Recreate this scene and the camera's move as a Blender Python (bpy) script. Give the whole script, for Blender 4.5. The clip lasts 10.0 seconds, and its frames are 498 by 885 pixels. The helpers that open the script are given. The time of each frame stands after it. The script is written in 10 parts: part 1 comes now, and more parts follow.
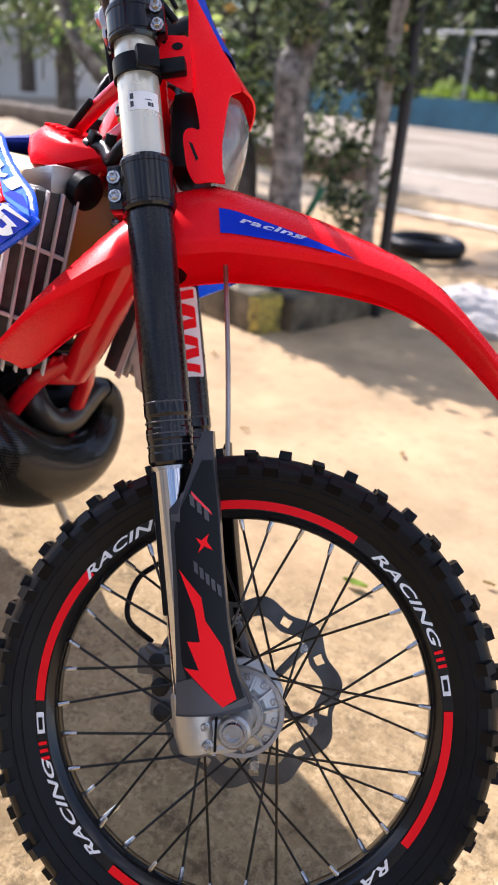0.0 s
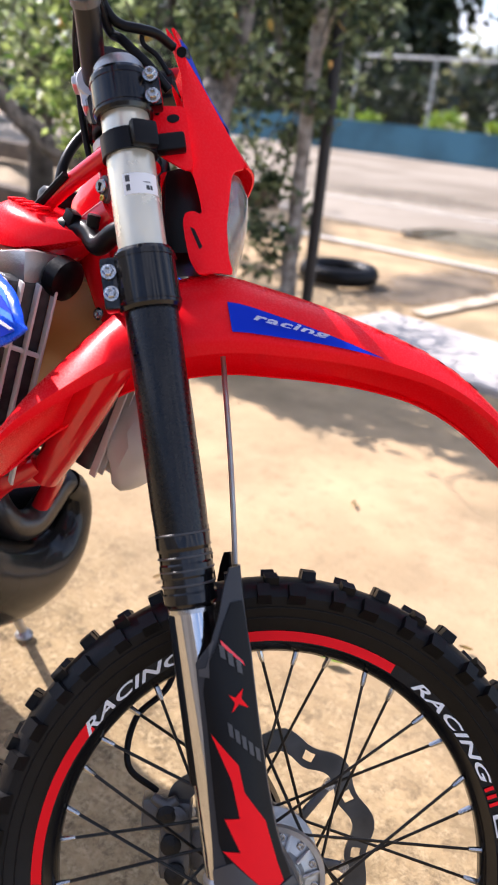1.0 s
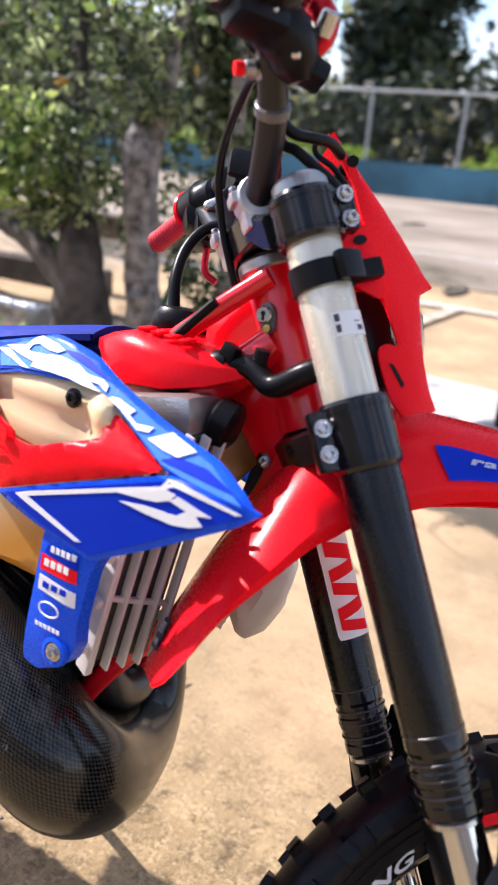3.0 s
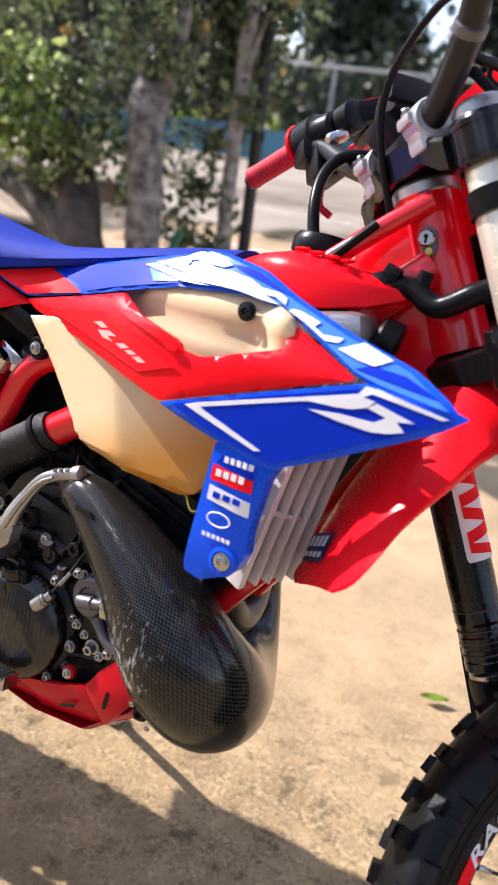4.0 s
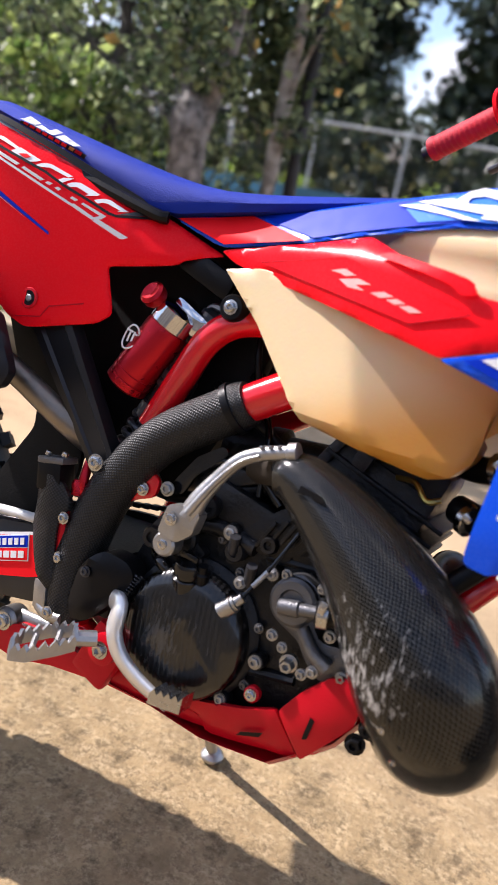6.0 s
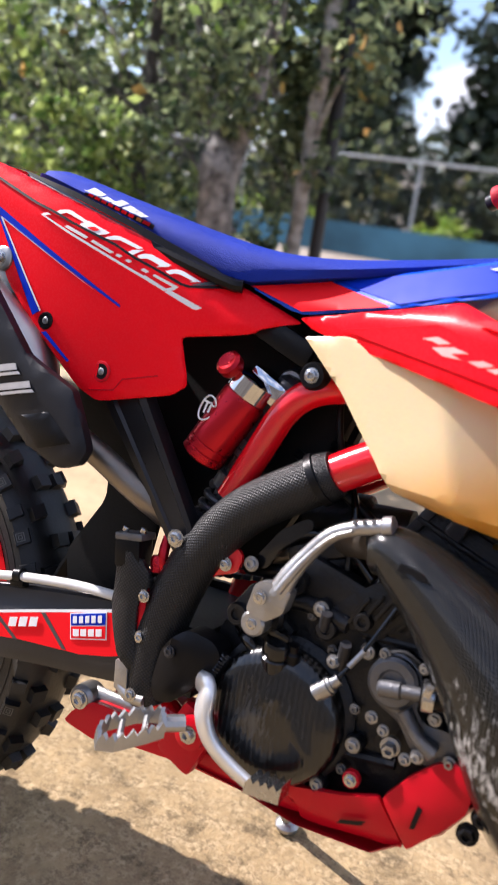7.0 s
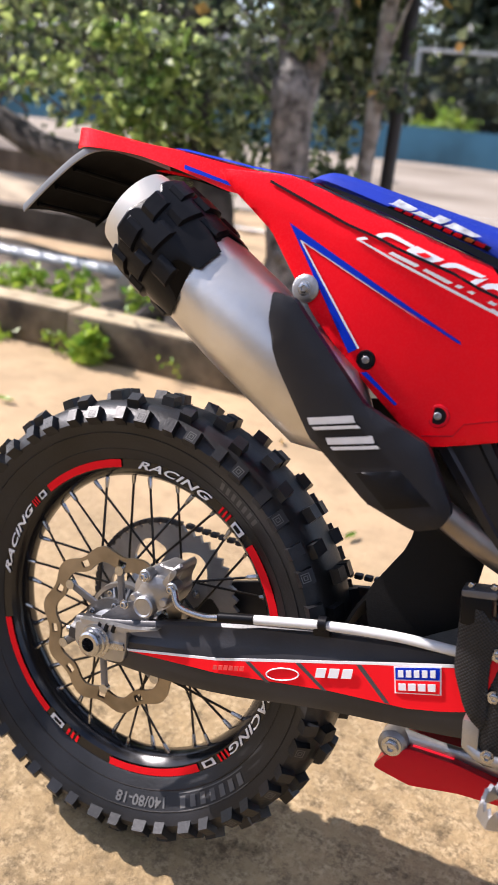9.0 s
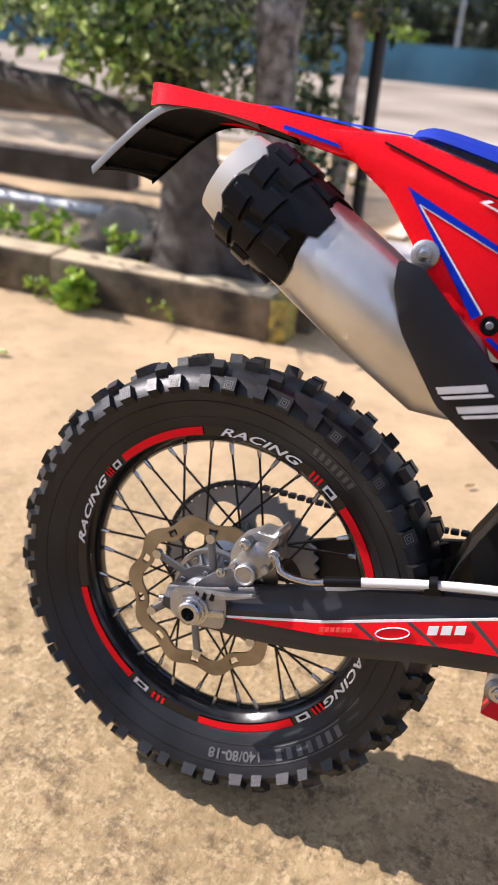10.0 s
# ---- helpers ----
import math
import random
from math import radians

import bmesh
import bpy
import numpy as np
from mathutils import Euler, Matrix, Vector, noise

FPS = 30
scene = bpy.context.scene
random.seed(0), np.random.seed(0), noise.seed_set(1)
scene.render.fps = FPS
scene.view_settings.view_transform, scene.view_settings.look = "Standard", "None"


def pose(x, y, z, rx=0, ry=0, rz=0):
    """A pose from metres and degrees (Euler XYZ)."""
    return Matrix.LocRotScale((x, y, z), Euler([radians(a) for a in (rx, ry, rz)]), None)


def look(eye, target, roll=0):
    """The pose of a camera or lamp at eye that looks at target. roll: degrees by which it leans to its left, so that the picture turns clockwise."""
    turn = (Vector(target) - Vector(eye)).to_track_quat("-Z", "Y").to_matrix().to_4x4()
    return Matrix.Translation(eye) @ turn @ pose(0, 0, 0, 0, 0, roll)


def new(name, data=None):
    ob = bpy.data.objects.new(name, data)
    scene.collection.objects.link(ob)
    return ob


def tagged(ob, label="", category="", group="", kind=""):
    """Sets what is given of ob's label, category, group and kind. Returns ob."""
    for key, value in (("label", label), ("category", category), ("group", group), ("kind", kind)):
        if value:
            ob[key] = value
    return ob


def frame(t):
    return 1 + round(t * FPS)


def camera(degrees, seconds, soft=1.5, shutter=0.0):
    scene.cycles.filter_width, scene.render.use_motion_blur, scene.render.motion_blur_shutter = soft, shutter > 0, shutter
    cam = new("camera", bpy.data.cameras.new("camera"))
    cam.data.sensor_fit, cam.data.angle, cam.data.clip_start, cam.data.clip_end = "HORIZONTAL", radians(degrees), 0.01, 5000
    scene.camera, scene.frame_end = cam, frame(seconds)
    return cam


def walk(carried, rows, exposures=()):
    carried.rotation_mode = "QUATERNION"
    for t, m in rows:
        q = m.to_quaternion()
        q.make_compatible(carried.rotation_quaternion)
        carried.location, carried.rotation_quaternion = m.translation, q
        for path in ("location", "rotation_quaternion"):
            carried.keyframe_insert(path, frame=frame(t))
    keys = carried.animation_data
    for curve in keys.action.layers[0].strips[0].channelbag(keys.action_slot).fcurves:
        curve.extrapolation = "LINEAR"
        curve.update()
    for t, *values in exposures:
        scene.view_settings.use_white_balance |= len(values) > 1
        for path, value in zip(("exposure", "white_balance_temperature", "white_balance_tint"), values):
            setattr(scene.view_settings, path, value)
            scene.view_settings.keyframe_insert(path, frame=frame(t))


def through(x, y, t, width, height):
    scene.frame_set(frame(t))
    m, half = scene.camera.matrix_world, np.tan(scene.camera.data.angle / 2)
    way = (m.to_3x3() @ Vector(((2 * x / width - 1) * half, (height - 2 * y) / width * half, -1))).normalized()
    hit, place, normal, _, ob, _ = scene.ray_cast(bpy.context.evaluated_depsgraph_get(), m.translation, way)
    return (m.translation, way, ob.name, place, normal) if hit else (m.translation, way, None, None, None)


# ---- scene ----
cam = camera(34.8, 10.0, soft=1.5, shutter=0.15)
cam.data.dof.use_dof, cam.data.dof.focus_distance, cam.data.dof.aperture_fstop = True, 0.98, 6.2
# seconds, eye x y z, then the turn about x y z in degrees
PATH = [
    (0.0, 2.0517, -0.5836, 1.0611, 65.25, -4.31, 48.56),
    (0.5, 1.9518, -0.5416, 1.0828, 65.67, -4.82, 44.96),
    (1.0, 1.8299, -0.5706, 1.1137, 66.82, -5.19, 41.10),
    (1.5, 1.7491, -0.6329, 1.1792, 68.25, -5.25, 37.52),
    (2.0, 1.7030, -0.6495, 1.2151, 69.15, -4.91, 34.85),
    (2.5, 1.5574, -0.6185, 1.2073, 69.39, -4.51, 32.83),
    (3.8, 1.3092, -0.7417, 1.1060, 68.30, -6.22, 27.89),
    (4.0, 1.2706, -0.7764, 1.0966, 67.88, -7.21, 27.65),
    (4.5, 1.1892, -0.8542, 1.0564, 68.04, -8.94, 26.96),
    (5.0, 1.1248, -0.8586, 1.0073, 68.75, -10.11, 26.53),
    (5.5, 1.0378, -0.7910, 0.9599, 70.02, -10.67, 26.04),
    (6.8, 0.9228, -0.8136, 0.9275, 73.17, -8.78, 26.19),
    (7.0, 0.9018, -0.7949, 0.9590, 73.41, -8.02, 26.63),
    (7.5, 0.8204, -0.7579, 1.0306, 73.57, -6.77, 26.99),
    (8.0, 0.7064, -0.8173, 1.0516, 72.56, -5.94, 26.76),
    (8.5, 0.6236, -0.8864, 1.0508, 70.09, -5.47, 26.11),
    (9.0, 0.5008, -0.8464, 1.0326, 66.93, -5.25, 25.08),
    (9.5, 0.4104, -0.8291, 1.0558, 64.14, -4.90, 23.55),
    (10.0, 0.3187, -0.8939, 1.0580, 62.15, -4.28, 20.70),
]
walk(cam, [(t, pose(*p)) for t, *p in PATH], exposures=[(0.0, 1.14, 6350, 20), (1.5, 1.18, 6350, 20), (2.5, 1.11, 6350, 20), (4.0, 1.08, 6350, 20), (5.5, 0.92, 6350, 20), (7.5, 1.13, 6350, 20), (9.0, 1.04, 6400, 20), (10.0, 0.96, 6400, 20)])

# ---- daylight: sun from behind the tail, high over the garden ----
SUN_FALL = Vector((1.2, -0.03, -1.0)).normalized()
world = bpy.data.worlds.new("daylight")
scene.world = world
world.use_nodes = True
wn = world.node_tree.nodes
sky = wn.new("ShaderNodeTexSky")
sky.sky_type, sky.sun_disc = "NISHITA", False
sky.sun_elevation = math.asin(-SUN_FALL.z)
sky.sun_rotation = math.atan2(-SUN_FALL.x, -SUN_FALL.y)
sky.air_density, sky.dust_density = 1.0, 0.3
puff = wn.new("ShaderNodeTexNoise")
puff.inputs["Scale"].default_value, puff.inputs["Detail"].default_value = 7.0, 8.0
ramp = wn.new("ShaderNodeValToRGB")
ramp.color_ramp.elements[0].position, ramp.color_ramp.elements[1].position = 0.49, 0.62
white = wn.new("ShaderNodeMix")
white.data_type = "RGBA"
white.inputs["B"].default_value = (5.6, 5.9, 6.4, 1)
wl = world.node_tree.links
wl.new(puff.outputs["Fac"], ramp.inputs["Fac"])
wl.new(ramp.outputs["Color"], white.inputs["Factor"])
wl.new(sky.outputs["Color"], white.inputs["A"])
wl.new(white.outputs["Result"], wn["Background"].inputs["Color"])
wn["Background"].inputs["Strength"].default_value = 0.118
sun = new("sun", bpy.data.lights.new("sun", "SUN"))
sun.data.energy, sun.data.angle, sun.data.color = 4.4, radians(0.55), (1.0, 0.955, 0.89)
sun.matrix_world = look(-30 * SUN_FALL, (0, 0, 0))


# ---- materials ----
def mat(name, color, rough=0.5, metal=0.0, vary=0.12, scale=9.0, bump=0.0, bump_scale=60.0, coat=0.0, dark=None, spots=0.0, spec=0.5):
    m = bpy.data.materials.new(name)
    m.use_nodes = True
    n, l = m.node_tree.nodes, m.node_tree.links
    b = n["Principled BSDF"]
    b.inputs["Metallic"].default_value, b.inputs["Coat Weight"].default_value = metal, coat
    b.inputs["Coat Roughness"].default_value = 0.08
    b.inputs["Specular IOR Level"].default_value = spec
    tc = n.new("ShaderNodeTexCoord")
    big, fine = n.new("ShaderNodeTexNoise"), n.new("ShaderNodeTexNoise")
    big.inputs["Scale"].default_value, fine.inputs["Scale"].default_value = scale, bump_scale
    big.inputs["Detail"].default_value, fine.inputs["Detail"].default_value = 6.0, 4.0
    for t in (big, fine):
        l.new(tc.outputs["Object"], t.inputs["Vector"])
    mix = n.new("ShaderNodeMix")
    mix.data_type = "RGBA"
    mix.inputs["A"].default_value = (*[c * (1 - vary) for c in (dark or color)], 1)
    mix.inputs["B"].default_value = (*[min(1, c * (1 + vary)) for c in color], 1)
    rise = n.new("ShaderNodeMapRange")
    rise.inputs["From Min"].default_value, rise.inputs["From Max"].default_value = 0.32, 0.68
    l.new(big.outputs["Fac"], rise.inputs["Value"])
    l.new(rise.outputs["Result"], mix.inputs["Factor"])
    out = mix.outputs["Result"]
    if spots:
        sp = n.new("ShaderNodeMix")
        sp.data_type = "RGBA"
        sp.inputs["B"].default_value = (*[c * 0.35 for c in color], 1)
        r2 = n.new("ShaderNodeMapRange")
        r2.inputs["From Min"].default_value, r2.inputs["From Max"].default_value, r2.inputs["To Max"].default_value = 0.6, 0.72, spots
        l.new(fine.outputs["Fac"], r2.inputs["Value"])
        l.new(r2.outputs["Result"], sp.inputs["Factor"])
        l.new(out, sp.inputs["A"])
        out = sp.outputs["Result"]
    l.new(out, b.inputs["Base Color"])
    rr = n.new("ShaderNodeMapRange")
    rr.inputs["To Min"].default_value, rr.inputs["To Max"].default_value = max(0.02, rough - 0.07), min(1, rough + 0.09)
    l.new(fine.outputs["Fac"], rr.inputs["Value"])
    l.new(rr.outputs["Result"], b.inputs["Roughness"])
    if bump:
        bp = n.new("ShaderNodeBump")
        bp.inputs["Strength"].default_value, bp.inputs["Distance"].default_value = bump, 0.004
        l.new(fine.outputs["Fac"], bp.inputs["Height"])
        l.new(bp.outputs["Normal"], b.inputs["Normal"])
    return m


def weave(name, a, c, size, rough=0.3, coat=0.8, bump=0.15, stripes=False, around=0):
    m = mat(name, a, rough, 0.0, 0.1, 8.0, 0.0, 90.0, coat)
    n, l = m.node_tree.nodes, m.node_tree.links
    b = n["Principled BSDF"]
    tc = n.new("ShaderNodeTexCoord")
    mp = n.new("ShaderNodeMapping")
    mp.inputs["Rotation"].default_value = (0.35, radians(45), 0.5)
    l.new(tc.outputs["Object"], mp.inputs["Vector"])
    if stripes:
        ck = n.new("ShaderNodeTexWave")
        ck.inputs["Scale"].default_value, ck.inputs["Distortion"].default_value = 0.32 / size, 0.4
        mp.inputs["Rotation"].default_value = (0, radians(8), 0)
        fac = ck.outputs["Fac"]
    else:
        ck = n.new("ShaderNodeTexChecker")
        ck.inputs["Scale"].default_value = 1 / size
        if around:
            # one weave laid round and along a pipe
            ck.inputs["Scale"].default_value = 1.0
            mp.inputs["Rotation"].default_value = (0, 0, 0)
            mp.inputs["Location"].default_value = (0, 0, 0.5)
            mp.inputs["Scale"].default_value = (around, 1 / size, 1)
            l.new(tc.outputs["UV"], mp.inputs["Vector"])
        fac = ck.outputs["Fac"]
    l.new(mp.outputs["Vector"], ck.inputs["Vector"])
    mix = n.new("ShaderNodeMix")
    mix.data_type = "RGBA"
    mix.inputs["A"].default_value, mix.inputs["B"].default_value = (*a, 1), (*c, 1)
    l.new(fac, mix.inputs["Factor"])
    l.new(mix.outputs["Result"], b.inputs["Base Color"])
    bp = n.new("ShaderNodeBump")
    bp.inputs["Strength"].default_value, bp.inputs["Distance"].default_value = bump, 0.001
    l.new(fac, bp.inputs["Height"])
    l.new(bp.outputs["Normal"], b.inputs["Normal"])
    return m


RED = mat("red_plastic", (0.94, 0.008, 0.015), 0.26, 0, 0.05, 5, 0.03, 400, spec=0.11)
RED_DECAL = mat("red_vinyl", (0.92, 0.014, 0.019), 0.42, 0, 0.04, 6, spec=0.06)
SLOT = mat("bright_slot_trim", (0.50, 0.505, 0.52), 0.42, 0.2, 0.1, 30)
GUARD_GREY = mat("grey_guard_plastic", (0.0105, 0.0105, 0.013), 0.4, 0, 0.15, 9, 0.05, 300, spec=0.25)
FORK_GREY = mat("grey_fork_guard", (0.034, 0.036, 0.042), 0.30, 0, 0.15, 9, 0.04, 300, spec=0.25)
SWING_GREY = mat("satin_dark_alloy", (0.022, 0.022, 0.025), 0.36, 0.0, 0.3, 11, 0.06, 300, spec=0.4)
# grey of the sky's sheen on black plastic, put into the colour
TAIL_SHEEN = mat("painted_sheen_grey", (0.16, 0.16, 0.155), 0.30, 0.0, 0.2, 11, 0.05, 300, 0.0, spec=0.6)
NAVY = mat("navy_vinyl", (0.012, 0.016, 0.075), 0.3, 0, 0.05, 6, spec=0.3)
RED_PALE = mat("pale_red_print", (0.80, 0.09, 0.075), 0.4, 0, 0.2, 60, spec=0.2)
RED_SKID = mat("dark_red_plastic", (0.52, 0.005, 0.014), 0.30, 0, 0.1, 8, 0.08, 300, spec=0.2)
RED_PAINT = mat("red_frame_paint", (0.72, 0.006, 0.012), 0.16, 0, 0.08, 7, coat=0.5)
RED_ANOD = mat("red_anodised", (0.50, 0.010, 0.02), 0.28, 0.75, 0.1, 12)
BLUE = mat("blue_plastic", (0.006, 0.085, 0.72), 0.26, 0, 0.08, 5, 0.03, 400, spec=0.2)
BLUE_DECAL = mat("blue_vinyl", (0.003, 0.030, 0.46), 0.40, 0, 0.05, 6, spec=0.08)
BLUE_SEAT = mat("blue_seat_cover", (0.005, 0.026, 0.30), 0.6, 0, 0.10, 14, 0.5, 700, spec=0.16)
PATCH_SILVER = mat("silvery_thread", (0.40, 0.415, 0.435), 0.5, 0.1, 0.5, 90, 0.4, 900)
WHITE = mat("white_vinyl", (0.80, 0.80, 0.80), 0.35, 0, 0.04, 8)
BLACK = mat("black_plastic", (0.005, 0.005, 0.006), 0.32, 0, 0.2, 8, 0.06, 300, spec=0.16)
BLACK_GLOSS = mat("black_lacquer", (0.006, 0.006, 0.007), 0.14, 0, 0.2, 9, spec=0.45)
RUBBER = mat("tyre_rubber", (0.0045, 0.0045, 0.0055), 0.42, 0, 0.35, 11, 0.12, 260, dark=(0.003, 0.003, 0.0034), spec=0.20)
RUBBER_DUSTY = mat("dusty_tyre_rubber", (0.0125, 0.013, 0.0148), 0.42, 0, 0.4, 9, 0.1, 260, dark=(0.006, 0.006, 0.006), spec=0.4)
MOULD = mat("moulded_rubber", (0.085, 0.085, 0.083), 0.5, 0, 0.2, 20)
STRUT = mat("satin_black_strut", (0.009, 0.009, 0.011), 0.30, 0, 0.2, 12, 0.05, 300, spec=0.4)
FORK_BLACK = mat("fork_wrap", (0.0035, 0.0035, 0.004), 0.27, 0, 0.3, 12, 0.02, 300, 0.1, spec=0.34)
CARBON_STRIPE = weave("carbon_stripe", (0.0015, 0.0015, 0.0015), (0.013, 0.013, 0.0135), 0.006, 0.22, 0.3, 0.25, True)


def pimpled(name, low, high, pitch, girth=0.0):
    """Black rubbery plastic covered in a lattice of small raised pimples."""
    m = mat(name, low, 0.40, 0, 0.1, 8.0, spec=0.3)
    n, l = m.node_tree.nodes, m.node_tree.links
    b = n["Principled BSDF"]
    tc, mp, vo, rng, mix, bp = n.new("ShaderNodeTexCoord"), n.new("ShaderNodeMapping"), n.new("ShaderNodeTexVoronoi"), n.new("ShaderNodeMapRange"), n.new("ShaderNodeMix"), n.new("ShaderNodeBump")
    vo.voronoi_dimensions = "2D"
    vo.inputs["Scale"].default_value, vo.inputs["Randomness"].default_value = 1.0, 0.06
    if girth:
        mp.inputs["Scale"].default_value = (girth / pitch, 1 / pitch, 1)
        mp.inputs["Rotation"].default_value = (0, 0, radians(45))
        l.new(tc.outputs["UV"], mp.inputs["Vector"])
    else:
        mp.inputs["Scale"].default_value = (1 / pitch, 1 / pitch, 1 / pitch)
        mp.inputs["Rotation"].default_value = (radians(-90), 0, radians(40))
        l.new(tc.outputs["Object"], mp.inputs["Vector"])
    rng.inputs["From Min"].default_value, rng.inputs["From Max"].default_value = 0.56, 0.14
    mix.data_type = "RGBA"
    mix.inputs["A"].default_value, mix.inputs["B"].default_value = (*low, 1), (*high, 1)
    bp.inputs["Strength"].default_value, bp.inputs["Distance"].default_value = 0.6, 0.0008
    l.new(mp.outputs["Vector"], vo.inputs["Vector"])
    l.new(vo.outputs["Distance"], rng.inputs["Value"])
    l.new(rng.outputs["Result"], mix.inputs["Factor"])
    l.new(rng.outputs["Result"], bp.inputs["Height"])
    l.new(mix.outputs["Result"], b.inputs["Base Color"])
    l.new(bp.outputs["Normal"], b.inputs["Normal"])
    return m


GRIPPY = pimpled("pimpled_guard", (0.002, 0.002, 0.002), (0.024, 0.0245, 0.026), 0.0030)
GRIPPY_TUBE = pimpled("pimpled_tube_guard", (0.002, 0.002, 0.002), (0.024, 0.0245, 0.026), 0.0030, 0.173)
STEEL = mat("steel", (0.46, 0.455, 0.45), 0.24, 1, 0.08, 20, 0.05, 200)
CHROME = mat("chrome", (0.55, 0.55, 0.57), 0.07, 1, 0.03, 10)
ALLOY = mat("cast_alloy", (0.40, 0.40, 0.395), 0.36, 0.85, 0.12, 18, 0.2, 300)
ALLOY_DARK = mat("dark_alloy", (0.045, 0.045, 0.05), 0.4, 0.5, 0.3, 14, 0.2, 300)
ENGINE = mat("engine_black", (0.0085, 0.0085, 0.0098), 0.34, 0.0, 0.35, 16, 0.3, 220, spec=0.32)
CAST = mat("grey_casting", (0.13, 0.13, 0.135), 0.38, 0.6, 0.2, 18, 0.25, 300)
CAST_PALE = mat("machined_alloy", (0.36, 0.355, 0.35), 0.36, 0.85, 0.15, 22, 0.15, 260)
MUFFLER = mat("brushed_muffler", (0.62, 0.60, 0.57), 0.34, 0.9, 0.10, 7, 0.06, 180, dark=(0.50, 0.46, 0.41))
HEADER_DARK = mat("sooty_header", (0.075, 0.070, 0.066), 0.30, 0.7, 0.3, 14, 0.1, 160)
HEADER = mat("burnt_steel", (0.22, 0.19, 0.16), 0.4, 0.9, 0.3, 12, 0.1, 160)
GOLD = mat("pale_gold_tube", (0.74, 0.69, 0.55), 0.24, 0.5, 0.05, 6)
TANK = mat("translucent_tank", (0.74, 0.580, 0.345), 0.34, 0, 0.05, 5, 0.05, 300)


def fuel_in(m, level, depth, amber):
    """Amber fuel that shows through the cream plastic below its level."""
    n, l = m.node_tree.nodes, m.node_tree.links
    b = n["Principled BSDF"]
    tc, dot, rng, mix = n.new("ShaderNodeTexCoord"), n.new("ShaderNodeVectorMath"), n.new("ShaderNodeMapRange"), n.new("ShaderNodeMix")
    dot.operation = "DOT_PRODUCT"
    dot.inputs[1].default_value = (-0.55, 0.0, 1.0)
    rng.interpolation_type = "SMOOTHSTEP"
    rng.inputs["From Min"].default_value, rng.inputs["From Max"].default_value = level, level - depth
    mix.data_type = "RGBA"
    mix.inputs["B"].default_value = (*amber, 1)
    l.new(tc.outputs["Object"], dot.inputs[0])
    l.new(dot.outputs["Value"], rng.inputs["Value"])
    l.new(rng.outputs["Result"], mix.inputs["Factor"])
    l.new(b.inputs["Base Color"].links[0].from_socket, mix.inputs["A"])
    l.new(mix.outputs["Result"], b.inputs["Base Color"])


fuel_in(TANK, 0.345, 0.105, (0.64, 0.28, 0.035))
TANK.node_tree.nodes["Principled BSDF"].inputs["Subsurface Weight"].default_value = 0.25
TANK.node_tree.nodes["Principled BSDF"].inputs["Subsurface Radius"].default_value = (0.03, 0.016, 0.006)
RADIATOR = mat("radiator_louvre", (0.62, 0.58, 0.57), 0.5, 0.1, 0.1, 12)
CORE = mat("radiator_core", (0.05, 0.05, 0.055), 0.5, 0.5, 0.3, 60)
DISC = mat("brake_disc", (0.27, 0.225, 0.165), 0.34, 0.9, 0.25, 22)
DISC_DARK = mat("dark_brake_disc", (0.11, 0.11, 0.11), 0.3, 0.85, 0.25, 22)
GREY = mat("grey_plastic", (0.05, 0.05, 0.054), 0.4, 0, 0.15, 9)
HOSE_WHITE = mat("white_hose", (0.62, 0.62, 0.60), 0.4, 0, 0.08, 20)
LENS = mat("smoky_lens", (0.42, 0.40, 0.38), 0.06, 0, 0.35, 30, coat=0.6)
LENS.node_tree.nodes["Principled BSDF"].inputs["Transmission Weight"].default_value = 0.75
MATT_BLACK = mat("matt_black_plastic", (0.005, 0.005, 0.005), 0.62, 0, 0.2, 8, 0.1, 300, spec=0.15)
GRIP_RED = mat("red_grip_rubber", (0.50, 0.010, 0.024), 0.6, 0, 0.1, 30, 0.2, 400, spec=0.3)
GOLDBRASS = mat("brass", (0.6, 0.45, 0.12), 0.35, 1)
CLAMP_SILVER = mat("pale_anodised_clamp", (0.55, 0.54, 0.545), 0.34, 0.6, 0.1, 20, 0.1, 260)
SPOKE = mat("black_spoke", (0.03, 0.028, 0.026), 0.3, 0.8, 0.2, 20)

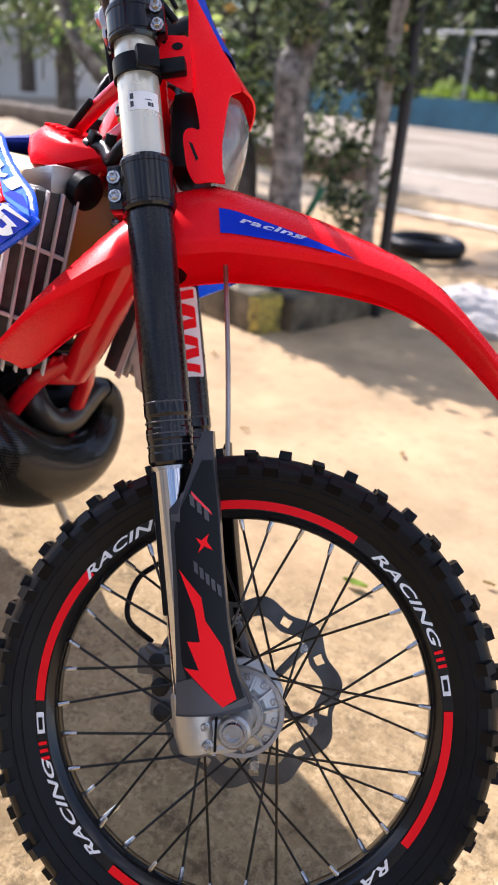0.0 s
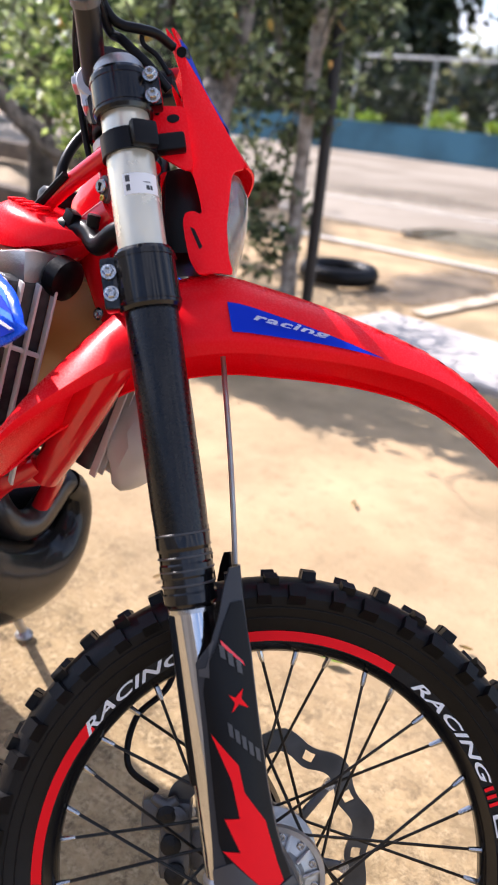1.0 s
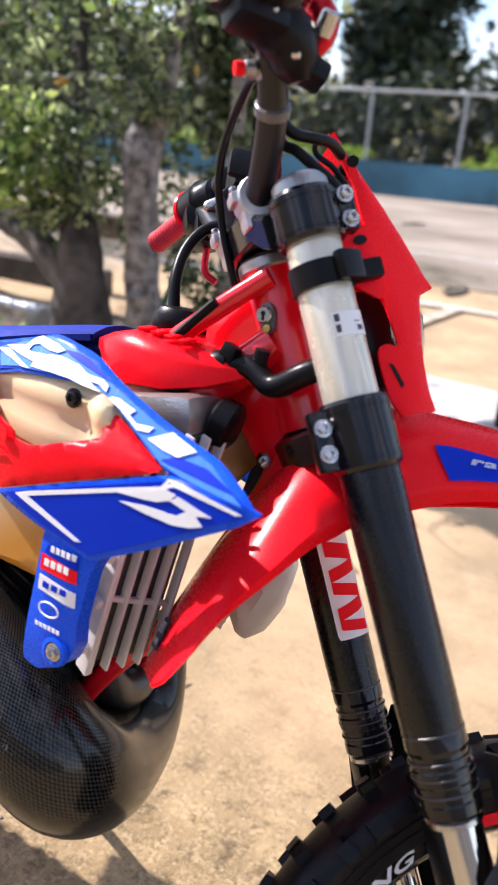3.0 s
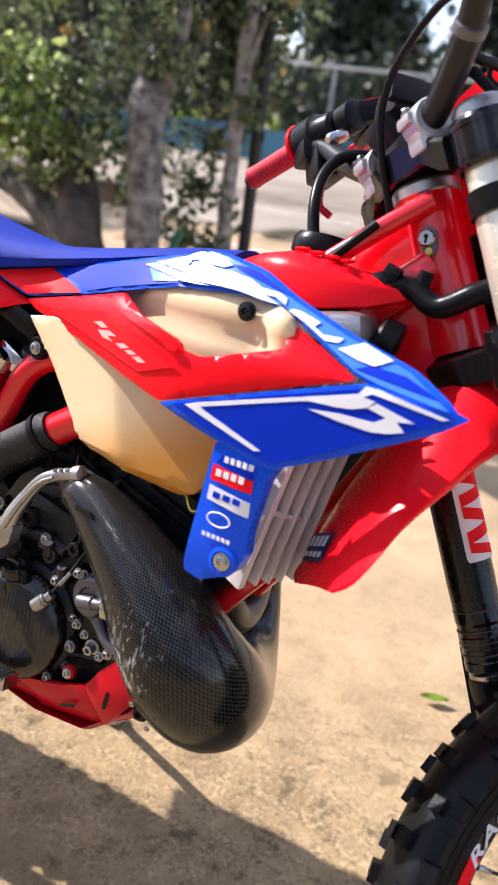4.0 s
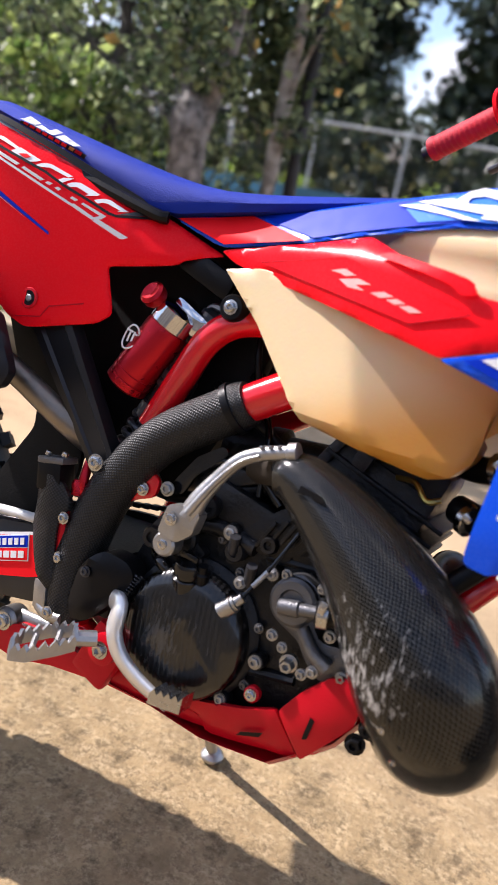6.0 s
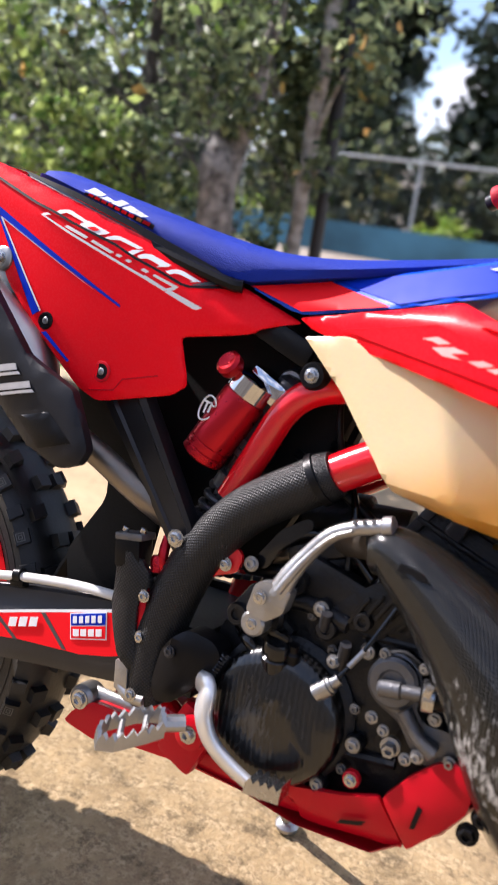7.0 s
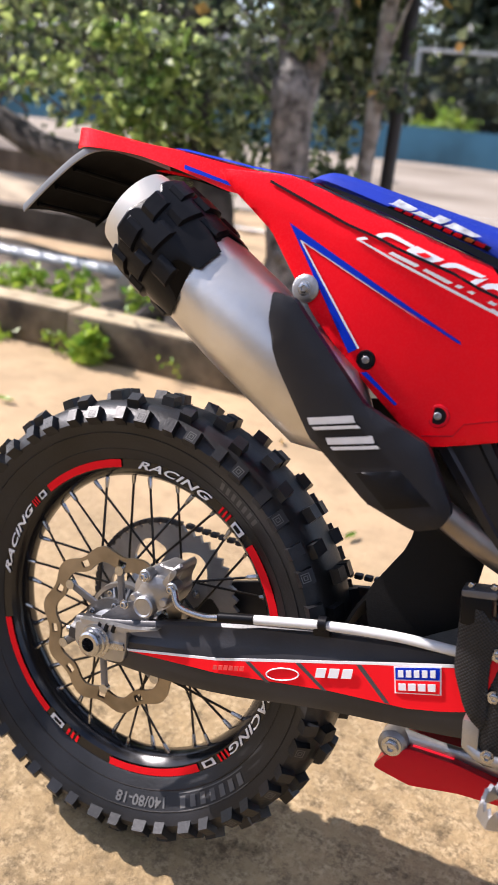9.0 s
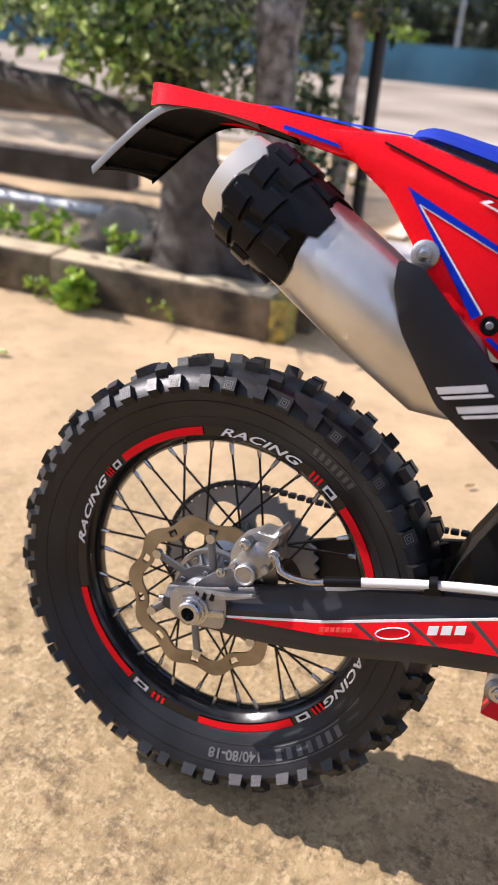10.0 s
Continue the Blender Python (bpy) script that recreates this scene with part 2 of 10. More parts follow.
def worn_ground(name):
    """Sandy concrete: smooth and pale towards the court, broken up and gritty along the driveway side."""
    m = mat(name, (0.485, 0.340, 0.197), 0.92, 0, 0.12, 2.2, 0.55, 70, dark=(0.36, 0.265, 0.155), spots=0.25, spec=0.2)
    n, l = m.node_tree.nodes, m.node_tree.links
    b = n["Principled BSDF"]
    tc = n.new("ShaderNodeTexCoord")
    sep = n.new("ShaderNodeSeparateXYZ")
    l.new(tc.outputs["Object"], sep.inputs[0])

    def noise_at(scale, detail, rough=0.6):
        t = n.new("ShaderNodeTexNoise")
        t.inputs["Scale"].default_value, t.inputs["Detail"].default_value, t.inputs["Roughness"].default_value = scale, detail, rough
        l.new(tc.outputs["Object"], t.inputs["Vector"])
        return t.outputs["Fac"]

    def ranged(value, a, c, lo=0.0, hi=1.0):
        r = n.new("ShaderNodeMapRange")
        r.inputs["From Min"].default_value, r.inputs["From Max"].default_value, r.inputs["To Min"].default_value, r.inputs["To Max"].default_value = a, c, lo, hi
        l.new(value, r.inputs["Value"])
        return r.outputs["Result"]

    def math_of(op, a, c):
        q = n.new("ShaderNodeMath")
        q.operation = op
        for i, v in enumerate((a, c)):
            if isinstance(v, float):
                q.inputs[i].default_value = v
            else:
                l.new(v, q.inputs[i])
        return q.outputs[0]

    def blend(a, c, fac):
        q = n.new("ShaderNodeMix")
        q.data_type = "RGBA"
        for k, v in (("A", a), ("B", c)):
            if isinstance(v, tuple):
                q.inputs[k].default_value = (*v, 1)
            else:
                l.new(v, q.inputs[k])
        l.new(fac, q.inputs["Factor"])
        return q.outputs["Result"]

    smooth_col = b.inputs["Base Color"].links[0].from_socket
    smooth_col = blend(smooth_col, (0.24, 0.172, 0.10), ranged(noise_at(11.0, 9.0, 0.75), 0.52, 0.66, 0.0, 0.45))
    smooth_col = blend(smooth_col, (0.56, 0.41, 0.25), ranged(noise_at(3.1, 7.0, 0.7), 0.50, 0.68, 0.0, 0.5))
    edge = math_of("ADD", sep.outputs["Y"], math_of("MULTIPLY", noise_at(1.3, 5.0), 1.1))
    grit = ranged(edge, 1.65, 0.80)
    mottle = ranged(noise_at(5.0, 8.0, 0.72), 0.36, 0.62)
    rough_col = blend((0.225, 0.160, 0.083), (0.445, 0.319, 0.166), mottle)
    grain = ranged(noise_at(95.0, 5.0, 0.7), 0.40, 0.60)
    rough_col = blend(rough_col, blend((0.15, 0.108, 0.060), (0.60, 0.46, 0.27), grain), ranged(noise_at(34.0, 4.0), 0.42, 0.60, 0.08, 0.55))
    rough_col = blend(rough_col, (0.095, 0.068, 0.038), ranged(noise_at(15.0, 10.0, 0.80), 0.515, 0.62, 0.0, 0.80))
    rough_col = blend(rough_col, (0.17, 0.118, 0.060), ranged(noise_at(2.3, 6.0, 0.7), 0.52, 0.66, 0.0, 0.6))
    l.new(blend(smooth_col, rough_col, grit), b.inputs["Base Color"])
    bump = b.inputs["Normal"].links[0].from_node
    l.new(math_of("ADD", noise_at(70.0, 4.0), math_of("MULTIPLY", grit, math_of("MULTIPLY", noise_at(38.0, 6.0, 0.75), 2.2))), bump.inputs["Height"])
    return m


def scuffed(m, centre, reach, amount, pale=0.5, stretch=(1.0, 1.0, 0.25)):
    """Pale scrape marks on a glossy part, gathered round one knock."""
    n, l = m.node_tree.nodes, m.node_tree.links
    b = n["Principled BSDF"]
    tc, mp, nz, wob = n.new("ShaderNodeTexCoord"), n.new("ShaderNodeMapping"), n.new("ShaderNodeTexNoise"), n.new("ShaderNodeTexNoise")
    mp.inputs["Scale"].default_value = stretch
    mp.inputs["Rotation"].default_value = (0, 0.5, 0)
    nz.inputs["Scale"].default_value, nz.inputs["Detail"].default_value, nz.inputs["Roughness"].default_value = 190.0, 6.0, 0.75
    wob.inputs["Scale"].default_value = 26.0
    l.new(tc.outputs["Object"], mp.inputs["Vector"])
    l.new(mp.outputs["Vector"], nz.inputs["Vector"])
    l.new(tc.outputs["Object"], wob.inputs["Vector"])
    dist = n.new("ShaderNodeVectorMath")
    dist.operation = "DISTANCE"
    dist.inputs[1].default_value = centre
    l.new(tc.outputs["Object"], dist.inputs[0])
    near = n.new("ShaderNodeMapRange")
    near.inputs["From Min"].default_value, near.inputs["From Max"].default_value, near.inputs["To Min"].default_value, near.inputs["To Max"].default_value = 0.0, reach, 0.17, -0.10
    l.new(dist.outputs["Value"], near.inputs["Value"])
    add, add2 = n.new("ShaderNodeMath"), n.new("ShaderNodeMath")
    l.new(near.outputs["Result"], add.inputs[0])
    l.new(nz.outputs["Fac"], add.inputs[1])
    half = n.new("ShaderNodeMath")
    half.operation = "MULTIPLY_ADD"
    half.inputs[1].default_value, half.inputs[2].default_value = 0.35, -0.175
    l.new(wob.outputs["Fac"], half.inputs[0])
    l.new(add.outputs[0], add2.inputs[0])
    l.new(half.outputs[0], add2.inputs[1])
    fac = n.new("ShaderNodeMapRange")
    fac.inputs["From Min"].default_value, fac.inputs["From Max"].default_value, fac.inputs["To Max"].default_value = 0.60, 0.72, amount
    l.new(add2.outputs[0], fac.inputs["Value"])
    mix = n.new("ShaderNodeMix")
    mix.data_type = "RGBA"
    l.new(b.inputs["Base Color"].links[0].from_socket, mix.inputs["A"])
    mix.inputs["B"].default_value = (pale, pale * 0.98, pale * 0.94, 1)
    l.new(fac.outputs["Result"], mix.inputs["Factor"])
    l.new(mix.outputs["Result"], b.inputs["Base Color"])
    return m


SAND = mat("pale_sand", (0.60, 0.50, 0.37), 0.95, 0, 0.25, 6, 0.4, 60, dark=(0.42, 0.33, 0.23))
GROUND = worn_ground("sandy_concrete")
BANK = mat("dusty_earth", (0.46, 0.36, 0.24), 0.95, 0, 0.2, 3, 0.5, 40, dark=(0.26, 0.20, 0.13), spots=0.3)
COURT = mat("court_concrete", (0.335, 0.285, 0.226), 0.9, 0, 0.18, 0.38, 0.3, 5, dark=(0.21, 0.165, 0.115), spots=0.28)
SLAB = mat("pale_slab", (0.44, 0.41, 0.385), 0.85, 0, 0.08, 2.0, 0.2, 40)
LINE = mat("worn_white_line", (0.66, 0.62, 0.55), 0.85, 0, 0.2, 4)
# kerb sides darkened for their shade, the top's colour lightened for the sun
KERB = mat("shaded_kerb_concrete", (0.150, 0.120, 0.078), 0.92, 0, 0.35, 7, 0.6, 50, dark=(0.055, 0.046, 0.032), spots=0.6)
KERB_TOP_LIT = mat("sunlit_kerb_top", (0.52, 0.42, 0.27), 0.95, 0, 0.2, 6, 0.4, 60, dark=(0.34, 0.27, 0.17), spots=0.3)
YELLOW = mat("faded_yellow_paint", (0.36, 0.28, 0.05), 0.8, 0, 0.3, 22, 0.3, 50, dark=(0.14, 0.115, 0.055))
SOIL = mat("garden_soil", (0.14, 0.105, 0.07), 1, 0, 0.4, 4, 0.8, 30, dark=(0.06, 0.05, 0.035), spots=0.4)
BARK = mat("grey_bark", (0.205, 0.190, 0.175), 0.95, 0, 0.35, 22, 1.0, 60, dark=(0.062, 0.055, 0.048), spots=0.75)
BARK_PALE = mat("pale_bark", (0.359, 0.335, 0.304), 0.95, 0, 0.25, 22, 0.8, 60, dark=(0.17, 0.15, 0.13), spots=0.6)
BARK_DARK = mat("dark_bark", (0.085, 0.073, 0.063), 0.95, 0, 0.3, 9, 1.0, 45, dark=(0.03, 0.026, 0.022), spots=0.5)
WALL_BLUE = mat("blue_painted_wall", (0.055, 0.17, 0.25), 0.8, 0, 0.15, 0.6, 0.2, 15, dark=(0.035, 0.11, 0.16))
GALV = mat("galvanised_pipe", (0.38, 0.40, 0.41), 0.5, 0.5, 0.15, 4)
POLE = mat("black_pole_paint", (0.008, 0.008, 0.010), 0.5, 0, 0.2, 6)
PLASTER = mat("pale_plaster", (0.62, 0.62, 0.60), 0.85, 0, 0.06, 0.6)
TIMBER = mat("weathered_sleeper", (0.13, 0.10, 0.075), 0.9, 0, 0.35, 6, 0.6, 40)
STONE = mat("field_stone", (0.34, 0.29, 0.23), 0.9, 0, 0.2, 6, 0.5, 30)


def leaf_mat(name, color, tip, through=0.25, rare=1.25):
    m = mat(name, color, 0.42, 0, 0.1, 3)
    n, l = m.node_tree.nodes, m.node_tree.links
    b = n["Principled BSDF"]
    g = n.new("ShaderNodeNewGeometry")
    mix = n.new("ShaderNodeMix")
    mix.data_type = "RGBA"
    mix.inputs["A"].default_value, mix.inputs["B"].default_value = (*color, 1), (*tip, 1)
    pw = n.new("ShaderNodeMath")
    pw.operation = "POWER"
    pw.inputs[1].default_value = rare
    l.new(g.outputs["Random Per Island"], pw.inputs[0])
    l.new(pw.outputs[0], mix.inputs["Factor"])
    l.new(mix.outputs["Result"], b.inputs["Base Color"])
    tr = n.new("ShaderNodeBsdfTranslucent")
    l.new(mix.outputs["Result"], tr.inputs["Color"])
    sh = n.new("ShaderNodeMixShader")
    sh.inputs["Fac"].default_value = through
    l.new(b.outputs[0], sh.inputs[1])
    l.new(tr.outputs[0], sh.inputs[2])
    l.new(sh.outputs[0], n["Material Output"].inputs["Surface"])
    return m


LEAF = leaf_mat("shrub_leaf", (0.030, 0.060, 0.021), (0.60, 0.70, 0.36), 0.5, 1.7)
# shaded and sunlit leaf copies: the light is put into their colours
LEAF_SHADE = leaf_mat("shaded_shrub_leaf", (0.024, 0.046, 0.018), (0.30, 0.36, 0.17), 0.4, 1.7)
LEAF_LIT = leaf_mat("sunlit_leaf", (0.075, 0.145, 0.030), (0.50, 0.60, 0.19), 0.6, 1.5)
LEAF_AUTUMN = leaf_mat("turning_leaf", (0.22, 0.16, 0.03), (0.70, 0.42, 0.14), 0.4)
LEAF_DARK = leaf_mat("dark_leaf", (0.025, 0.05, 0.02), (0.20, 0.25, 0.09), 0.3)
NEEDLE = leaf_mat("conifer_needles", (0.011, 0.022, 0.013), (0.055, 0.075, 0.035), 0.2)
GRASS = leaf_mat("bright_grass", (0.14, 0.28, 0.03), (0.42, 0.55, 0.06), 0.35)
BLOSSOM = leaf_mat("pale_shrub_leaf", (0.30, 0.30, 0.10), (0.62, 0.60, 0.32), 0.35)


# ---- mesh helpers ----
def smooth_path(pts, n=6):
    """A Catmull-Rom line through points of any length."""
    P = [np.array(p, float) for p in pts]
    P = [2 * P[0] - P[1]] + P + [2 * P[-1] - P[-2]]
    out = []
    for a, b, c, d in zip(P, P[1:], P[2:], P[3:]):
        for i in range(n):
            t = i / n
            out.append(0.5 * (2 * b + (c - a) * t + (2 * a - 5 * b + 4 * c - d) * t * t + (3 * b - a - 3 * c + d) * t ** 3))
    out.append(P[-2])
    return out


def tube(bm, pts, r=None, seg=12, n=6, flat=1.0, caps=True):
    """A round bar along points (x, y, z) with one radius, or (x, y, z, radius)."""
    line = smooth_path([(*p[:3], p[3] if len(p) > 3 else r) for p in pts], n) if n > 1 else [np.array((*p[:3], p[3] if len(p) > 3 else r), float) for p in pts]
    rings, up = [], None
    for i, p in enumerate(line):
        a, b = line[max(i - 1, 0)], line[min(i + 1, len(line) - 1)]
        d = Vector(b[:3] - a[:3]).normalized()
        if up is None:
            up = d.orthogonal().normalized()
            if flat != 1.0:
                up = (Vector((0, 0, 1)) - d * d.z).normalized()
        else:
            up = (up - d * up.dot(d)).normalized()
        side = d.cross(up)
        rings.append([bm.verts.new(Vector(p[:3]) + (up * math.cos(k) * p[3] + side * math.sin(k) * p[3] * flat)) for k in (2 * math.pi * j / seg for j in range(seg))])
    for a, b in zip(rings, rings[1:]):
        for j in range(seg):
            bm.faces.new((a[j], a[(j + 1) % seg], b[(j + 1) % seg], b[j]))
    if caps:
        bm.faces.new(rings[0][::-1])
        bm.faces.new(rings[-1])
    return bm


def wrap_uv(bm, seg):
    """UVs round (0 to 1) and along (metres) a single tube."""
    uv = bm.loops.layers.uv.new("wrap")
    bm.verts.index_update()
    bm.verts.ensure_lookup_table()
    mids = [sum((bm.verts[seg * r + j].co for j in range(seg)), Vector()) / seg for r in range(len(bm.verts) // seg)]
    run = [0.0]
    for a, b in zip(mids, mids[1:]):
        run.append(run[-1] + (b - a).length)
    for f in bm.faces:
        turns = [v.index % seg for v in f.verts]
        wrapped = max(turns) - min(turns) > seg // 2
        for lp in f.loops:
            q = lp.vert.index % seg
            lp[uv].uv = ((q + seg if wrapped and q < seg // 2 else q) / seg, run[lp.vert.index // seg])


def lathe(bm, profile, at=(0, 0, 0), axis=(0, 1, 0), seg=24, closed=False):
    """Turns (radius, height along the axis) pairs round an axis."""
    m = Matrix.Translation(at) @ Vector(axis).to_track_quat("Z", "Y").to_matrix().to_4x4()
    rings = []
    for r, h in profile:
        rings.append([bm.verts.new(m @ Vector((r * math.cos(2 * math.pi * j / seg), r * math.sin(2 * math.pi * j / seg), h))) for j in range(seg)])
    pairs = list(zip(rings, rings[1:])) + ([(rings[-1], rings[0])] if closed else [])
    for a, b in pairs:
        for j in range(seg):
            bm.faces.new((a[j], a[(j + 1) % seg], b[(j + 1) % seg], b[j]))
    if not closed:
        bm.faces.new(rings[0][::-1])
        bm.faces.new(rings[-1])
    return bm


def box(bm, at, size, turn=(0, 0, 0), bevel=0.0):
    b2 = bmesh.new()
    bmesh.ops.create_cube(b2, size=1)
    bmesh.ops.scale(b2, vec=size, verts=b2.verts)
    if bevel:
        bmesh.ops.bevel(b2, geom=b2.edges[:], offset=bevel, segments=2, affect="EDGES", profile=0.6)
    b2.transform(pose(*at, *turn))
    return merge(bm, b2)


def merge(bm, b2, m=None):
    """Adds b2 to bm and frees it."""
    if m:
        b2.transform(m)
    made = [bm.verts.new(v.co) for v in b2.verts]
    b2.verts.index_update()
    for f in b2.faces:
        bm.faces.new([made[v.index] for v in f.verts])
    b2.free()
    return bm


def rounded(outline, n=3, r=0.012):
    """A closed outline, softened: each corner becomes n points of a curve."""
    P = [Vector(p) for p in outline]
    out = []
    for i, p in enumerate(P):
        a, b = P[i - 1], P[(i + 1) % len(P)]
        k = min(0.35, r / max(1e-4, min((a - p).length, (b - p).length)))
        s, e = p.lerp(a, k), p.lerp(b, k)
        out += [s.lerp(p, t).lerp(p.lerp(e, t), t) for t in (j / (n - 1) for j in range(n))]
    return out


def shell(outline, fy, thick=0.003, step=0.025, edge=0.003, soft=True):
    """A moulded panel: an outline in (u, v), laid at depth fy(u, v), cut into a fine mesh, with rolled edges and thickness."""
    bm = bmesh.new()
    pts = rounded(outline, 3, 0.012 if soft is True else soft) if soft else [Vector(p) for p in outline]
    vs = [bm.verts.new((p[0], 0, p[1])) for p in pts]
    bm.faces.new(vs)
    if edge:
        bmesh.ops.inset_region(bm, faces=bm.faces[:], thickness=edge, use_even_offset=True)
    us, ws = [p[0] for p in pts], [p[1] for p in pts]
    for k in range(1, int((max(us) - min(us)) / step) + 1):
        bmesh.ops.bisect_plane(bm, geom=bm.verts[:] + bm.edges[:] + bm.faces[:], plane_co=(min(us) + k * step, 0, 0), plane_no=(1, 0, 0))
    for k in range(1, int((max(ws) - min(ws)) / step) + 1):
        bmesh.ops.bisect_plane(bm, geom=bm.verts[:] + bm.edges[:] + bm.faces[:], plane_co=(0, 0, min(ws) + k * step), plane_no=(0, 0, 1))
    rim = {v for e in bm.edges if len(e.link_faces) == 1 for v in e.verts}
    for v in bm.verts:
        v.co.y = fy(v.co.x, v.co.z) + (edge * 0.8 if v in rim else 0)
    made = bmesh.ops.extrude_face_region(bm, geom=bm.faces[:])
    for v in made["geom"]:
        if isinstance(v, bmesh.types.BMVert):
            v.co.y += thick
    bmesh.ops.recalc_face_normals(bm, faces=bm.faces[:])
    return bm


def mirror(bm):
    """Adds the copy on the other flank."""
    b2 = bm.copy()
    b2.transform(Matrix.Diagonal((1, -1, 1, 1)))
    merge(bm, b2)
    bmesh.ops.recalc_face_normals(bm, faces=bm.faces[:])
    return bm


def loft(bm, rings, caps=True):
    """Joins rings with the same number of points."""
    R = [[bm.verts.new(p) for p in ring] for ring in rings]
    n = len(R[0])
    for a, b in zip(R, R[1:]):
        for j in range(n):
            bm.faces.new((a[j], a[(j + 1) % n], b[(j + 1) % n], b[j]))
    if caps:
        bm.faces.new(R[0][::-1])
        bm.faces.new(R[-1])
    bmesh.ops.recalc_face_normals(bm, faces=bm.faces[:])
    return bm


def strip(bm, rows, thick):
    """A curved sheet through rows of points, made thick along its own normals."""
    g = [[bm.verts.new(p) for p in row] for row in rows]
    fs = [bm.faces.new((a[j], a[j + 1], b[j + 1], b[j])) for a, b in zip(g, g[1:]) for j in range(len(a) - 1)]
    bmesh.ops.recalc_face_normals(bm, faces=fs)
    bm.normal_update()
    bmesh.ops.solidify(bm, geom=fs, thickness=thick)
    return bm


def mesh_of(bm, material, angle=38):
    me = bpy.data.meshes.new("mesh")
    bm.to_mesh(me)
    bm.free()
    me.materials.append(material)
    me.shade_smooth()
    me.set_sharp_from_angle(angle=radians(angle))
    return me


def part(name, bm, material, parent, label="", angle=38):
    ob = new(name, mesh_of(bm, material, angle) if isinstance(bm, bmesh.types.BMesh) else bm)
    ob.parent = parent
    return tagged(ob, label)


def thing(name, bm, material, label, category, kind="", angle=38, group=""):
    return tagged(new(name, mesh_of(bm, material, angle)), label, category, group, kind)


def lettering(body, size, shear=0.0, thick=0.0006, space=1.0, weight=0.02):
    """Flat raised letters in x and z, centred, facing -y."""
    cu = bpy.data.curves.new("text", "FONT")
    cu.body, cu.size, cu.shear, cu.extrude, cu.space_character = body, size, shear, thick / 2, space
    cu.offset = size * weight
    cu.align_x, cu.align_y, cu.resolution_u = "CENTER", "CENTER", 3
    ob = bpy.data.objects.new("text", cu)
    scene.collection.objects.link(ob)
    me = bpy.data.meshes.new_from_object(ob.evaluated_get(bpy.context.evaluated_depsgraph_get()))
    bm = bmesh.new()
    bm.from_mesh(me)
    bpy.data.objects.remove(ob)
    bpy.data.meshes.remove(me)
    bpy.data.curves.remove(cu)
    bm.transform(pose(0, 0, 0, 90))
    return bm


def bolt_bm(r=0.006, h=0.005, at=(0, 0, 0), axis=(0, -1, 0), washer=True):
    """A hexagon flange bolt."""
    bm = bmesh.new()
    if washer:
        lathe(bm, [(r * 1.35, 0), (r * 1.35, h * 0.3), (r, h * 0.35)], at, axis, 14)
    lathe(bm, [(r * 0.92, h * 0.3), (r, h * 0.4), (r, h * 0.9), (r * 0.85, h), (r * 0.5, h), (r * 0.5, h * 0.6)], at, axis, 6)
    return bm


# ---- the setting ----
def sheet_ground():
    bm = bmesh.new()
    for x0, x1, y0, y1 in ((-60, 60, -40, 120),):
        xs = sorted(set([x0, -20, -8, -4, 4, 8, 20, x1] + [i * 0.25 for i in range(-16, 17)]))
        ys = sorted(set([y0, -12, 12, 25, 50, y1] + [i * 0.25 for i in range(-8, 25)]))
        g = [[bm.verts.new((x, y, 0.006 * noise.noise((x * 0.9, y * 0.9, 0)) - 0.002)) for x in xs] for y in ys]
        for a, b in zip(g, g[1:]):
            for j in range(len(xs) - 1):
                bm.faces.new((a[j], a[j + 1], b[j + 1], b[j]))
    return bm


thing("ground", sheet_ground(), GROUND, "worn sandy beige concrete yard with dark speckles", "ground", "structure")

bm = bmesh.new()
box(bm, (0, 14.2, 0.004), (50, 14.4, 0.02))
thing("court", bm, COURT, "stained pale concrete sports court", "court", "structure")
bm = bmesh.new()
box(bm, (1.9, 3.05, 0.012), (5.0, 0.78, 0.05), (0, 0, -4), 0.008)
thing("pavement", bm, SLAB, "pale smooth concrete walkway slab", "pavement", "structure")
for name, at, size, rz in (("court_line", (3.0, 6.0, 0.02), (12.5, 0.10, 0.006), 3), ("sand_strip", (-0.40, 4.85, 0.0175), (0.13, 2.1, 0.006), -4), ("court_line", (-2.0, 9.2, 0.02), (20, 0.08, 0.006), 2)):
    bm = bmesh.new()
    box(bm, at, size, (0, 0, rz))
    if name == "sand_strip":
        thing(name, bm, SAND, "strip of pale blown sand", "sand", "structure")
    else:
        thing(name, bm, LINE, "worn white painted court line", "line", "structure")


def patch_of(cx, cy, rx, ry, z, seed):
    """A flat ragged patch on the court."""
    bm = bmesh.new()
    n = 40
    vs = []
    for i in range(n):
        a = 2 * math.pi * i / n
        k = 1 + 0.35 * noise.noise((math.cos(a) * 1.6 + seed, math.sin(a) * 1.6, seed)) + 0.15 * noise.noise((math.cos(a) * 5, math.sin(a) * 5 + seed, 0))
        vs.append(bm.verts.new((cx + rx * k * math.cos(a), cy + ry * k * math.sin(a), z)))
    bm.faces.new(vs)
    return bm


WATER = mat("shallow_puddle", (0.16, 0.13, 0.095), 0.04, 0, 0.2, 3, spec=0.6)


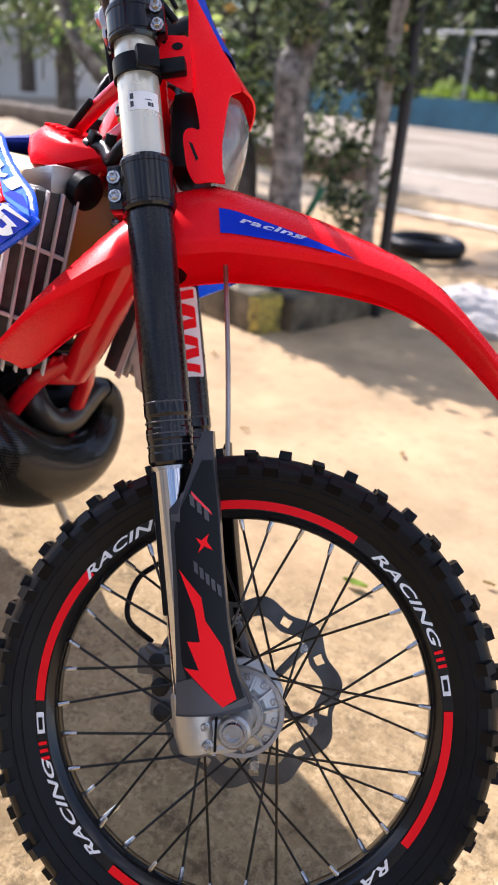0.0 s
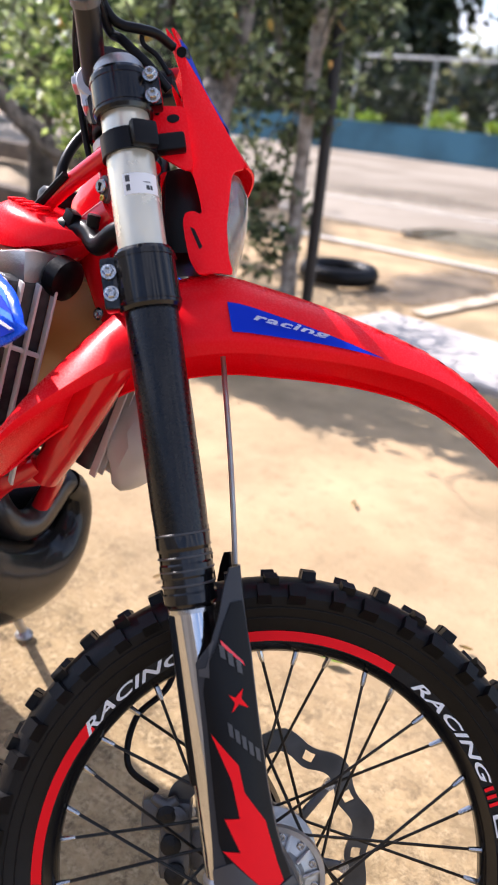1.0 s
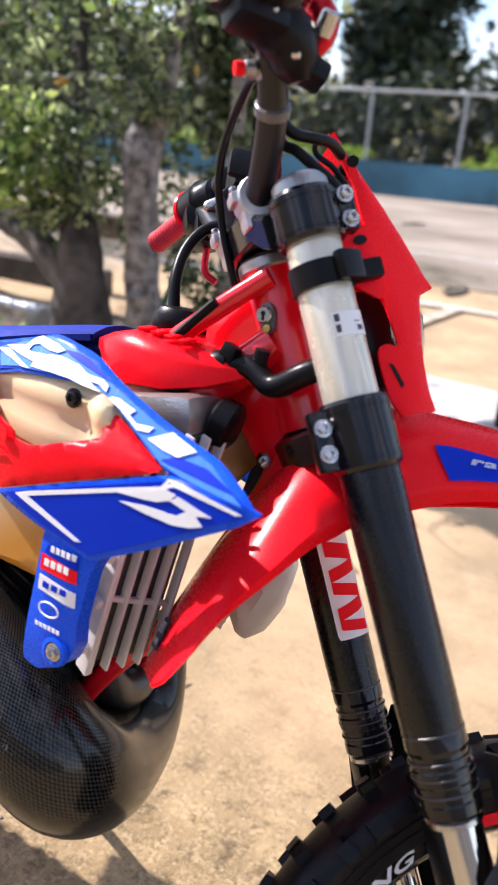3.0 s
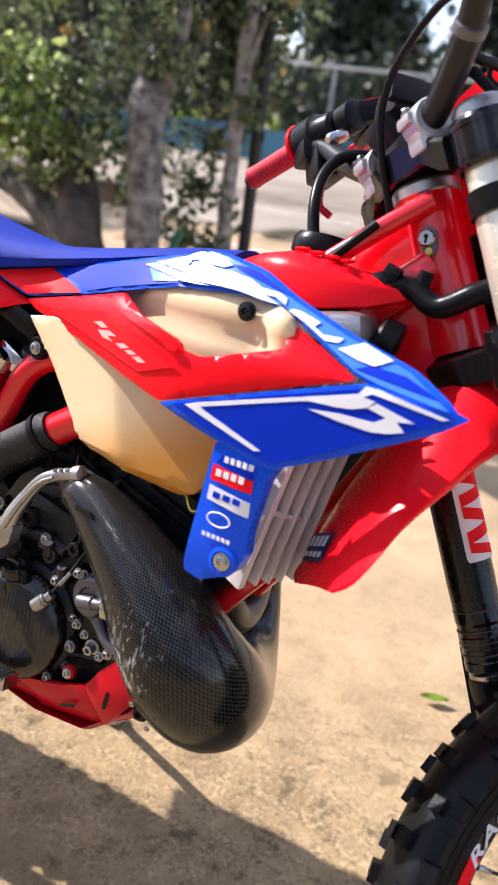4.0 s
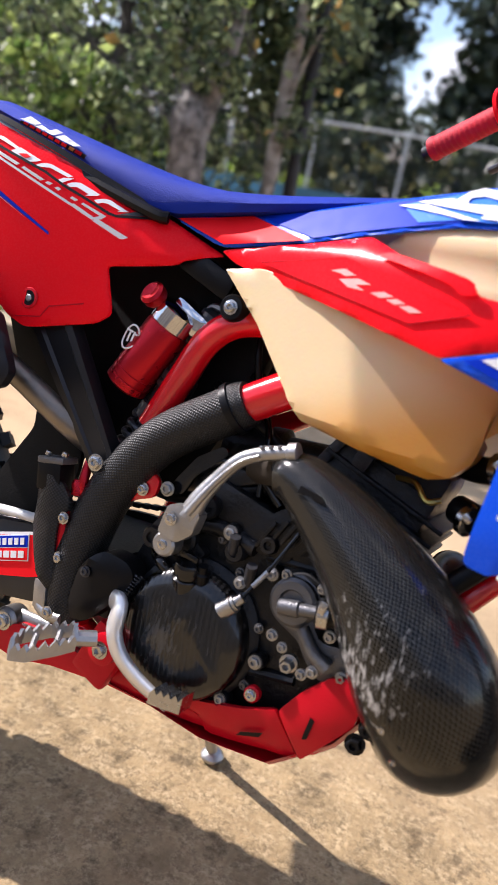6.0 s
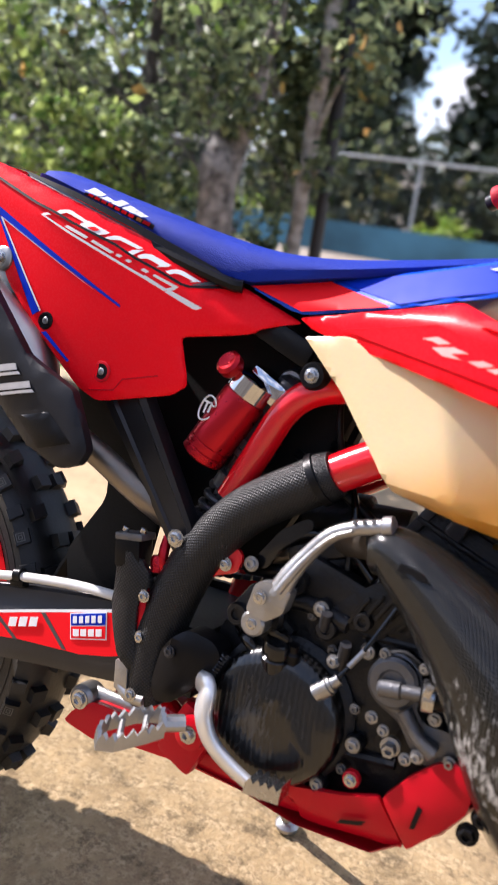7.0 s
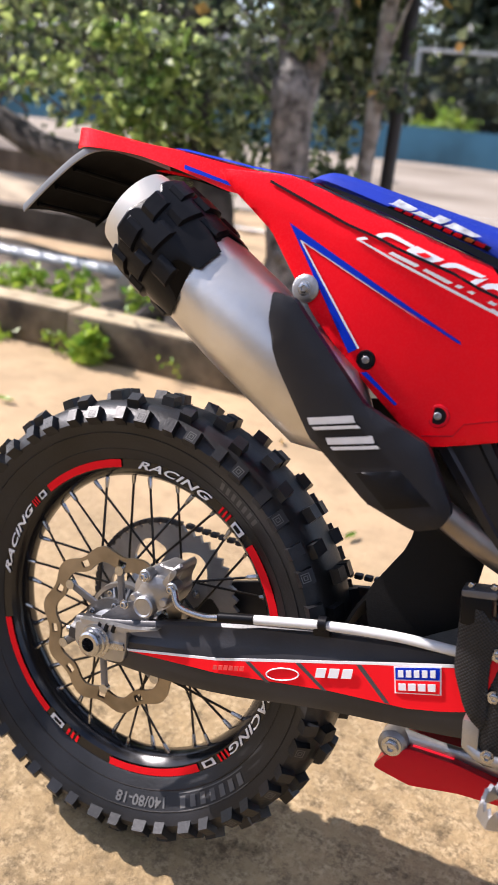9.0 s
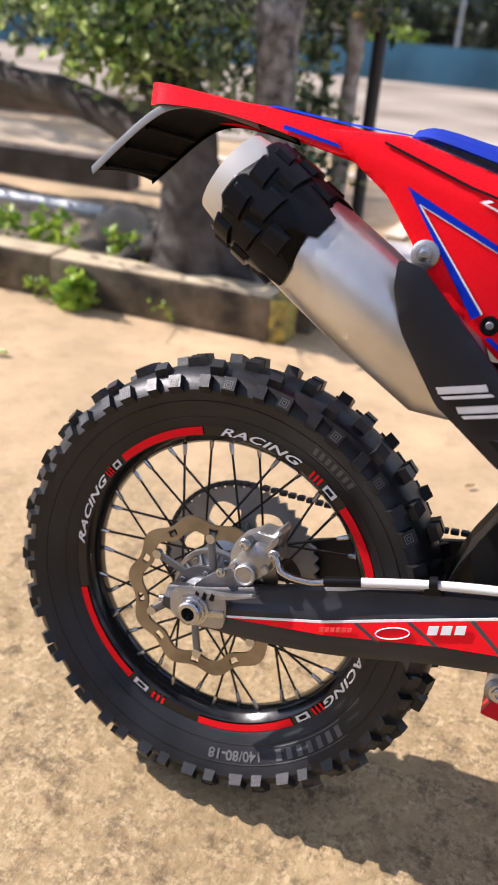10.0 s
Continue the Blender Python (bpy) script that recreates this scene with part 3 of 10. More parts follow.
def damp(name, cx, cy, rx, ry, color, strength=1.0):
    """Damp, dirty concrete that dries out unevenly towards a ragged edge."""
    m = mat(name, color, 0.75, 0, 0.45, 3.0, 0.2, 18, dark=tuple(c * 0.45 for c in color), spots=0.3)
    n, l = m.node_tree.nodes, m.node_tree.links
    tc, mp, ln, nz = n.new("ShaderNodeTexCoord"), n.new("ShaderNodeMapping"), n.new("ShaderNodeVectorMath"), n.new("ShaderNodeTexNoise")
    mp.inputs["Location"].default_value = (-cx / rx, -cy / ry, 0)
    mp.inputs["Scale"].default_value = (1 / rx, 1 / ry, 0)
    ln.operation = "LENGTH"
    nz.inputs["Scale"].default_value, nz.inputs["Detail"].default_value, nz.inputs["Roughness"].default_value = 2.6, 7.0, 0.65
    add, rng, clear, mix = n.new("ShaderNodeMath"), n.new("ShaderNodeMapRange"), n.new("ShaderNodeBsdfTransparent"), n.new("ShaderNodeMixShader")
    add.operation = "MULTIPLY_ADD"
    add.inputs[1].default_value = 1.5
    rng.inputs["From Min"].default_value, rng.inputs["From Max"].default_value, rng.inputs["To Min"].default_value, rng.inputs["To Max"].default_value = 1.25, 1.75, strength, 0.0
    l.new(tc.outputs["Object"], mp.inputs["Vector"])
    l.new(mp.outputs["Vector"], ln.inputs[0])
    l.new(tc.outputs["Object"], nz.inputs["Vector"])
    l.new(nz.outputs["Fac"], add.inputs[0])
    l.new(ln.outputs["Value"], add.inputs[2])
    l.new(add.outputs[0], rng.inputs["Value"])
    l.new(rng.outputs["Result"], mix.inputs["Fac"])
    l.new(clear.outputs[0], mix.inputs[1])
    l.new(n["Principled BSDF"].outputs[0], mix.inputs[2])
    l.new(mix.outputs[0], n["Material Output"].inputs["Surface"])
    return m


for cx, cy, rx, ry, z, color, k, lb in ((-0.82, 4.75, 0.50, 1.10, 0.0135, (0.20, 0.15, 0.10), 0.85, "brown damp stain on the sandy concrete"), (-1.55, 7.4, 1.1, 1.1, 0.0185, (0.22, 0.19, 0.125), 0.7, "wide greenish damp stain round a puddle"), (-4.6, 10.6, 1.9, 1.3, 0.0185, (0.26, 0.21, 0.15), 0.5, "faded damp stain on the court")):
    thing("damp_patch", patch_of(cx, cy, rx * 1.35, ry * 1.35, z, cx), damp("damp_concrete", cx, cy, rx, ry, color, k), lb, "damp", "structure")
for nm, args, m0, lb in (("puddle", (-2.32, 7.25, 0.20, 0.45, 0.0235, 4.1), WATER, "shallow puddle that mirrors the sky"), ("puddle", (-0.62, 6.75, 0.10, 0.28, 0.0235, 2.2), WATER, "shallow puddle that mirrors the sky"), ("drain_cover", (-3.35, 13.2, 0.16, 0.34, 0.0235, 5.5), POLE, "dark round drain cover in the court")):
    thing(nm, patch_of(*args), m0, lb, nm.split("_")[0], "structure")

def kerb():
    bm = bmesh.new()
    for i in range(8):
        x = -0.54 - i * 0.95
        box(bm, (x - 0.475, 1.875 + 0.006 * math.sin(i * 2.1), 0.082 + 0.004 * math.sin(i * 1.3)), (0.944, 0.155, 0.176), (0, 0, 0.5 * math.sin(i)), 0.014)
    return bm


kb = thing("kerb", kerb(), KERB, "weathered concrete kerb round a garden bed, sides painted in shade", "kerb", "structure")
bm = bmesh.new()
box(bm, (-0.51, 1.875, 0.081), (0.072, 0.157, 0.180), (0, 0, 0), 0.014)
part("painted_end", bm, YELLOW, kb, "faded yellow painted end")
bm = bmesh.new()
box(bm, (-0.51, 2.37, 0.078), (0.15, 0.82, 0.168), (0, 0, 2), 0.014)
part("kerb_return", bm, KERB, kb)
# thin pale cap: sunlight on the kerb's top, put into its colour
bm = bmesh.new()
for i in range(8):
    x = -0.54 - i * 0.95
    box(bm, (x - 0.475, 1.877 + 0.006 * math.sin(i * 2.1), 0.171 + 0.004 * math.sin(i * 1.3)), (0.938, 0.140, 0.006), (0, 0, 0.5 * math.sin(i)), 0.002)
tagged(part("kerb_lit_top", bm, KERB_TOP_LIT, kb, "thin sandy cap, sunlight on the kerb's top painted in"), kind="stuff")


def soil():
    bm = bmesh.new()
    xs, ys = [i * 0.2 - 8.12 for i in range(38)], [1.955 + 0.1 * j for j in range(11)]
    g = [[bm.verts.new((x, y, 0.12 + 0.05 * noise.noise((x * 2, y * 2, 3)) + 0.04 * (y - 1.95))) for x in xs] for y in ys]
    for a, b in zip(g, g[1:]):
        for j in range(len(xs) - 1):
            bm.faces.new((a[j], a[j + 1], b[j + 1], b[j]))
    return bm


thing("garden_bed", soil(), SOIL, "dark earth of a raised planted bed", "soil", "structure")

bm = bmesh.new()
tube(bm, [(-7, 2.72, 0.15), (-3, 2.70, 0.15), (-1.75, 2.70, 0.15)], 0.04, 14, 2)
thing("pipe", bm, GALV, "grey galvanised pipe lying along the garden bed", "pipe")
for i, (z, y, h) in enumerate(((0.24, 3.25, 0.16), (0.50, 4.0, 0.16))):
    bm = bmesh.new()
    box(bm, (-5.2, y, z), (6.6, 0.16, h), (0, 0, 1), 0.012)
    thing("sleeper", bm, TIMBER, "dark weathered timber sleeper edging a bank", "sleeper", group="sleepers of the bank")
bm = bmesh.new()
xs = [-30 + i * 1.0 for i in range(29)]
xs[-1] = -2.1
rows = [[(x, y, -0.04 + (z + 0.04 + 0.05 * math.sin(x * 3 + y)) * min(1.0, max(0.0, (-3.2 - x) / 2.2))) for x in xs] for y, z in ((3.33, 0.2), (4.0, 0.42), (4.6, 0.46), (5.4, 0.30), (6.2, -0.05))]
g = [[bm.verts.new(p) for p in r] for r in rows]
for a, b in zip(g, g[1:]):
    for j in range(len(xs) - 1):
        bm.faces.new((a[j], a[j + 1], b[j + 1], b[j]))
thing("bank", bm, BANK, "pale dusty earth bank behind the bed", "bank", "structure")


def stone(at, r, seed):
    bm = bmesh.new()
    bmesh.ops.create_icosphere(bm, subdivisions=3, radius=1)
    for v in bm.verts:
        k = 1 + 0.28 * noise.noise(v.co * 1.3 + Vector((seed, 0, 0))) + 0.07 * noise.noise(v.co * 4 + Vector((0, seed, 0)))
        v.co = Vector((v.co.x * r[0], v.co.y * r[1], v.co.z * r[2])) * k
    bm.transform(pose(*at, 0, 0, seed * 40))
    return bm


for i, (at, r) in enumerate((((-1.46, 2.33, 0.20), (0.12, 0.09, 0.085)), ((-1.24, 2.22, 0.18), (0.09, 0.08, 0.06)), ((-0.80, 2.22, 0.18), (0.08, 0.08, 0.05)))):
    thing("stone", stone(at, r, i + 1), STONE, "rough pale field stone at the foot of the tree", "stone", group="stones under the tree")


# ---- trees and shrubs ----
def leaves(bm, n, centre, size, leaf, seed, clumps=40, hang=0.5, outline=None):
    """Many small bent leaves, gathered in clumps within an uneven ellipsoid."""
    rnd = random.Random(seed)
    heads = []
    while len(heads) < clumps:
        p = Vector([rnd.uniform(-1, 1) for _ in range(3)])
        if 0.25 < p.length < 1.0:
            heads.append(Vector((centre[0] + p.x * size[0], centre[1] + p.y * size[1], centre[2] + p.z * size[2])))
    vs, fs = [], []
    spread = 0.5 * (size[0] * size[1] * size[2] / clumps) ** (1 / 3)
    for i in range(n):
        h = heads[i % clumps]
        c = h + Vector([rnd.gauss(0, spread) for _ in range(3)])
        s = leaf * rnd.uniform(0.6, 1.35)
        d = Vector((rnd.uniform(-1, 1), rnd.uniform(-1, 1), rnd.uniform(-1, 0.6) - hang * 0.3)).normalized()
        w = d.cross(Vector((rnd.uniform(-1, 1), rnd.uniform(-1, 1), rnd.uniform(-0.4, 1)))).normalized() * s * 0.31
        u = d.cross(w).normalized() * s * 0.10
        k = len(vs)
        vs += [c, c + d * s * 0.5 + w + u, c + d * s, c + d * s * 0.5 - w + u]
        fs += [(k, k + 1, k + 2), (k, k + 2, k + 3)]
    return vs, fs


def leaf_mesh(chunks, material):
    V, Fc = [], []
    for vs, fs in chunks:
        k = len(V)
        V += vs
        Fc += [tuple(i + k for i in f) for f in fs]
    me = bpy.data.meshes.new("leaves")
    me.from_pydata([tuple(v) for v in V], [], Fc)
    me.materials.append(material)
    return me


def gnarl(bm, seed, amp=0.012):
    for v in bm.verts:
        v.co += Vector((noise.noise(v.co * 9 + Vector((seed, 0, 0))), noise.noise(v.co * 9 + Vector((0, seed, 0))), 0)) * amp
        v.co += Vector((noise.noise(v.co * 31 + Vector((seed, 7, 0))), noise.noise(v.co * 31 + Vector((3, seed, 0))), 0)) * amp * 0.5
    return bm


def twigs(box_at, box_size, n, seed):
    """Bare thin twigs that fill out a crown."""
    rnd = random.Random(seed)
    bm = bmesh.new()
    for _ in range(n):
        p = Vector([c + rnd.uniform(-1, 1) * s for c, s in zip(box_at, box_size)])
        d = Vector((rnd.uniform(-0.6, 0.6), rnd.uniform(-0.4, 0.4), rnd.uniform(0.2, 1.0))).normalized()
        l = rnd.uniform(0.18, 0.5)
        bend = Vector((rnd.uniform(-1, 1), rnd.uniform(-1, 1), rnd.uniform(-1, 1))) * 0.06
        tube(bm, [(*p, 0.006), (*(p + d * l * 0.5 + bend), 0.004), (*(p + d * l), 0.0015)], None, 5, 2)
    return bm


def tree(limbs, label, crown, material=BARK, leaf=LEAF, name="tree", twig_box=None):
    top = tagged(new(name), label, "tree")
    bm = bmesh.new()
    for line in limbs:
        tube(bm, line, None, 18, 10)
    part("trunk", gnarl(bm, 2.0), material, top, "grey knotty bark", 60)
    if crown:
        ob = new("crown", leaf_mesh(crown, leaf))
        ob.parent = top
        tagged(ob, "loose crown of small green and yellowish leaves")
    if twig_box:
        tagged(part("brushwood", twigs(*twig_box, 150, 5), material, top, "bare grey twigs"), kind="stuff")
    return top


tree([[(-0.64, 2.12, 0.06, 0.14), (-0.655, 2.11, 0.26, 0.092), (-0.675, 2.10, 0.55, 0.076), (-0.69, 2.10, 0.82, 0.070), (-0.70, 2.10, 1.02, 0.076), (-0.71, 2.10, 1.13, 0.068), (-0.715, 2.10, 1.20, 0.03)],
      [(-0.69, 2.10, 0.96, 0.045), (-0.635, 2.13, 1.20, 0.036), (-0.60, 2.15, 1.42, 0.030), (-0.56, 2.2, 1.9, 0.024), (-0.58, 2.3, 2.8, 0.014)],
      [(-0.72, 2.10, 1.08, 0.030), (-0.80, 2.15, 1.35, 0.022), (-0.94, 2.2, 1.7, 0.016), (-1.0, 2.2, 2.4, 0.010)],
      [(-0.665, 2.04, 0.50, 0.028), (-0.655, 2.015, 0.515, 0.024), (-0.65, 2.005, 0.52, 0.012)],
      [(-0.66, 2.12, 0.28, 0.055), (-0.85, 2.10, 0.20, 0.035), (-1.05, 2.1, 0.14, 0.02)]],
     "knotty grey garden tree with a forked trunk", [leaves(None, 1700, (-0.95, 2.55, 1.85), (1.1, 0.35, 0.7), 0.056, 3, 100), leaves(None, 1000, (-1.0, 2.38, 1.00), (0.42, 0.26, 0.34), 0.044, 4, 44), leaves(None, 560, (-1.05, 2.10, 1.80), (0.7, 0.14, 0.45), 0.052, 14, 46), leaves(None, 950, (-1.10, 1.97, 1.02), (0.30, 0.06, 0.30), 0.044, 24, 40)], twig_box=((-1.15, 2.45, 1.5), (0.50, 0.35, 0.75)))
# the dark bark also stands for crown shade over the low limb
tree([[(-0.97, 2.06, 0.04, 0.21), (-0.97, 2.06, 0.24, 0.165), (-0.99, 2.06, 0.48, 0.120), (-1.02, 2.08, 0.74, 0.085), (-1.10, 2.14, 0.95, 0.045), (-1.2, 2.3, 1.35, 0.028), (-1.25, 2.4, 2.2, 0.018)],
      [(-1.02, 2.06, 0.50, 0.080), (-1.26, 2.10, 0.64, 0.070), (-1.60, 2.18, 0.74, 0.064), (-2.05, 2.25, 0.80, 0.060), (-2.8, 2.3, 1.15, 0.06), (-3.5, 2.4, 1.7, 0.04)],
      [(-0.93, 2.04, 0.30, 0.085), (-0.80, 2.03, 0.20, 0.055), (-0.68, 2.03, 0.13, 0.025)],
      [(-1.02, 2.04, 0.30, 0.085), (-1.16, 2.03, 0.21, 0.055), (-1.32, 2.04, 0.12, 0.025)],
      [(-1.00, 2.00, 0.52, 0.045), (-1.06, 1.98, 0.60, 0.03), (-1.08, 1.97, 0.64, 0.012)]],
     "gnarled grey-brown garden tree with spreading roots and a low limb", [leaves(None, 2300, (-1.9, 2.55, 1.60), (1.1, 0.45, 0.75), 0.056, 5, 110), leaves(None, 700, (-1.55, 2.25, 1.05), (0.45, 0.25, 0.24), 0.044, 6, 30), leaves(None, 700, (-1.9, 2.22, 1.5), (0.7, 0.16, 0.5), 0.052, 16, 44)], BARK_DARK, twig_box=((-1.8, 2.3, 1.4), (0.9, 0.4, 0.6)))
tree([[(-0.52, 2.53, 0.05, 0.046), (-0.525, 2.53, 0.5, 0.036), (-0.523, 2.53, 0.9, 0.034), (-0.518, 2.53, 1.3, 0.032), (-0.50, 2.54, 1.9, 0.028), (-0.49, 2.56, 2.8, 0.02)],
      [(-0.52, 2.53, 1.22, 0.013), (-0.44, 2.50, 1.42, 0.009), (-0.36, 2.48, 1.58, 0.005)], [(-0.52, 2.53, 1.0, 0.011), (-0.46, 2.48, 1.12, 0.007), (-0.42, 2.46, 1.14, 0.004)]],
     "slim straight pale grey sapling beside the pole", [leaves(None, 130, (-0.36, 2.46, 1.55), (0.16, 0.12, 0.16), 0.056, 7, 10), leaves(None, 60, (-0.42, 2.46, 1.14), (0.08, 0.08, 0.08), 0.05, 17, 5), leaves(None, 620, (-0.62, 2.50, 0.62), (0.17, 0.13, 0.35), 0.044, 8, 22), leaves(None, 640, (-0.5, 2.6, 2.2), (0.4, 0.3, 0.4), 0.054, 18, 24), leaves(None, 1300, (-0.68, 2.66, 1.75), (0.20, 0.16, 0.50), 0.050, 19, 40), leaves(None, 700, (-0.66, 2.70, 1.25), (0.13, 0.14, 0.34), 0.046, 29, 26), leaves(None, 800, (-0.60, 2.76, 1.55), (0.30, 0.15, 0.55), 0.050, 30, 40), leaves(None, 330, (-0.66, 2.02, 1.40), (0.20, 0.05, 0.20), 0.046, 31, 18)], BARK_PALE, LEAF_SHADE)
# leaf clusters coloured as if sunlit, to brighten the crowns
ob = tagged(new("sunlit_leaves", leaf_mesh([leaves(None, 620, (-1.24, 1.88, 1.06), (0.30, 0.07, 0.28), 0.050, 54, 40), leaves(None, 60, (-1.70, 1.90, 1.02), (0.16, 0.07, 0.12), 0.050, 55, 6), leaves(None, 110, (-1.05, 2.02, 1.55), (0.65, 0.14, 0.50), 0.058, 51, 14), leaves(None, 300, (-2.0, 2.02, 1.45), (0.70, 0.16, 0.5), 0.060, 52, 26), leaves(None, 60, (-1.1, 2.1, 0.95), (0.4, 0.2, 0.25), 0.06, 53, 9)], LEAF_LIT)), "yellow-green leaves at the twig ends, sunlight painted into their colour", "leaves", "", "stuff")
ob = tagged(new("twig_leaves", leaf_mesh([leaves(None, 14, (-0.9, 2.1, 1.75), (0.9, 0.25, 0.6), 0.065, 41, 30), leaves(None, 9, (-0.30, 2.34, 1.6), (0.12, 0.1, 0.1), 0.07, 42, 4), leaves(None, 10, (-1.8, 2.1, 1.6), (0.9, 0.3, 0.6), 0.065, 43, 24)], LEAF_AUTUMN)), "scattered orange and yellow turning leaves on the twigs", "leaves", "", "stuff")
bm = bmesh.new()
tube(bm, [(-0.80, 2.10, 0.05), (-0.56, 2.22, 0.62)], 0.016, 10, 1)
thing("stake", bm, mat("green_stake_paint", (0.02, 0.13, 0.075), 0.5, 0, 0.2, 8), "leaning green painted garden stake", "stake")
tree([[(-3.2, 3.0, 0.1, 0.1), (-3.2, 3.0, 1.2, 0.08), (-3.3, 3.1, 2.6, 0.05)]], "leafy shrub tree further along the bed",
     [leaves(None, 2600, (-3.3, 3.2, 1.8), (1.2, 0.8, 0.8), 0.06, 9, 60)], BARK_DARK, LEAF_DARK)
tree([[(-9.5, 6.0, 0.3, 0.16), (-9.5, 6.0, 2, 0.12), (-9.4, 6.1, 4.5, 0.06)]], "broad dark tree beyond the bank",
     [leaves(None, 5200, (-9.6, 6.3, 3.0), (2.4, 1.4, 1.9), 0.14, 11, 80)], BARK_DARK, LEAF_DARK)
tree([[(-17.5, 9.5, 0.3, 0.2), (-17.5, 9.5, 3, 0.15), (-17.4, 9.6, 6, 0.06)]], "broad dark tree beyond the bank",
     [leaves(None, 5200, (-17.6, 9.8, 3.6), (3.2, 1.8, 2.6), 0.2, 12, 80)], BARK_DARK, LEAF_DARK)

for i, (x, y, n, s) in enumerate(((-1.38, 1.77, 60, 0.09), (-1.55, 1.77, 24, 0.05), (-0.98, 1.77, 18, 0.05), (-1.15, 2.06, 70, 0.10), (-1.7, 2.1, 80, 0.10), (-2.3, 2.1, 80, 0.10), (-2.9, 2.1, 80, 0.1))):
    ob = tagged(new("weed", leaf_mesh([leaves(None, n, (x, y, 0.06 if i < 3 else 0.19), (s * 1.4, s * 0.6, s * 0.6), s * 0.5, 20 + i, 8, -0.6)], GRASS)), "small bright green weeds along the kerb", "weeds", "", "stuff")

ob = tagged(new("weed_strip", leaf_mesh([leaves(None, 1500, (-2.6, 2.05, 0.18), (1.7, 0.09, 0.07), 0.05, 201, 90, -0.8), leaves(None, 160, (-1.36, 1.765, 0.08), (0.09, 0.04, 0.09), 0.06, 202, 6, -0.8), leaves(None, 60, (-1.7, 1.775, 0.03), (0.55, 0.02, 0.03), 0.04, 203, 8, -0.6)], GRASS)), "bright green weeds growing along the kerb", "weeds", "", "stuff")
# ---- pole, old tyre, far wall and fence ----
bm = bmesh.new()
tube(bm, [(-0.437, 2.58, 0.0), (-0.437, 2.58, 4.2)], 0.028, 16, 1)
lathe(bm, [(0.07, 0), (0.07, 0.012), (0.034, 0.02)], (-0.437, 2.58, 0.10), (0, 0, 1), 16)
thing("pole", bm, POLE, "tall slim black painted steel pole", "pole")
bm = bmesh.new()
ring = [(0.16 + 0.055 * math.cos(a), 0.055 * math.sin(a) * 1.1) for a in (2 * math.pi * i / 12 for i in range(12))]
lathe(bm, [(r + 0.07, h) for r, h in ring], (-1.32, 4.15, 0.075), (0, 0, 1), 36, True)
thing("old_tyre", bm, RUBBER, "worn black tyre lying flat on the ground", "tyre")
bm = bmesh.new()
tube(bm, [(0.80, 2.78, 0.0), (0.80, 2.78, 3.0)], 0.045, 14, 1)
p2 = thing("pole", bm, POLE, "black steel pole on a concrete foot", "pole")
bm = bmesh.new()
lathe(bm, [(0.16, 0), (0.14, 0.07), (0.10, 0.09)], (0.80, 2.78, 0), (0, 0, 1), 18)
part("footing", bm, SLAB, p2, "rough concrete footing")

bm = bmesh.new()
box(bm, (0, 21.6, 0.45), (90, 0.2, 0.9))
thing("wall_court", bm, WALL_BLUE, "long low blue painted court wall", "wall", "structure")
fence = tagged(new("fence"), "galvanised wire mesh fence on the blue wall", "fence")
for i in range(26):
    x = -32 + i * 2.66 + 0.1
    bm = bmesh.new()
    tube(bm, [(x, 21.6, 0.9), (x, 21.6, 2.74)], 0.045, 8, 1)
    part("post", bm, GALV, fence)
bm = bmesh.new()
tube(bm, [(-34, 21.6, 2.72), (36, 21.6, 2.72)], 0.04, 8, 1)
part("top_rail", bm, GALV, fence)
V, Fc = [], []
for i in range(900):
    for sgn in (1, -1):
        x = -34 + i * 0.075
        k = len(V)
        V += [(x, 21.6, 0.9), (x + 0.0022, 21.6, 0.9), (x + 0.0022 + sgn * 1.8, 21.6, 2.7), (x + sgn * 1.8, 21.6, 2.7)]
        Fc.append((k, k + 1, k + 2, k + 3))
me = bpy.data.meshes.new("mesh_wire")
me.from_pydata(V, [], Fc)
me.materials.append(mat("dull_wire", (0.10, 0.105, 0.10), 0.6, 0.5, 0.15, 4))
ob = new("wire_mesh", me)
ob.parent = fence


def conifer(x, y, h, r, seed, n=8400, leaf=0.5, name="conifer"):
    top = tagged(new(name), "tall dark conifer beyond the court", "tree", "conifers beyond the court")
    bm = bmesh.new()
    tube(bm, [(x, y, 0, r * 0.13), (x, y, h * 0.5, r * 0.08), (x, y, h, 0.03)], None, 8, 2)
    part("trunk", bm, BARK_DARK, top)
    rnd = random.Random(seed)
    chunks = []
    for k in range(14):
        z = h * (0.12 + 0.84 * k / 13)
        rr = r * (1.0 - 0.45 * (k / 13) ** 1.5) * rnd.uniform(0.8, 1.15)
        chunks.append(leaves(None, n // 14, (x + rnd.uniform(-0.3, 0.3), y, z), (rr, rr, h / 15), leaf, seed * 31 + k, 12, 1.0))
    ob = new("crown", leaf_mesh(chunks, NEEDLE))
    ob.parent = top
    return top


for i, (x, y, h, r) in enumerate(((-11.1, 33, 17, 2.3), (-12.6, 36, 16, 2.4), (-17.8, 32, 15, 2.4), (-20.5, 34, 16, 3.0), (-5.0, 33, 16, 3.1), (-1.0, 33, 15, 2.8), (4, 34, 13, 3), (-24.5, 35, 6, 3.0), (-29, 35, 7, 3.2), (10, 35, 14, 3.2), (-14.3, 38, 15, 2.4), (-35, 36, 16, 4.0), (-42, 38, 16, 4.4))):
    conifer(x, y, h, r, i + 2)
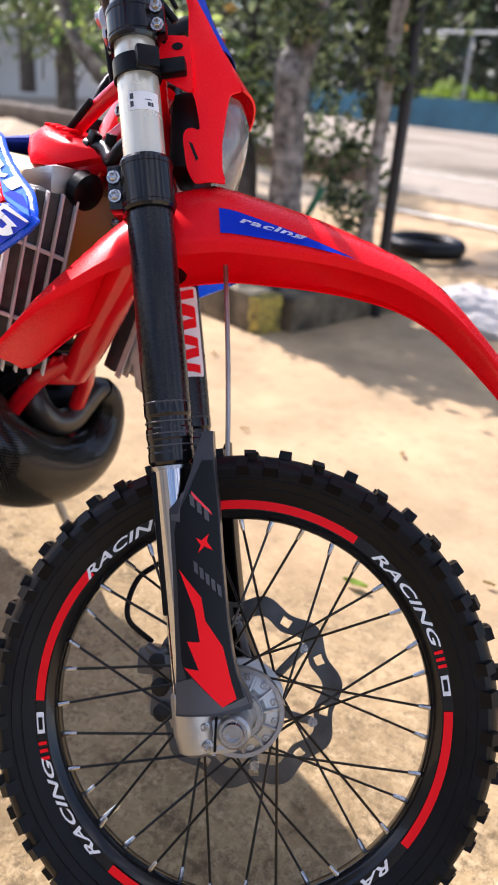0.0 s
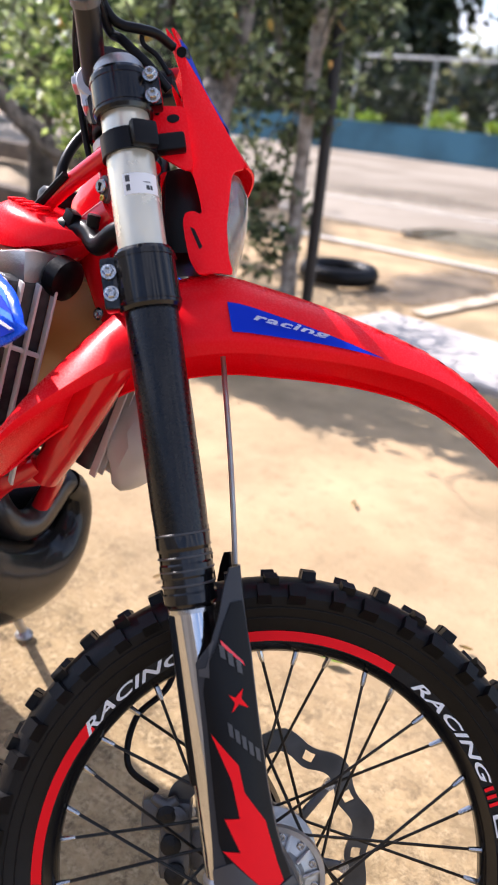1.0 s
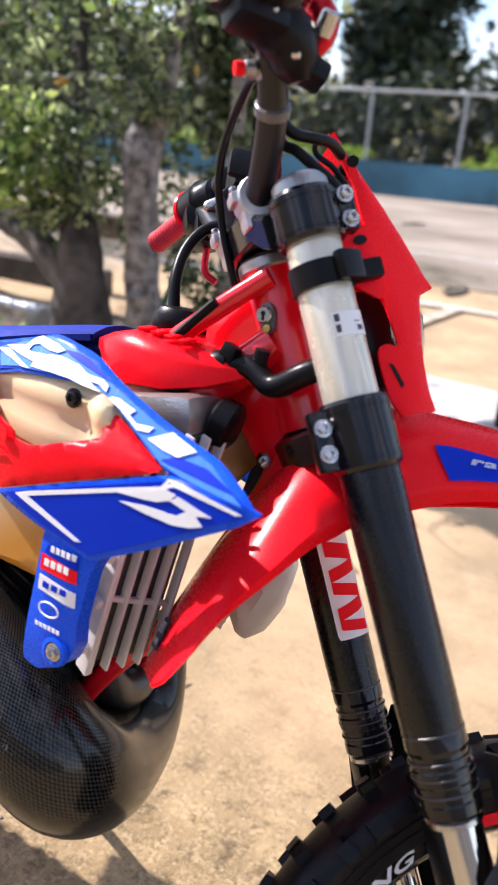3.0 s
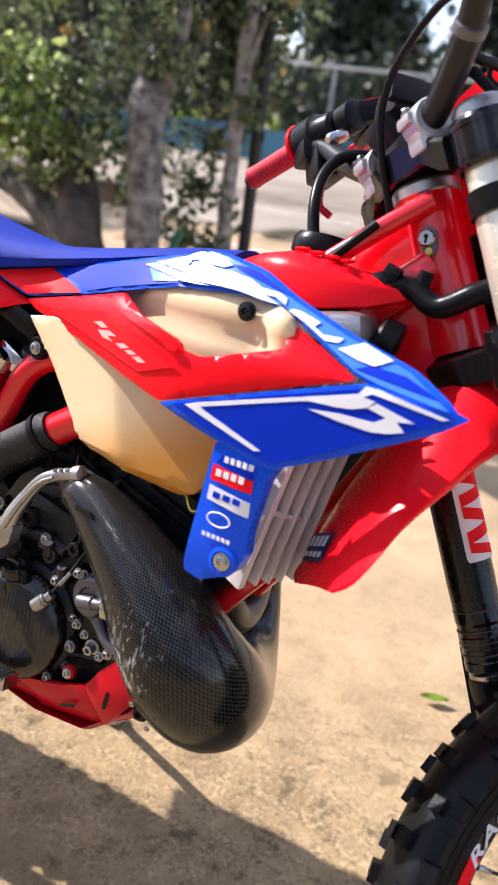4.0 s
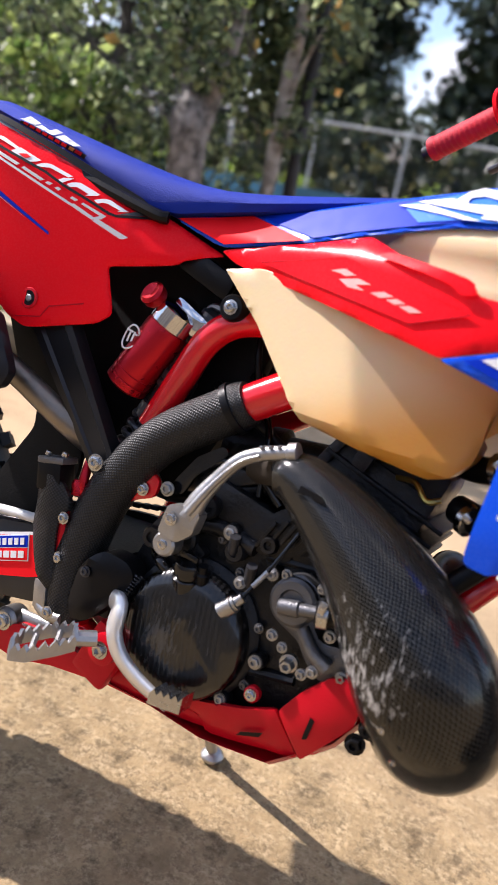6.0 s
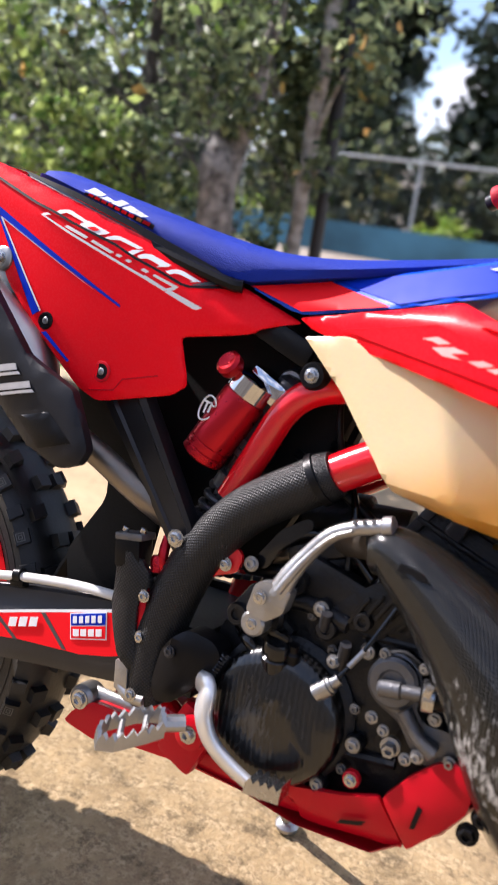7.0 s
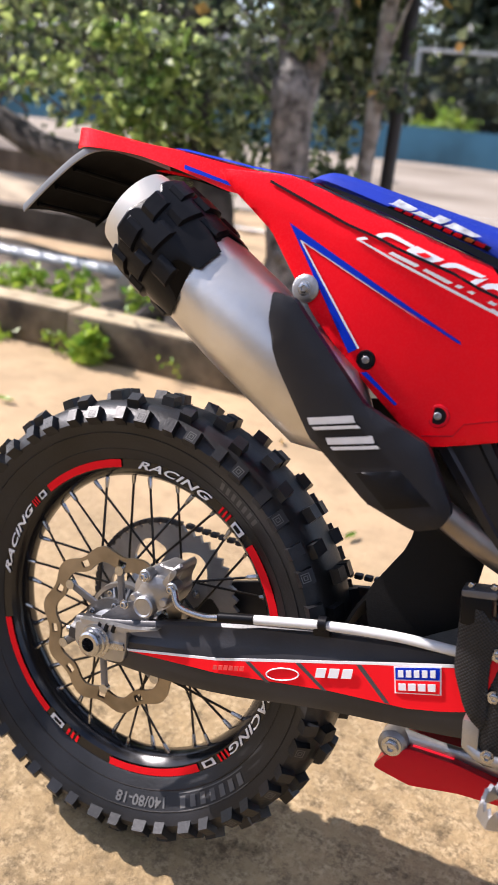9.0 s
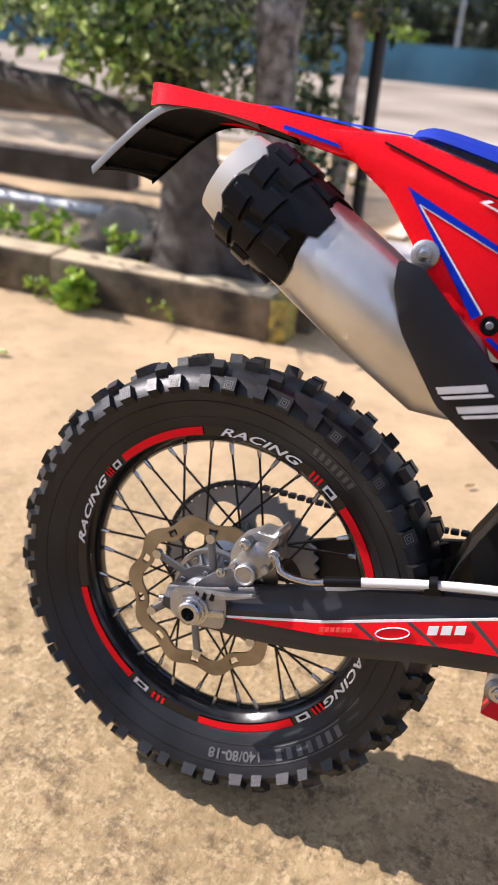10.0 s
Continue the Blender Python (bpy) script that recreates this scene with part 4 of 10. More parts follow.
# hedge and sunlit grass behind the fence
ob = tagged(new("hedge", leaf_mesh([leaves(None, 15000, (-8, 26.5, 1.5), (36, 1.6, 2.0), 0.42, 77, 300)], NEEDLE)), "dark mixed hedge behind the fence", "hedge", "", "stuff")
for i, (x, z, s) in enumerate(((-15.0, 1.0, 0.62), (-11.1, 1.08, 0.55), (-8.9, 1.06, 0.32), (-4.7, 1.0, 0.7), (-13.6, 1.0, 0.3))):
    ob = tagged(new("bush", leaf_mesh([leaves(None, 420, (x, 23.2, z), (s * 1.3, 0.4, s * 0.55), 0.14, 90 + i, 14)], GRASS)), "sunlit yellow-green bush behind the fence", "bush", "bushes behind the fence")
for i, (x, y, z, sx_, sz_) in enumerate(((-12.9, 28.5, 2.6, 1.1, 1.6), (-9.0, 29, 2.2, 0.9, 1.3), (-6.3, 29, 2.0, 0.8, 1.0))):
    ob = tagged(new("bush", leaf_mesh([leaves(None, 700, (x, y, z), (sx_, 0.8, sz_), 0.28, 60 + i, 26)], BLOSSOM)), "tall pale blossoming bush among the conifers", "bush", "pale bushes among the conifers")
bm = bmesh.new()
box(bm, (-10, 62, 2.6), (26, 6, 5.2))
bd = thing("house", bm, PLASTER, "pale plastered house far behind the trees", "house")
for i in range(5):
    bm = bmesh.new()
    box(bm, (-19 + i * 4.4, 58.97, 2.6), (1.4, 0.1, 1.5))
    part("window", bm, CORE, bd)

# plain unseen wall, added behind the camera to close the yard and darken reflections
bm = bmesh.new()
box(bm, (0, -7.2, 1.7), (44, 0.3, 3.4))
thing("unseen_wall_south", bm, mat("unseen_wall_render", (0.46, 0.44, 0.40), 0.9, 0, 0.15, 0.8, 0.2, 12, dark=(0.36, 0.34, 0.30)), "plain unseen wall behind the camera, added to darken reflections", "wall", "structure")

# pale house wall at the far side of the yard
wall = tagged(new("shed"), "pale grey rendered shed with a flat roof", "shed")
bm = bmesh.new()
box(bm, (-25.5, 11.5, 1.8), (7.0, 5, 3.6), (0, 0, 22))
part("wall", bm, PLASTER, wall)
bm = bmesh.new()
box(bm, (-25.5, 11.5, 3.68), (7.4, 5.4, 0.16), (0, 0, 22))
part("roof", bm, GALV, wall)
bm = bmesh.new()
box(bm, (-22.4, 10.2, 1.0), (0.1, 1.3, 2.0), (0, 0, 22))
part("door", bm, GREY, wall)

# fallen leaves in the yard
for k, (x, y, s, a, m0) in enumerate(((1.112, 0.682, 0.030, 20, GRASS), (0.05, 0.975, 0.024, 70, GRASS), (-1.30, 1.198, 0.035, 5, GRASS), (0.72, 1.35, 0.02, 130, LEAF_AUTUMN), (0.30, 1.05, 0.016, 40, LEAF_AUTUMN), (1.30, 0.95, 0.016, 200, LEAF_AUTUMN), (-0.35, 1.45, 0.02, 300, LEAF_AUTUMN), (0.62, 0.62, 0.014, 80, LEAF_AUTUMN))):
    bm = bmesh.new()
    rows = [[(s * (u - 0.5) * 2, s * 0.42 * w * math.sin(math.pi * min(0.97, max(0.03, u))), 0.004 + s * (0.25 * abs(w) + 0.35 * (u - 0.5) ** 2)) for w in (-1, -0.5, 0, 0.5, 1)] for u in (0.0, 0.2, 0.4, 0.6, 0.8, 1.0)]
    strip(bm, rows, 0.0006)
    bm.transform(pose(x, y, 0.003, 0, 0, a))
    thing("fallen_leaf", bm, m0, "small fresh green leaf lying on the concrete" if m0 is GRASS else "small dry leaf lying on the concrete", "leaf", group="fallen leaves in the yard")


def clamp(v, a=0.0, b=1.0):
    return max(a, min(b, v))


# ---- the motorcycle: x ahead, y to its left, z up, from the rear wheel's foot ----
bike = tagged(new("motorcycle"), "red and blue enduro motorcycle leaning on its side stand", "motorcycle")
bike.matrix_world = Matrix(((0.9996, 0.0292, 0.0061, -0.002), (-0.0298, 0.9784, 0.2047, -0.0675), (0.0, -0.2048, 0.9788, 0.007), (0, 0, 0, 1)))
RAKE, LOCK = radians(28), radians(43.5)
ahead = Vector((math.cos(RAKE), 0, math.sin(RAKE)))
steer_axis = Vector((-math.sin(RAKE), 0, math.cos(RAKE)))
sx = ahead * math.cos(LOCK) + Vector((0, math.sin(LOCK), 0))
sy = -ahead * math.sin(LOCK) + Vector((0, math.cos(LOCK), 0))
# the steered front end: x ahead, y left, z up along the steering axis
STEER = Matrix(((sx.x, sy.x, steer_axis.x, 1.435), (sx.y, sy.y, steer_axis.y, 0), (sx.z, sy.z, steer_axis.z, 0.291), (0, 0, 0, 1)))


def fpart(name, bm, material, parent=bike, label="", angle=38):
    """A part of the steered front end."""
    bm.transform(STEER)
    return part(name, bm, material, parent, label, angle)


def arc_band(bm, r0, r1, a0, a1, y, thick=0.0012):
    """A flat band on a wheel's flank between two angles in degrees."""
    n = max(2, int(abs(a1 - a0) / 3))
    rows = []
    for i in range(n + 1):
        a = radians(a0 + (a1 - a0) * i / n)
        rows.append([(r * math.cos(a), y, r * math.sin(a)) for r in (r0, r1)])
    g = [[bm.verts.new(p) for p in row] for row in rows]
    for a, b in zip(g, g[1:]):
        bm.faces.new((a[0], a[1], b[1], b[0]))
    bmesh.ops.recalc_face_normals(bm, faces=bm.faces[:])
    return bm


def arc_text(body, size, r, mid, y, shear=0.25, space=1.0, wide=1.0):
    """Letters bent round a wheel, tops outwards, read clockwise from the right-hand side."""
    bm = lettering(body, size, shear, 0.0005, space)
    for v in bm.verts:
        a = radians(mid) - v.co.x * wide / r
        rr = r + v.co.z
        v.co = Vector((rr * math.cos(a), y + v.co.y, rr * math.sin(a)))
    return bm


def knob(bm, a, y, tilt, r, size, h, skew=0.0):
    """One tread block at angle a, standing on the tyre at radius r."""
    b2 = bmesh.new()
    lx, ly = size
    lo = [(-lx / 2, -ly / 2), (lx / 2, -ly / 2), (lx / 2, ly / 2), (-lx / 2, ly / 2)]
    k = 0.84
    low = [b2.verts.new((x, yy, -0.006)) for x, yy in lo]
    top = [b2.verts.new((x * k + skew * yy, yy * k, h)) for x, yy in lo]
    b2.faces.new(top)
    for i in range(4):
        b2.faces.new((low[i], low[(i + 1) % 4], top[(i + 1) % 4], top[i]))
    m = Matrix.Rotation(-a, 4, "Y") @ Matrix.Translation((0, y, 0)) @ pose(0, 0, r) @ Matrix.Rotation(tilt, 4, "X")
    merge(bm, b2, m)


def tyre_side(r, half, bead, crown, rim_half):
    """Half width of a tyre at radius r: narrow at the rim, widest high on the wall."""
    s = clamp((r - bead) / (crown - bead)) ** (1 / 0.62)
    c = math.sqrt(max(0.0, 1 - min(1.0, s) ** 2))
    f = rim_half / half
    return half * c ** 0.72 * (f + (1 - f) * clamp(s / 0.5) ** 0.7)


def tyre(outer, half, bead, knob_h, n, wide, seed, rim_half):
    """A knobbly tyre: carcass with a lathe profile, rows of blocks, and buttresses down the side walls."""
    bm, marks = bmesh.new(), bmesh.new()
    crown = outer - knob_h
    prof = []
    for i in range(25):
        t = math.pi * (i / 24)
        c, s = math.cos(t), math.sin(t)
        hgt = bead + (crown - bead) * (s ** 0.62)
        f = rim_half / half
        prof.append((hgt, -half * (math.copysign(abs(c) ** 0.72, c)) * (f + (1 - f) * clamp(s / 0.5) ** 0.7)))
    prof = [(bead - 0.004, prof[0][1] * 0.9)] + prof + [(bead - 0.004, prof[-1][1] * 0.9)]
    lathe(bm, prof, seg=96, closed=True)
    # fine moulded ribs on the side walls
    for sgn in (-1, 1):
        for r in (bead + 0.010, bead + 0.034 if wide else bead + 0.022):
            q = tyre_side(r + 0.002, half, bead, crown, rim_half)
            lathe(bm, [(r, sgn * (q - 0.004)), (r + 0.001, sgn * (q + 0.0008)), (r + 0.002, sgn * (q + 0.0008)), (r + 0.003, sgn * (q - 0.004))], seg=72, closed=True)
    step = 2 * math.pi / n
    for i in range(n):
        a = i * step
        even = i % 2 == 0
        for sgn in (-1, 1):
            # two blocks on the crown, then two further out
            knob(bm, a, sgn * half * (0.20 if even else 0.52), -sgn * (0.10 if even else 0.42), crown - (0.002 if even else 0.007), (0.021 if wide else 0.0185, half * 0.34), knob_h, sgn * (0.0 if even else 0.14))
            # shoulder block with its buttress
            b = a + step * (0.34 if even else 0.22)
            tall = 0.022 if even else 0.0175
            at = (b, sgn * half * (0.80 if wide else 0.82), -sgn * 0.90, crown - (0.017 if not wide else 0.023))
            knob(bm, *at, (tall, half * (0.42 if not wide else 0.34)), knob_h * 0.95, sgn * 0.06)
            if even and wide and sgn < 0:
                m = Matrix.Rotation(-at[0], 4, "Y") @ Matrix.Translation((0, at[1], 0)) @ pose(0, 0, at[3]) @ Matrix.Rotation(at[2], 4, "X") @ Matrix.Translation((0, -0.002, knob_h * 0.95 + 0.0005))
                for q0, q1 in ((0.0058, 0.0046), (0.0030, 0.0018)):
                    for k in range(4):
                        c0, c1 = [Vector((math.cos(math.pi / 4 + math.pi / 2 * (k + j)), math.sin(math.pi / 4 + math.pi / 2 * (k + j)), 0)) * 1.414 for j in (0, 1)]
                        marks.faces.new([marks.verts.new(m @ p) for p in (c0 * q0, c1 * q0, c1 * q1, c0 * q1)])
    return bm, marks


def wave_disc(bm, r0, r1, y, t, waves, holes):
    """A petal brake disc with slots through it."""
    n = waves * 10
    rings = []
    for yy in (y - t / 2, y + t / 2):
        o = [(r1 * (1 + 0.045 * math.cos(waves * a)), a) for a in (2 * math.pi * i / n for i in range(n))]
        q = [(r0 * (1 + 0.05 * math.cos(waves * a)), a) for a in (2 * math.pi * i / n for i in range(n))]
        rings.append([[bm.verts.new((r * math.cos(a), yy, r * math.sin(a))) for r, a in ring] for ring in (o, q)])
    for i in range(n):
        j = (i + 1) % n
        slot = i % 10 in (4, 5) and holes
        for k, flip in ((0, 1), (1, -1)):
            o, q = rings[k]
            if not slot:
                bm.faces.new((o[i], o[j], q[j], q[i])[::flip])
            else:
                m0 = [bm.verts.new(o[v].co.lerp(q[v].co, f)) for v in (i, j) for f in (0.25, 0.7)]
                bm.faces.new((o[i], o[j], m0[2], m0[0])[::flip])
                bm.faces.new((m0[1], m0[3], q[j], q[i])[::flip])
        bm.faces.new((rings[0][0][j], rings[0][0][i], rings[1][0][i], rings[1][0][j]))
        bm.faces.new((rings[0][1][i], rings[0][1][j], rings[1][1][j], rings[1][1][i]))
    return bm


def wheel(name, label, m, rim_r, half_rim, outer, half, knob_h, n_knob, wide, hub_r, hub_half, reds, ticks, words, disc_y, disc_r, rubber, seed):
    """Hub with tyre, rim, spokes, nipples, brake disc and rim tape as sub-parts."""
    hub = bmesh.new()
    lathe(hub, [(0.012, -hub_half - 0.018), (hub_r * 0.55, -hub_half - 0.016), (hub_r * 0.62, -hub_half - 0.006), (hub_r, -hub_half), (hub_r, -hub_half + 0.008), (hub_r * 0.62, -hub_half + 0.02),
                (hub_r * 0.5, 0), (hub_r * 0.62, hub_half - 0.02), (hub_r, hub_half - 0.008), (hub_r, hub_half), (hub_r * 0.6, hub_half + 0.012), (0.012, hub_half + 0.014)], seg=36)
    top = part(name, hub, ALLOY, bike, label)
    top.matrix_basis = m
    base = bolt_bm(0.0048, 0.005, washer=False)
    bolt_me = mesh_of(base, STEEL)
    base = bmesh.new()
    tube(base, [(hub_r * 0.45, -hub_half - 0.014, 0), (hub_r * 0.97, -hub_half - 0.002, 0)], 0.0022, 6, 1)
    fin_me = mesh_of(base, ALLOY)
    base = bmesh.new()
    lathe(base, [(hub_r * 0.90, -hub_half - 0.001), (hub_r * 0.92, -hub_half - 0.006), (hub_r * 1.02, -hub_half - 0.006), (hub_r * 1.04, -hub_half + 0.002)], seg=40, closed=True)
    part("hub_ring", base, CAST_PALE, top, "machined hub rim")
    base = bmesh.new()
    lathe(base, [(hub_r * 0.40, -hub_half - 0.014), (hub_r * 0.42, -hub_half - 0.022), (hub_r * 0.52, -hub_half - 0.022), (hub_r * 0.55, -hub_half - 0.014)], seg=32, closed=True)
    part("bearing_cap", base, STEEL, top)
    for i in range(12):
        a = 2 * math.pi * i / 12
        part("hub_bolt", bolt_me, None, top).matrix_basis = Matrix.Translation((hub_r * 0.82 * math.cos(a + 0.2), -hub_half, hub_r * 0.82 * math.sin(a + 0.2)))
        part("hub_fin", fin_me, None, top).matrix_basis = Matrix.Rotation(-a, 4, "Y")
    rub, marks = tyre(outer, half, rim_r + 0.002, knob_h, n_knob, wide, seed, half_rim + 0.004)
    part("tyre", rub, rubber, top, "black knobbly off-road tyre", 30)
    if wide:
        tagged(part("moulded_mark", marks, MOULD, top, "small moulded squares on the shoulder blocks"), kind="stuff")
    else:
        marks.free()
    bm = bmesh.new()
    h = half_rim
    lathe(bm, [(rim_r, -h), (rim_r, -h + 0.004), (rim_r - 0.014, -h + 0.007), (rim_r - 0.016, -0.008), (rim_r - 0.016, 0.008), (rim_r - 0.014, h - 0.007), (rim_r, h - 0.004), (rim_r, h),
               (rim_r - 0.016, h - 0.0015), (rim_r - 0.024, h * 0.62), (rim_r - 0.029, 0.008), (rim_r - 0.029, -0.008), (rim_r - 0.024, -h * 0.62), (rim_r - 0.016, -h + 0.0015)], seg=96, closed=True)
    part("rim", bm, BLACK_GLOSS, top, "black anodised rim")
    tape_y = -h - 0.0012
    for a0, a1 in reds:
        bm = bmesh.new()
        arc_band(bm, rim_r - 0.0145, rim_r - 0.003, a0, a1, tape_y)
        part("rim_tape", bm, RED_DECAL, top, "red rim tape")
    for a0, a1 in ticks:
        bm = bmesh.new()
        for k in range(3):
            w = (a1 - a0)
            arc_band(bm, rim_r - 0.0145, rim_r - 0.003, a0 + w * (0.02 + 0.15 * k), a0 + w * (0.09 + 0.15 * k), tape_y)
        part("rim_tape", bm, RED_DECAL, top)
        bm = bmesh.new()
        arc_band(bm, rim_r - 0.014, rim_r - 0.004, a0 + w * 0.55, a0 + w * 0.98, tape_y)
        tape = part("rim_badge", bm, WHITE, top, "small white badge on the rim")
        bm = bmesh.new()
        arc_band(bm, rim_r - 0.012, rim_r - 0.0065, a0 + w * 0.63, a0 + w * 0.88, tape_y - 0.0008)
        part("rim_badge", bm, BLACK, top)
    for mid in words:
        part("rim_lettering", arc_text("RACING", 0.0165 if not wide else 0.0150, rim_r - 0.0092, mid, tape_y, 0.35, 1.05, 2.2 if not wide else 2.05), WHITE, top, "white raised lettering")
    # spokes, crossed in pairs
    base = bmesh.new()
    tube(base, [(0, 0, 0), (0, 0, 1)], 0.0019, 6, 1)
    spoke_me = mesh_of(base, SPOKE)
    base = bmesh.new()
    lathe(base, [(0.0034, 0), (0.0036, 0.003), (0.0030, 0.014), (0.0024, 0.016)], axis=(0, 0, 1), seg=8)
    nip_me = mesh_of(base, STEEL)
    for i in range(36):
        a = 2 * math.pi * (i + 0.5) / 36
        side = -1 if i % 2 else 1
        lead = (1 if (i // 2) % 2 else -1) * radians(62)
        p1 = Vector(((rim_r - 0.029) * math.cos(a), side * 0.008, (rim_r - 0.029) * math.sin(a)))
        p0 = Vector((hub_r * 0.9 * math.cos(a + lead), side * (hub_half - 0.004), hub_r * 0.9 * math.sin(a + lead)))
        d = p1 - p0
        turn = d.to_track_quat("Z", "Y").to_matrix().to_4x4()
        s = part("spoke", spoke_me, None, top)
        s.matrix_basis = Matrix.Translation(p0) @ turn @ Matrix.Diagonal((1, 1, d.length, 1))
        nip = part("nipple", nip_me, None, top)
        nip.matrix_basis = Matrix.Translation(p1) @ (-d).to_track_quat("Z", "Y").to_matrix().to_4x4()
    bm = bmesh.new()
    wave_disc(bm, disc_r * (0.815 if wide else 0.79), disc_r, disc_y, 0.004, 10, True)
    d = part("brake_disc", bm, DISC if wide else DISC_DARK, top, "wavy drilled steel brake disc")
    bm = bmesh.new()
    arm = bmesh.new()
    tube(arm, [(hub_r * 0.7, disc_y, 0), (disc_r * 0.78 * math.cos(0.25), disc_y, disc_r * 0.78 * math.sin(0.25))], 0.006, 8, 1, 0.5)
    arm_me = mesh_of(arm, CAST)
    arm = bmesh.new()
    lathe(arm, [(0.007, -0.004), (0.007, 0.004)], (disc_r * 0.78 * math.cos(0.25), disc_y, disc_r * 0.78 * math.sin(0.25)), (0, 1, 0), 10)
    button_me = mesh_of(arm, STEEL)
    for i in range(6):
        for nm, me in (("disc_arm", arm_me), ("disc_button", button_me)):
            part(nm, me, None, top).matrix_basis = Matrix.Rotation(-(2 * math.pi * i / 6 + 0.3), 4, "Y")
    lathe(bm, [(hub_r * 0.5, disc_y - 0.003), (hub_r * 0.8, disc_y - 0.003), (hub_r * 0.8, disc_y + 0.003), (hub_r * 0.5, disc_y + 0.003)], seg=24, closed=True)
    part("disc_carrier", bm, CAST, top, "dark alloy disc carrier")
    if wide:
        for i in range(6):
            a = 2 * math.pi * i / 6 + 0.5
            part("carrier_bolt", bolt_me, None, top).matrix_basis = Matrix.Translation((hub_r * 0.66 * math.cos(a), disc_y - 0.003, hub_r * 0.66 * math.sin(a)))
        bm = bmesh.new()
        lathe(bm, [(0.014, disc_y + 0.03), (0.030, disc_y + 0.02), (0.032, disc_y - 0.008), (0.026, disc_y - 0.012), (0.022, disc_y - 0.026), (0.014, disc_y - 0.028)], seg=28)
        part("hub_spacer", bm, CAST_PALE, top, "machined hub spacer")
    bm = bmesh.new()
    a = radians(214)
    lathe(bm, [(0.004, 0), (0.004, 0.03), (0.003, 0.032)], ((rim_r - 0.03) * math.cos(a), 0, (rim_r - 0.03) * math.sin(a)), (-math.cos(a), 0, -math.sin(a)), 8)
    part("valve", bm, STEEL, top)
    return top


fw = wheel("front_wheel", "spoked front wheel with black rim and red tape", STEER @ pose(0.058, 0, 0), 0.275, 0.024, 0.344, 0.046, 0.012, 46, False, 0.056, 0.034,
           ((50, 93), (133, 173), (225, 271), (316, 355)), ((12, -1), (190, 176)), (29, 120.5, 205.5, 295.5), 0.07, 0.131, RUBBER, 1)
rw = wheel("rear_wheel", "spoked rear wheel with black rim and red tape", pose(0, 0, 0.33), 0.237, 0.028, 0.333, 0.067, 0.014, 48, True, 0.058, 0.040,
           ((104, 139), (199, 239), (271, 310), (16, 46)), ((62, 50), (256, 241), (325, 312), (149, 141)), (82.5, 166, 341), -0.074, 0.114, RUBBER_DUSTY, 2)
def on_tyre(bm, half, bead, crown, rim_half):
    for v in bm.verts:
        r = math.hypot(v.co.x, v.co.z)
        v.co.y = -(tyre_side(r, half, bead, crown, rim_half) + 0.0012) + clamp(v.co.y, -0.0006, 0.0006)
    return bm


REAR = (0.067, 0.239, 0.319, 0.032)
part("tyre_lettering", on_tyre(arc_text("140/80-18", 0.017, 0.263, 287, 0, 0, 1.0, 1.25), *REAR), MOULD, rw, "moulded size lettering")
for a0, a1 in ((301, 328), (50, 66)):
    bm = bmesh.new()
    arc_band(bm, 0.253, 0.2545, a0, a1, 0)
    arc_band(bm, 0.273, 0.2745, a0, a1, 0)
    for q in range(7):
        w = (a1 - a0) / 7
        arc_band(bm, 0.257, 0.2705, a0 + w * (q + 0.1), a0 + w * (q + 0.62), 0)
    part("tyre_badge", on_tyre(bm, *REAR), MOULD, rw, "moulded badge panel on the tyre wall")
# sprocket, on the far side of the rear wheel
bm = bmesh.new()
n = 48
y0, y1 = 0.066, 0.073
ring = [((0.126 if i % 2 else 0.118), 2 * math.pi * i / (2 * n)) for i in range(2 * n)]
o = [[bm.verts.new((r * math.cos(a), y, r * math.sin(a))) for r, a in ring] for y in (y0, y1)]
# the inner edge dips outwards between the arms
q = [[bm.verts.new(((0.090 + 0.010 * math.cos(6 * a)) * math.cos(a), y, (0.090 + 0.010 * math.cos(6 * a)) * math.sin(a))) for r, a in ring] for y in (y0, y1)]
for i in range(2 * n):
    j = (i + 1) % (2 * n)
    bm.faces.new((o[0][i], o[0][j], q[0][j], q[0][i]))
    bm.faces.new((o[1][j], o[1][i], q[1][i], q[1][j]))
    bm.faces.new((o[0][j], o[0][i], o[1][i], o[1][j]))
    bm.faces.new((q[0][i], q[0][j], q[1][j], q[1][i]))
SPROCKET = mat("worn_sprocket", (0.34, 0.33, 0.315), 0.45, 0.45, 0.2, 20, 0.1, 200)
sprocket = part("sprocket", bm, SPROCKET, rw, "toothed silver alloy rear sprocket")
bm = bmesh.new()
loft(bm, [[(r, 0.0665, -w), (r, 0.0725, -w), (r, 0.0725, w), (r, 0.0665, w)] for r, w in ((0.040, 0.024), (0.055, 0.019), (0.070, 0.012), (0.080, 0.012), (0.088, 0.018))])
arm_me = mesh_of(bm, SPROCKET)
bm = bolt_bm(0.0048, 0.006, (0.060, 0.064, 0.0))
nut_me = mesh_of(bm, STEEL)
for i in range(6):
    turn = Matrix.Rotation(2 * math.pi * (i + 0.5) / 6, 4, "Y")
    part("sprocket_arm", arm_me, None, sprocket).matrix_basis = turn
    part("sprocket_bolt", nut_me, None, sprocket).matrix_basis = turn

# ---- fork, clamps and front axle ----
FX, FY = 0.011, 0.105


def guard_out(x, s):
    """How far out the fork guard stands."""
    k = clamp((x - 0.022) / 0.056, -1, 1)
    return FY + 0.036 - 0.026 * k * k + 0.004 * clamp((0.10 - s) / 0.08)


def over2(f, d):
    return lambda x, z: f(x, z) - d


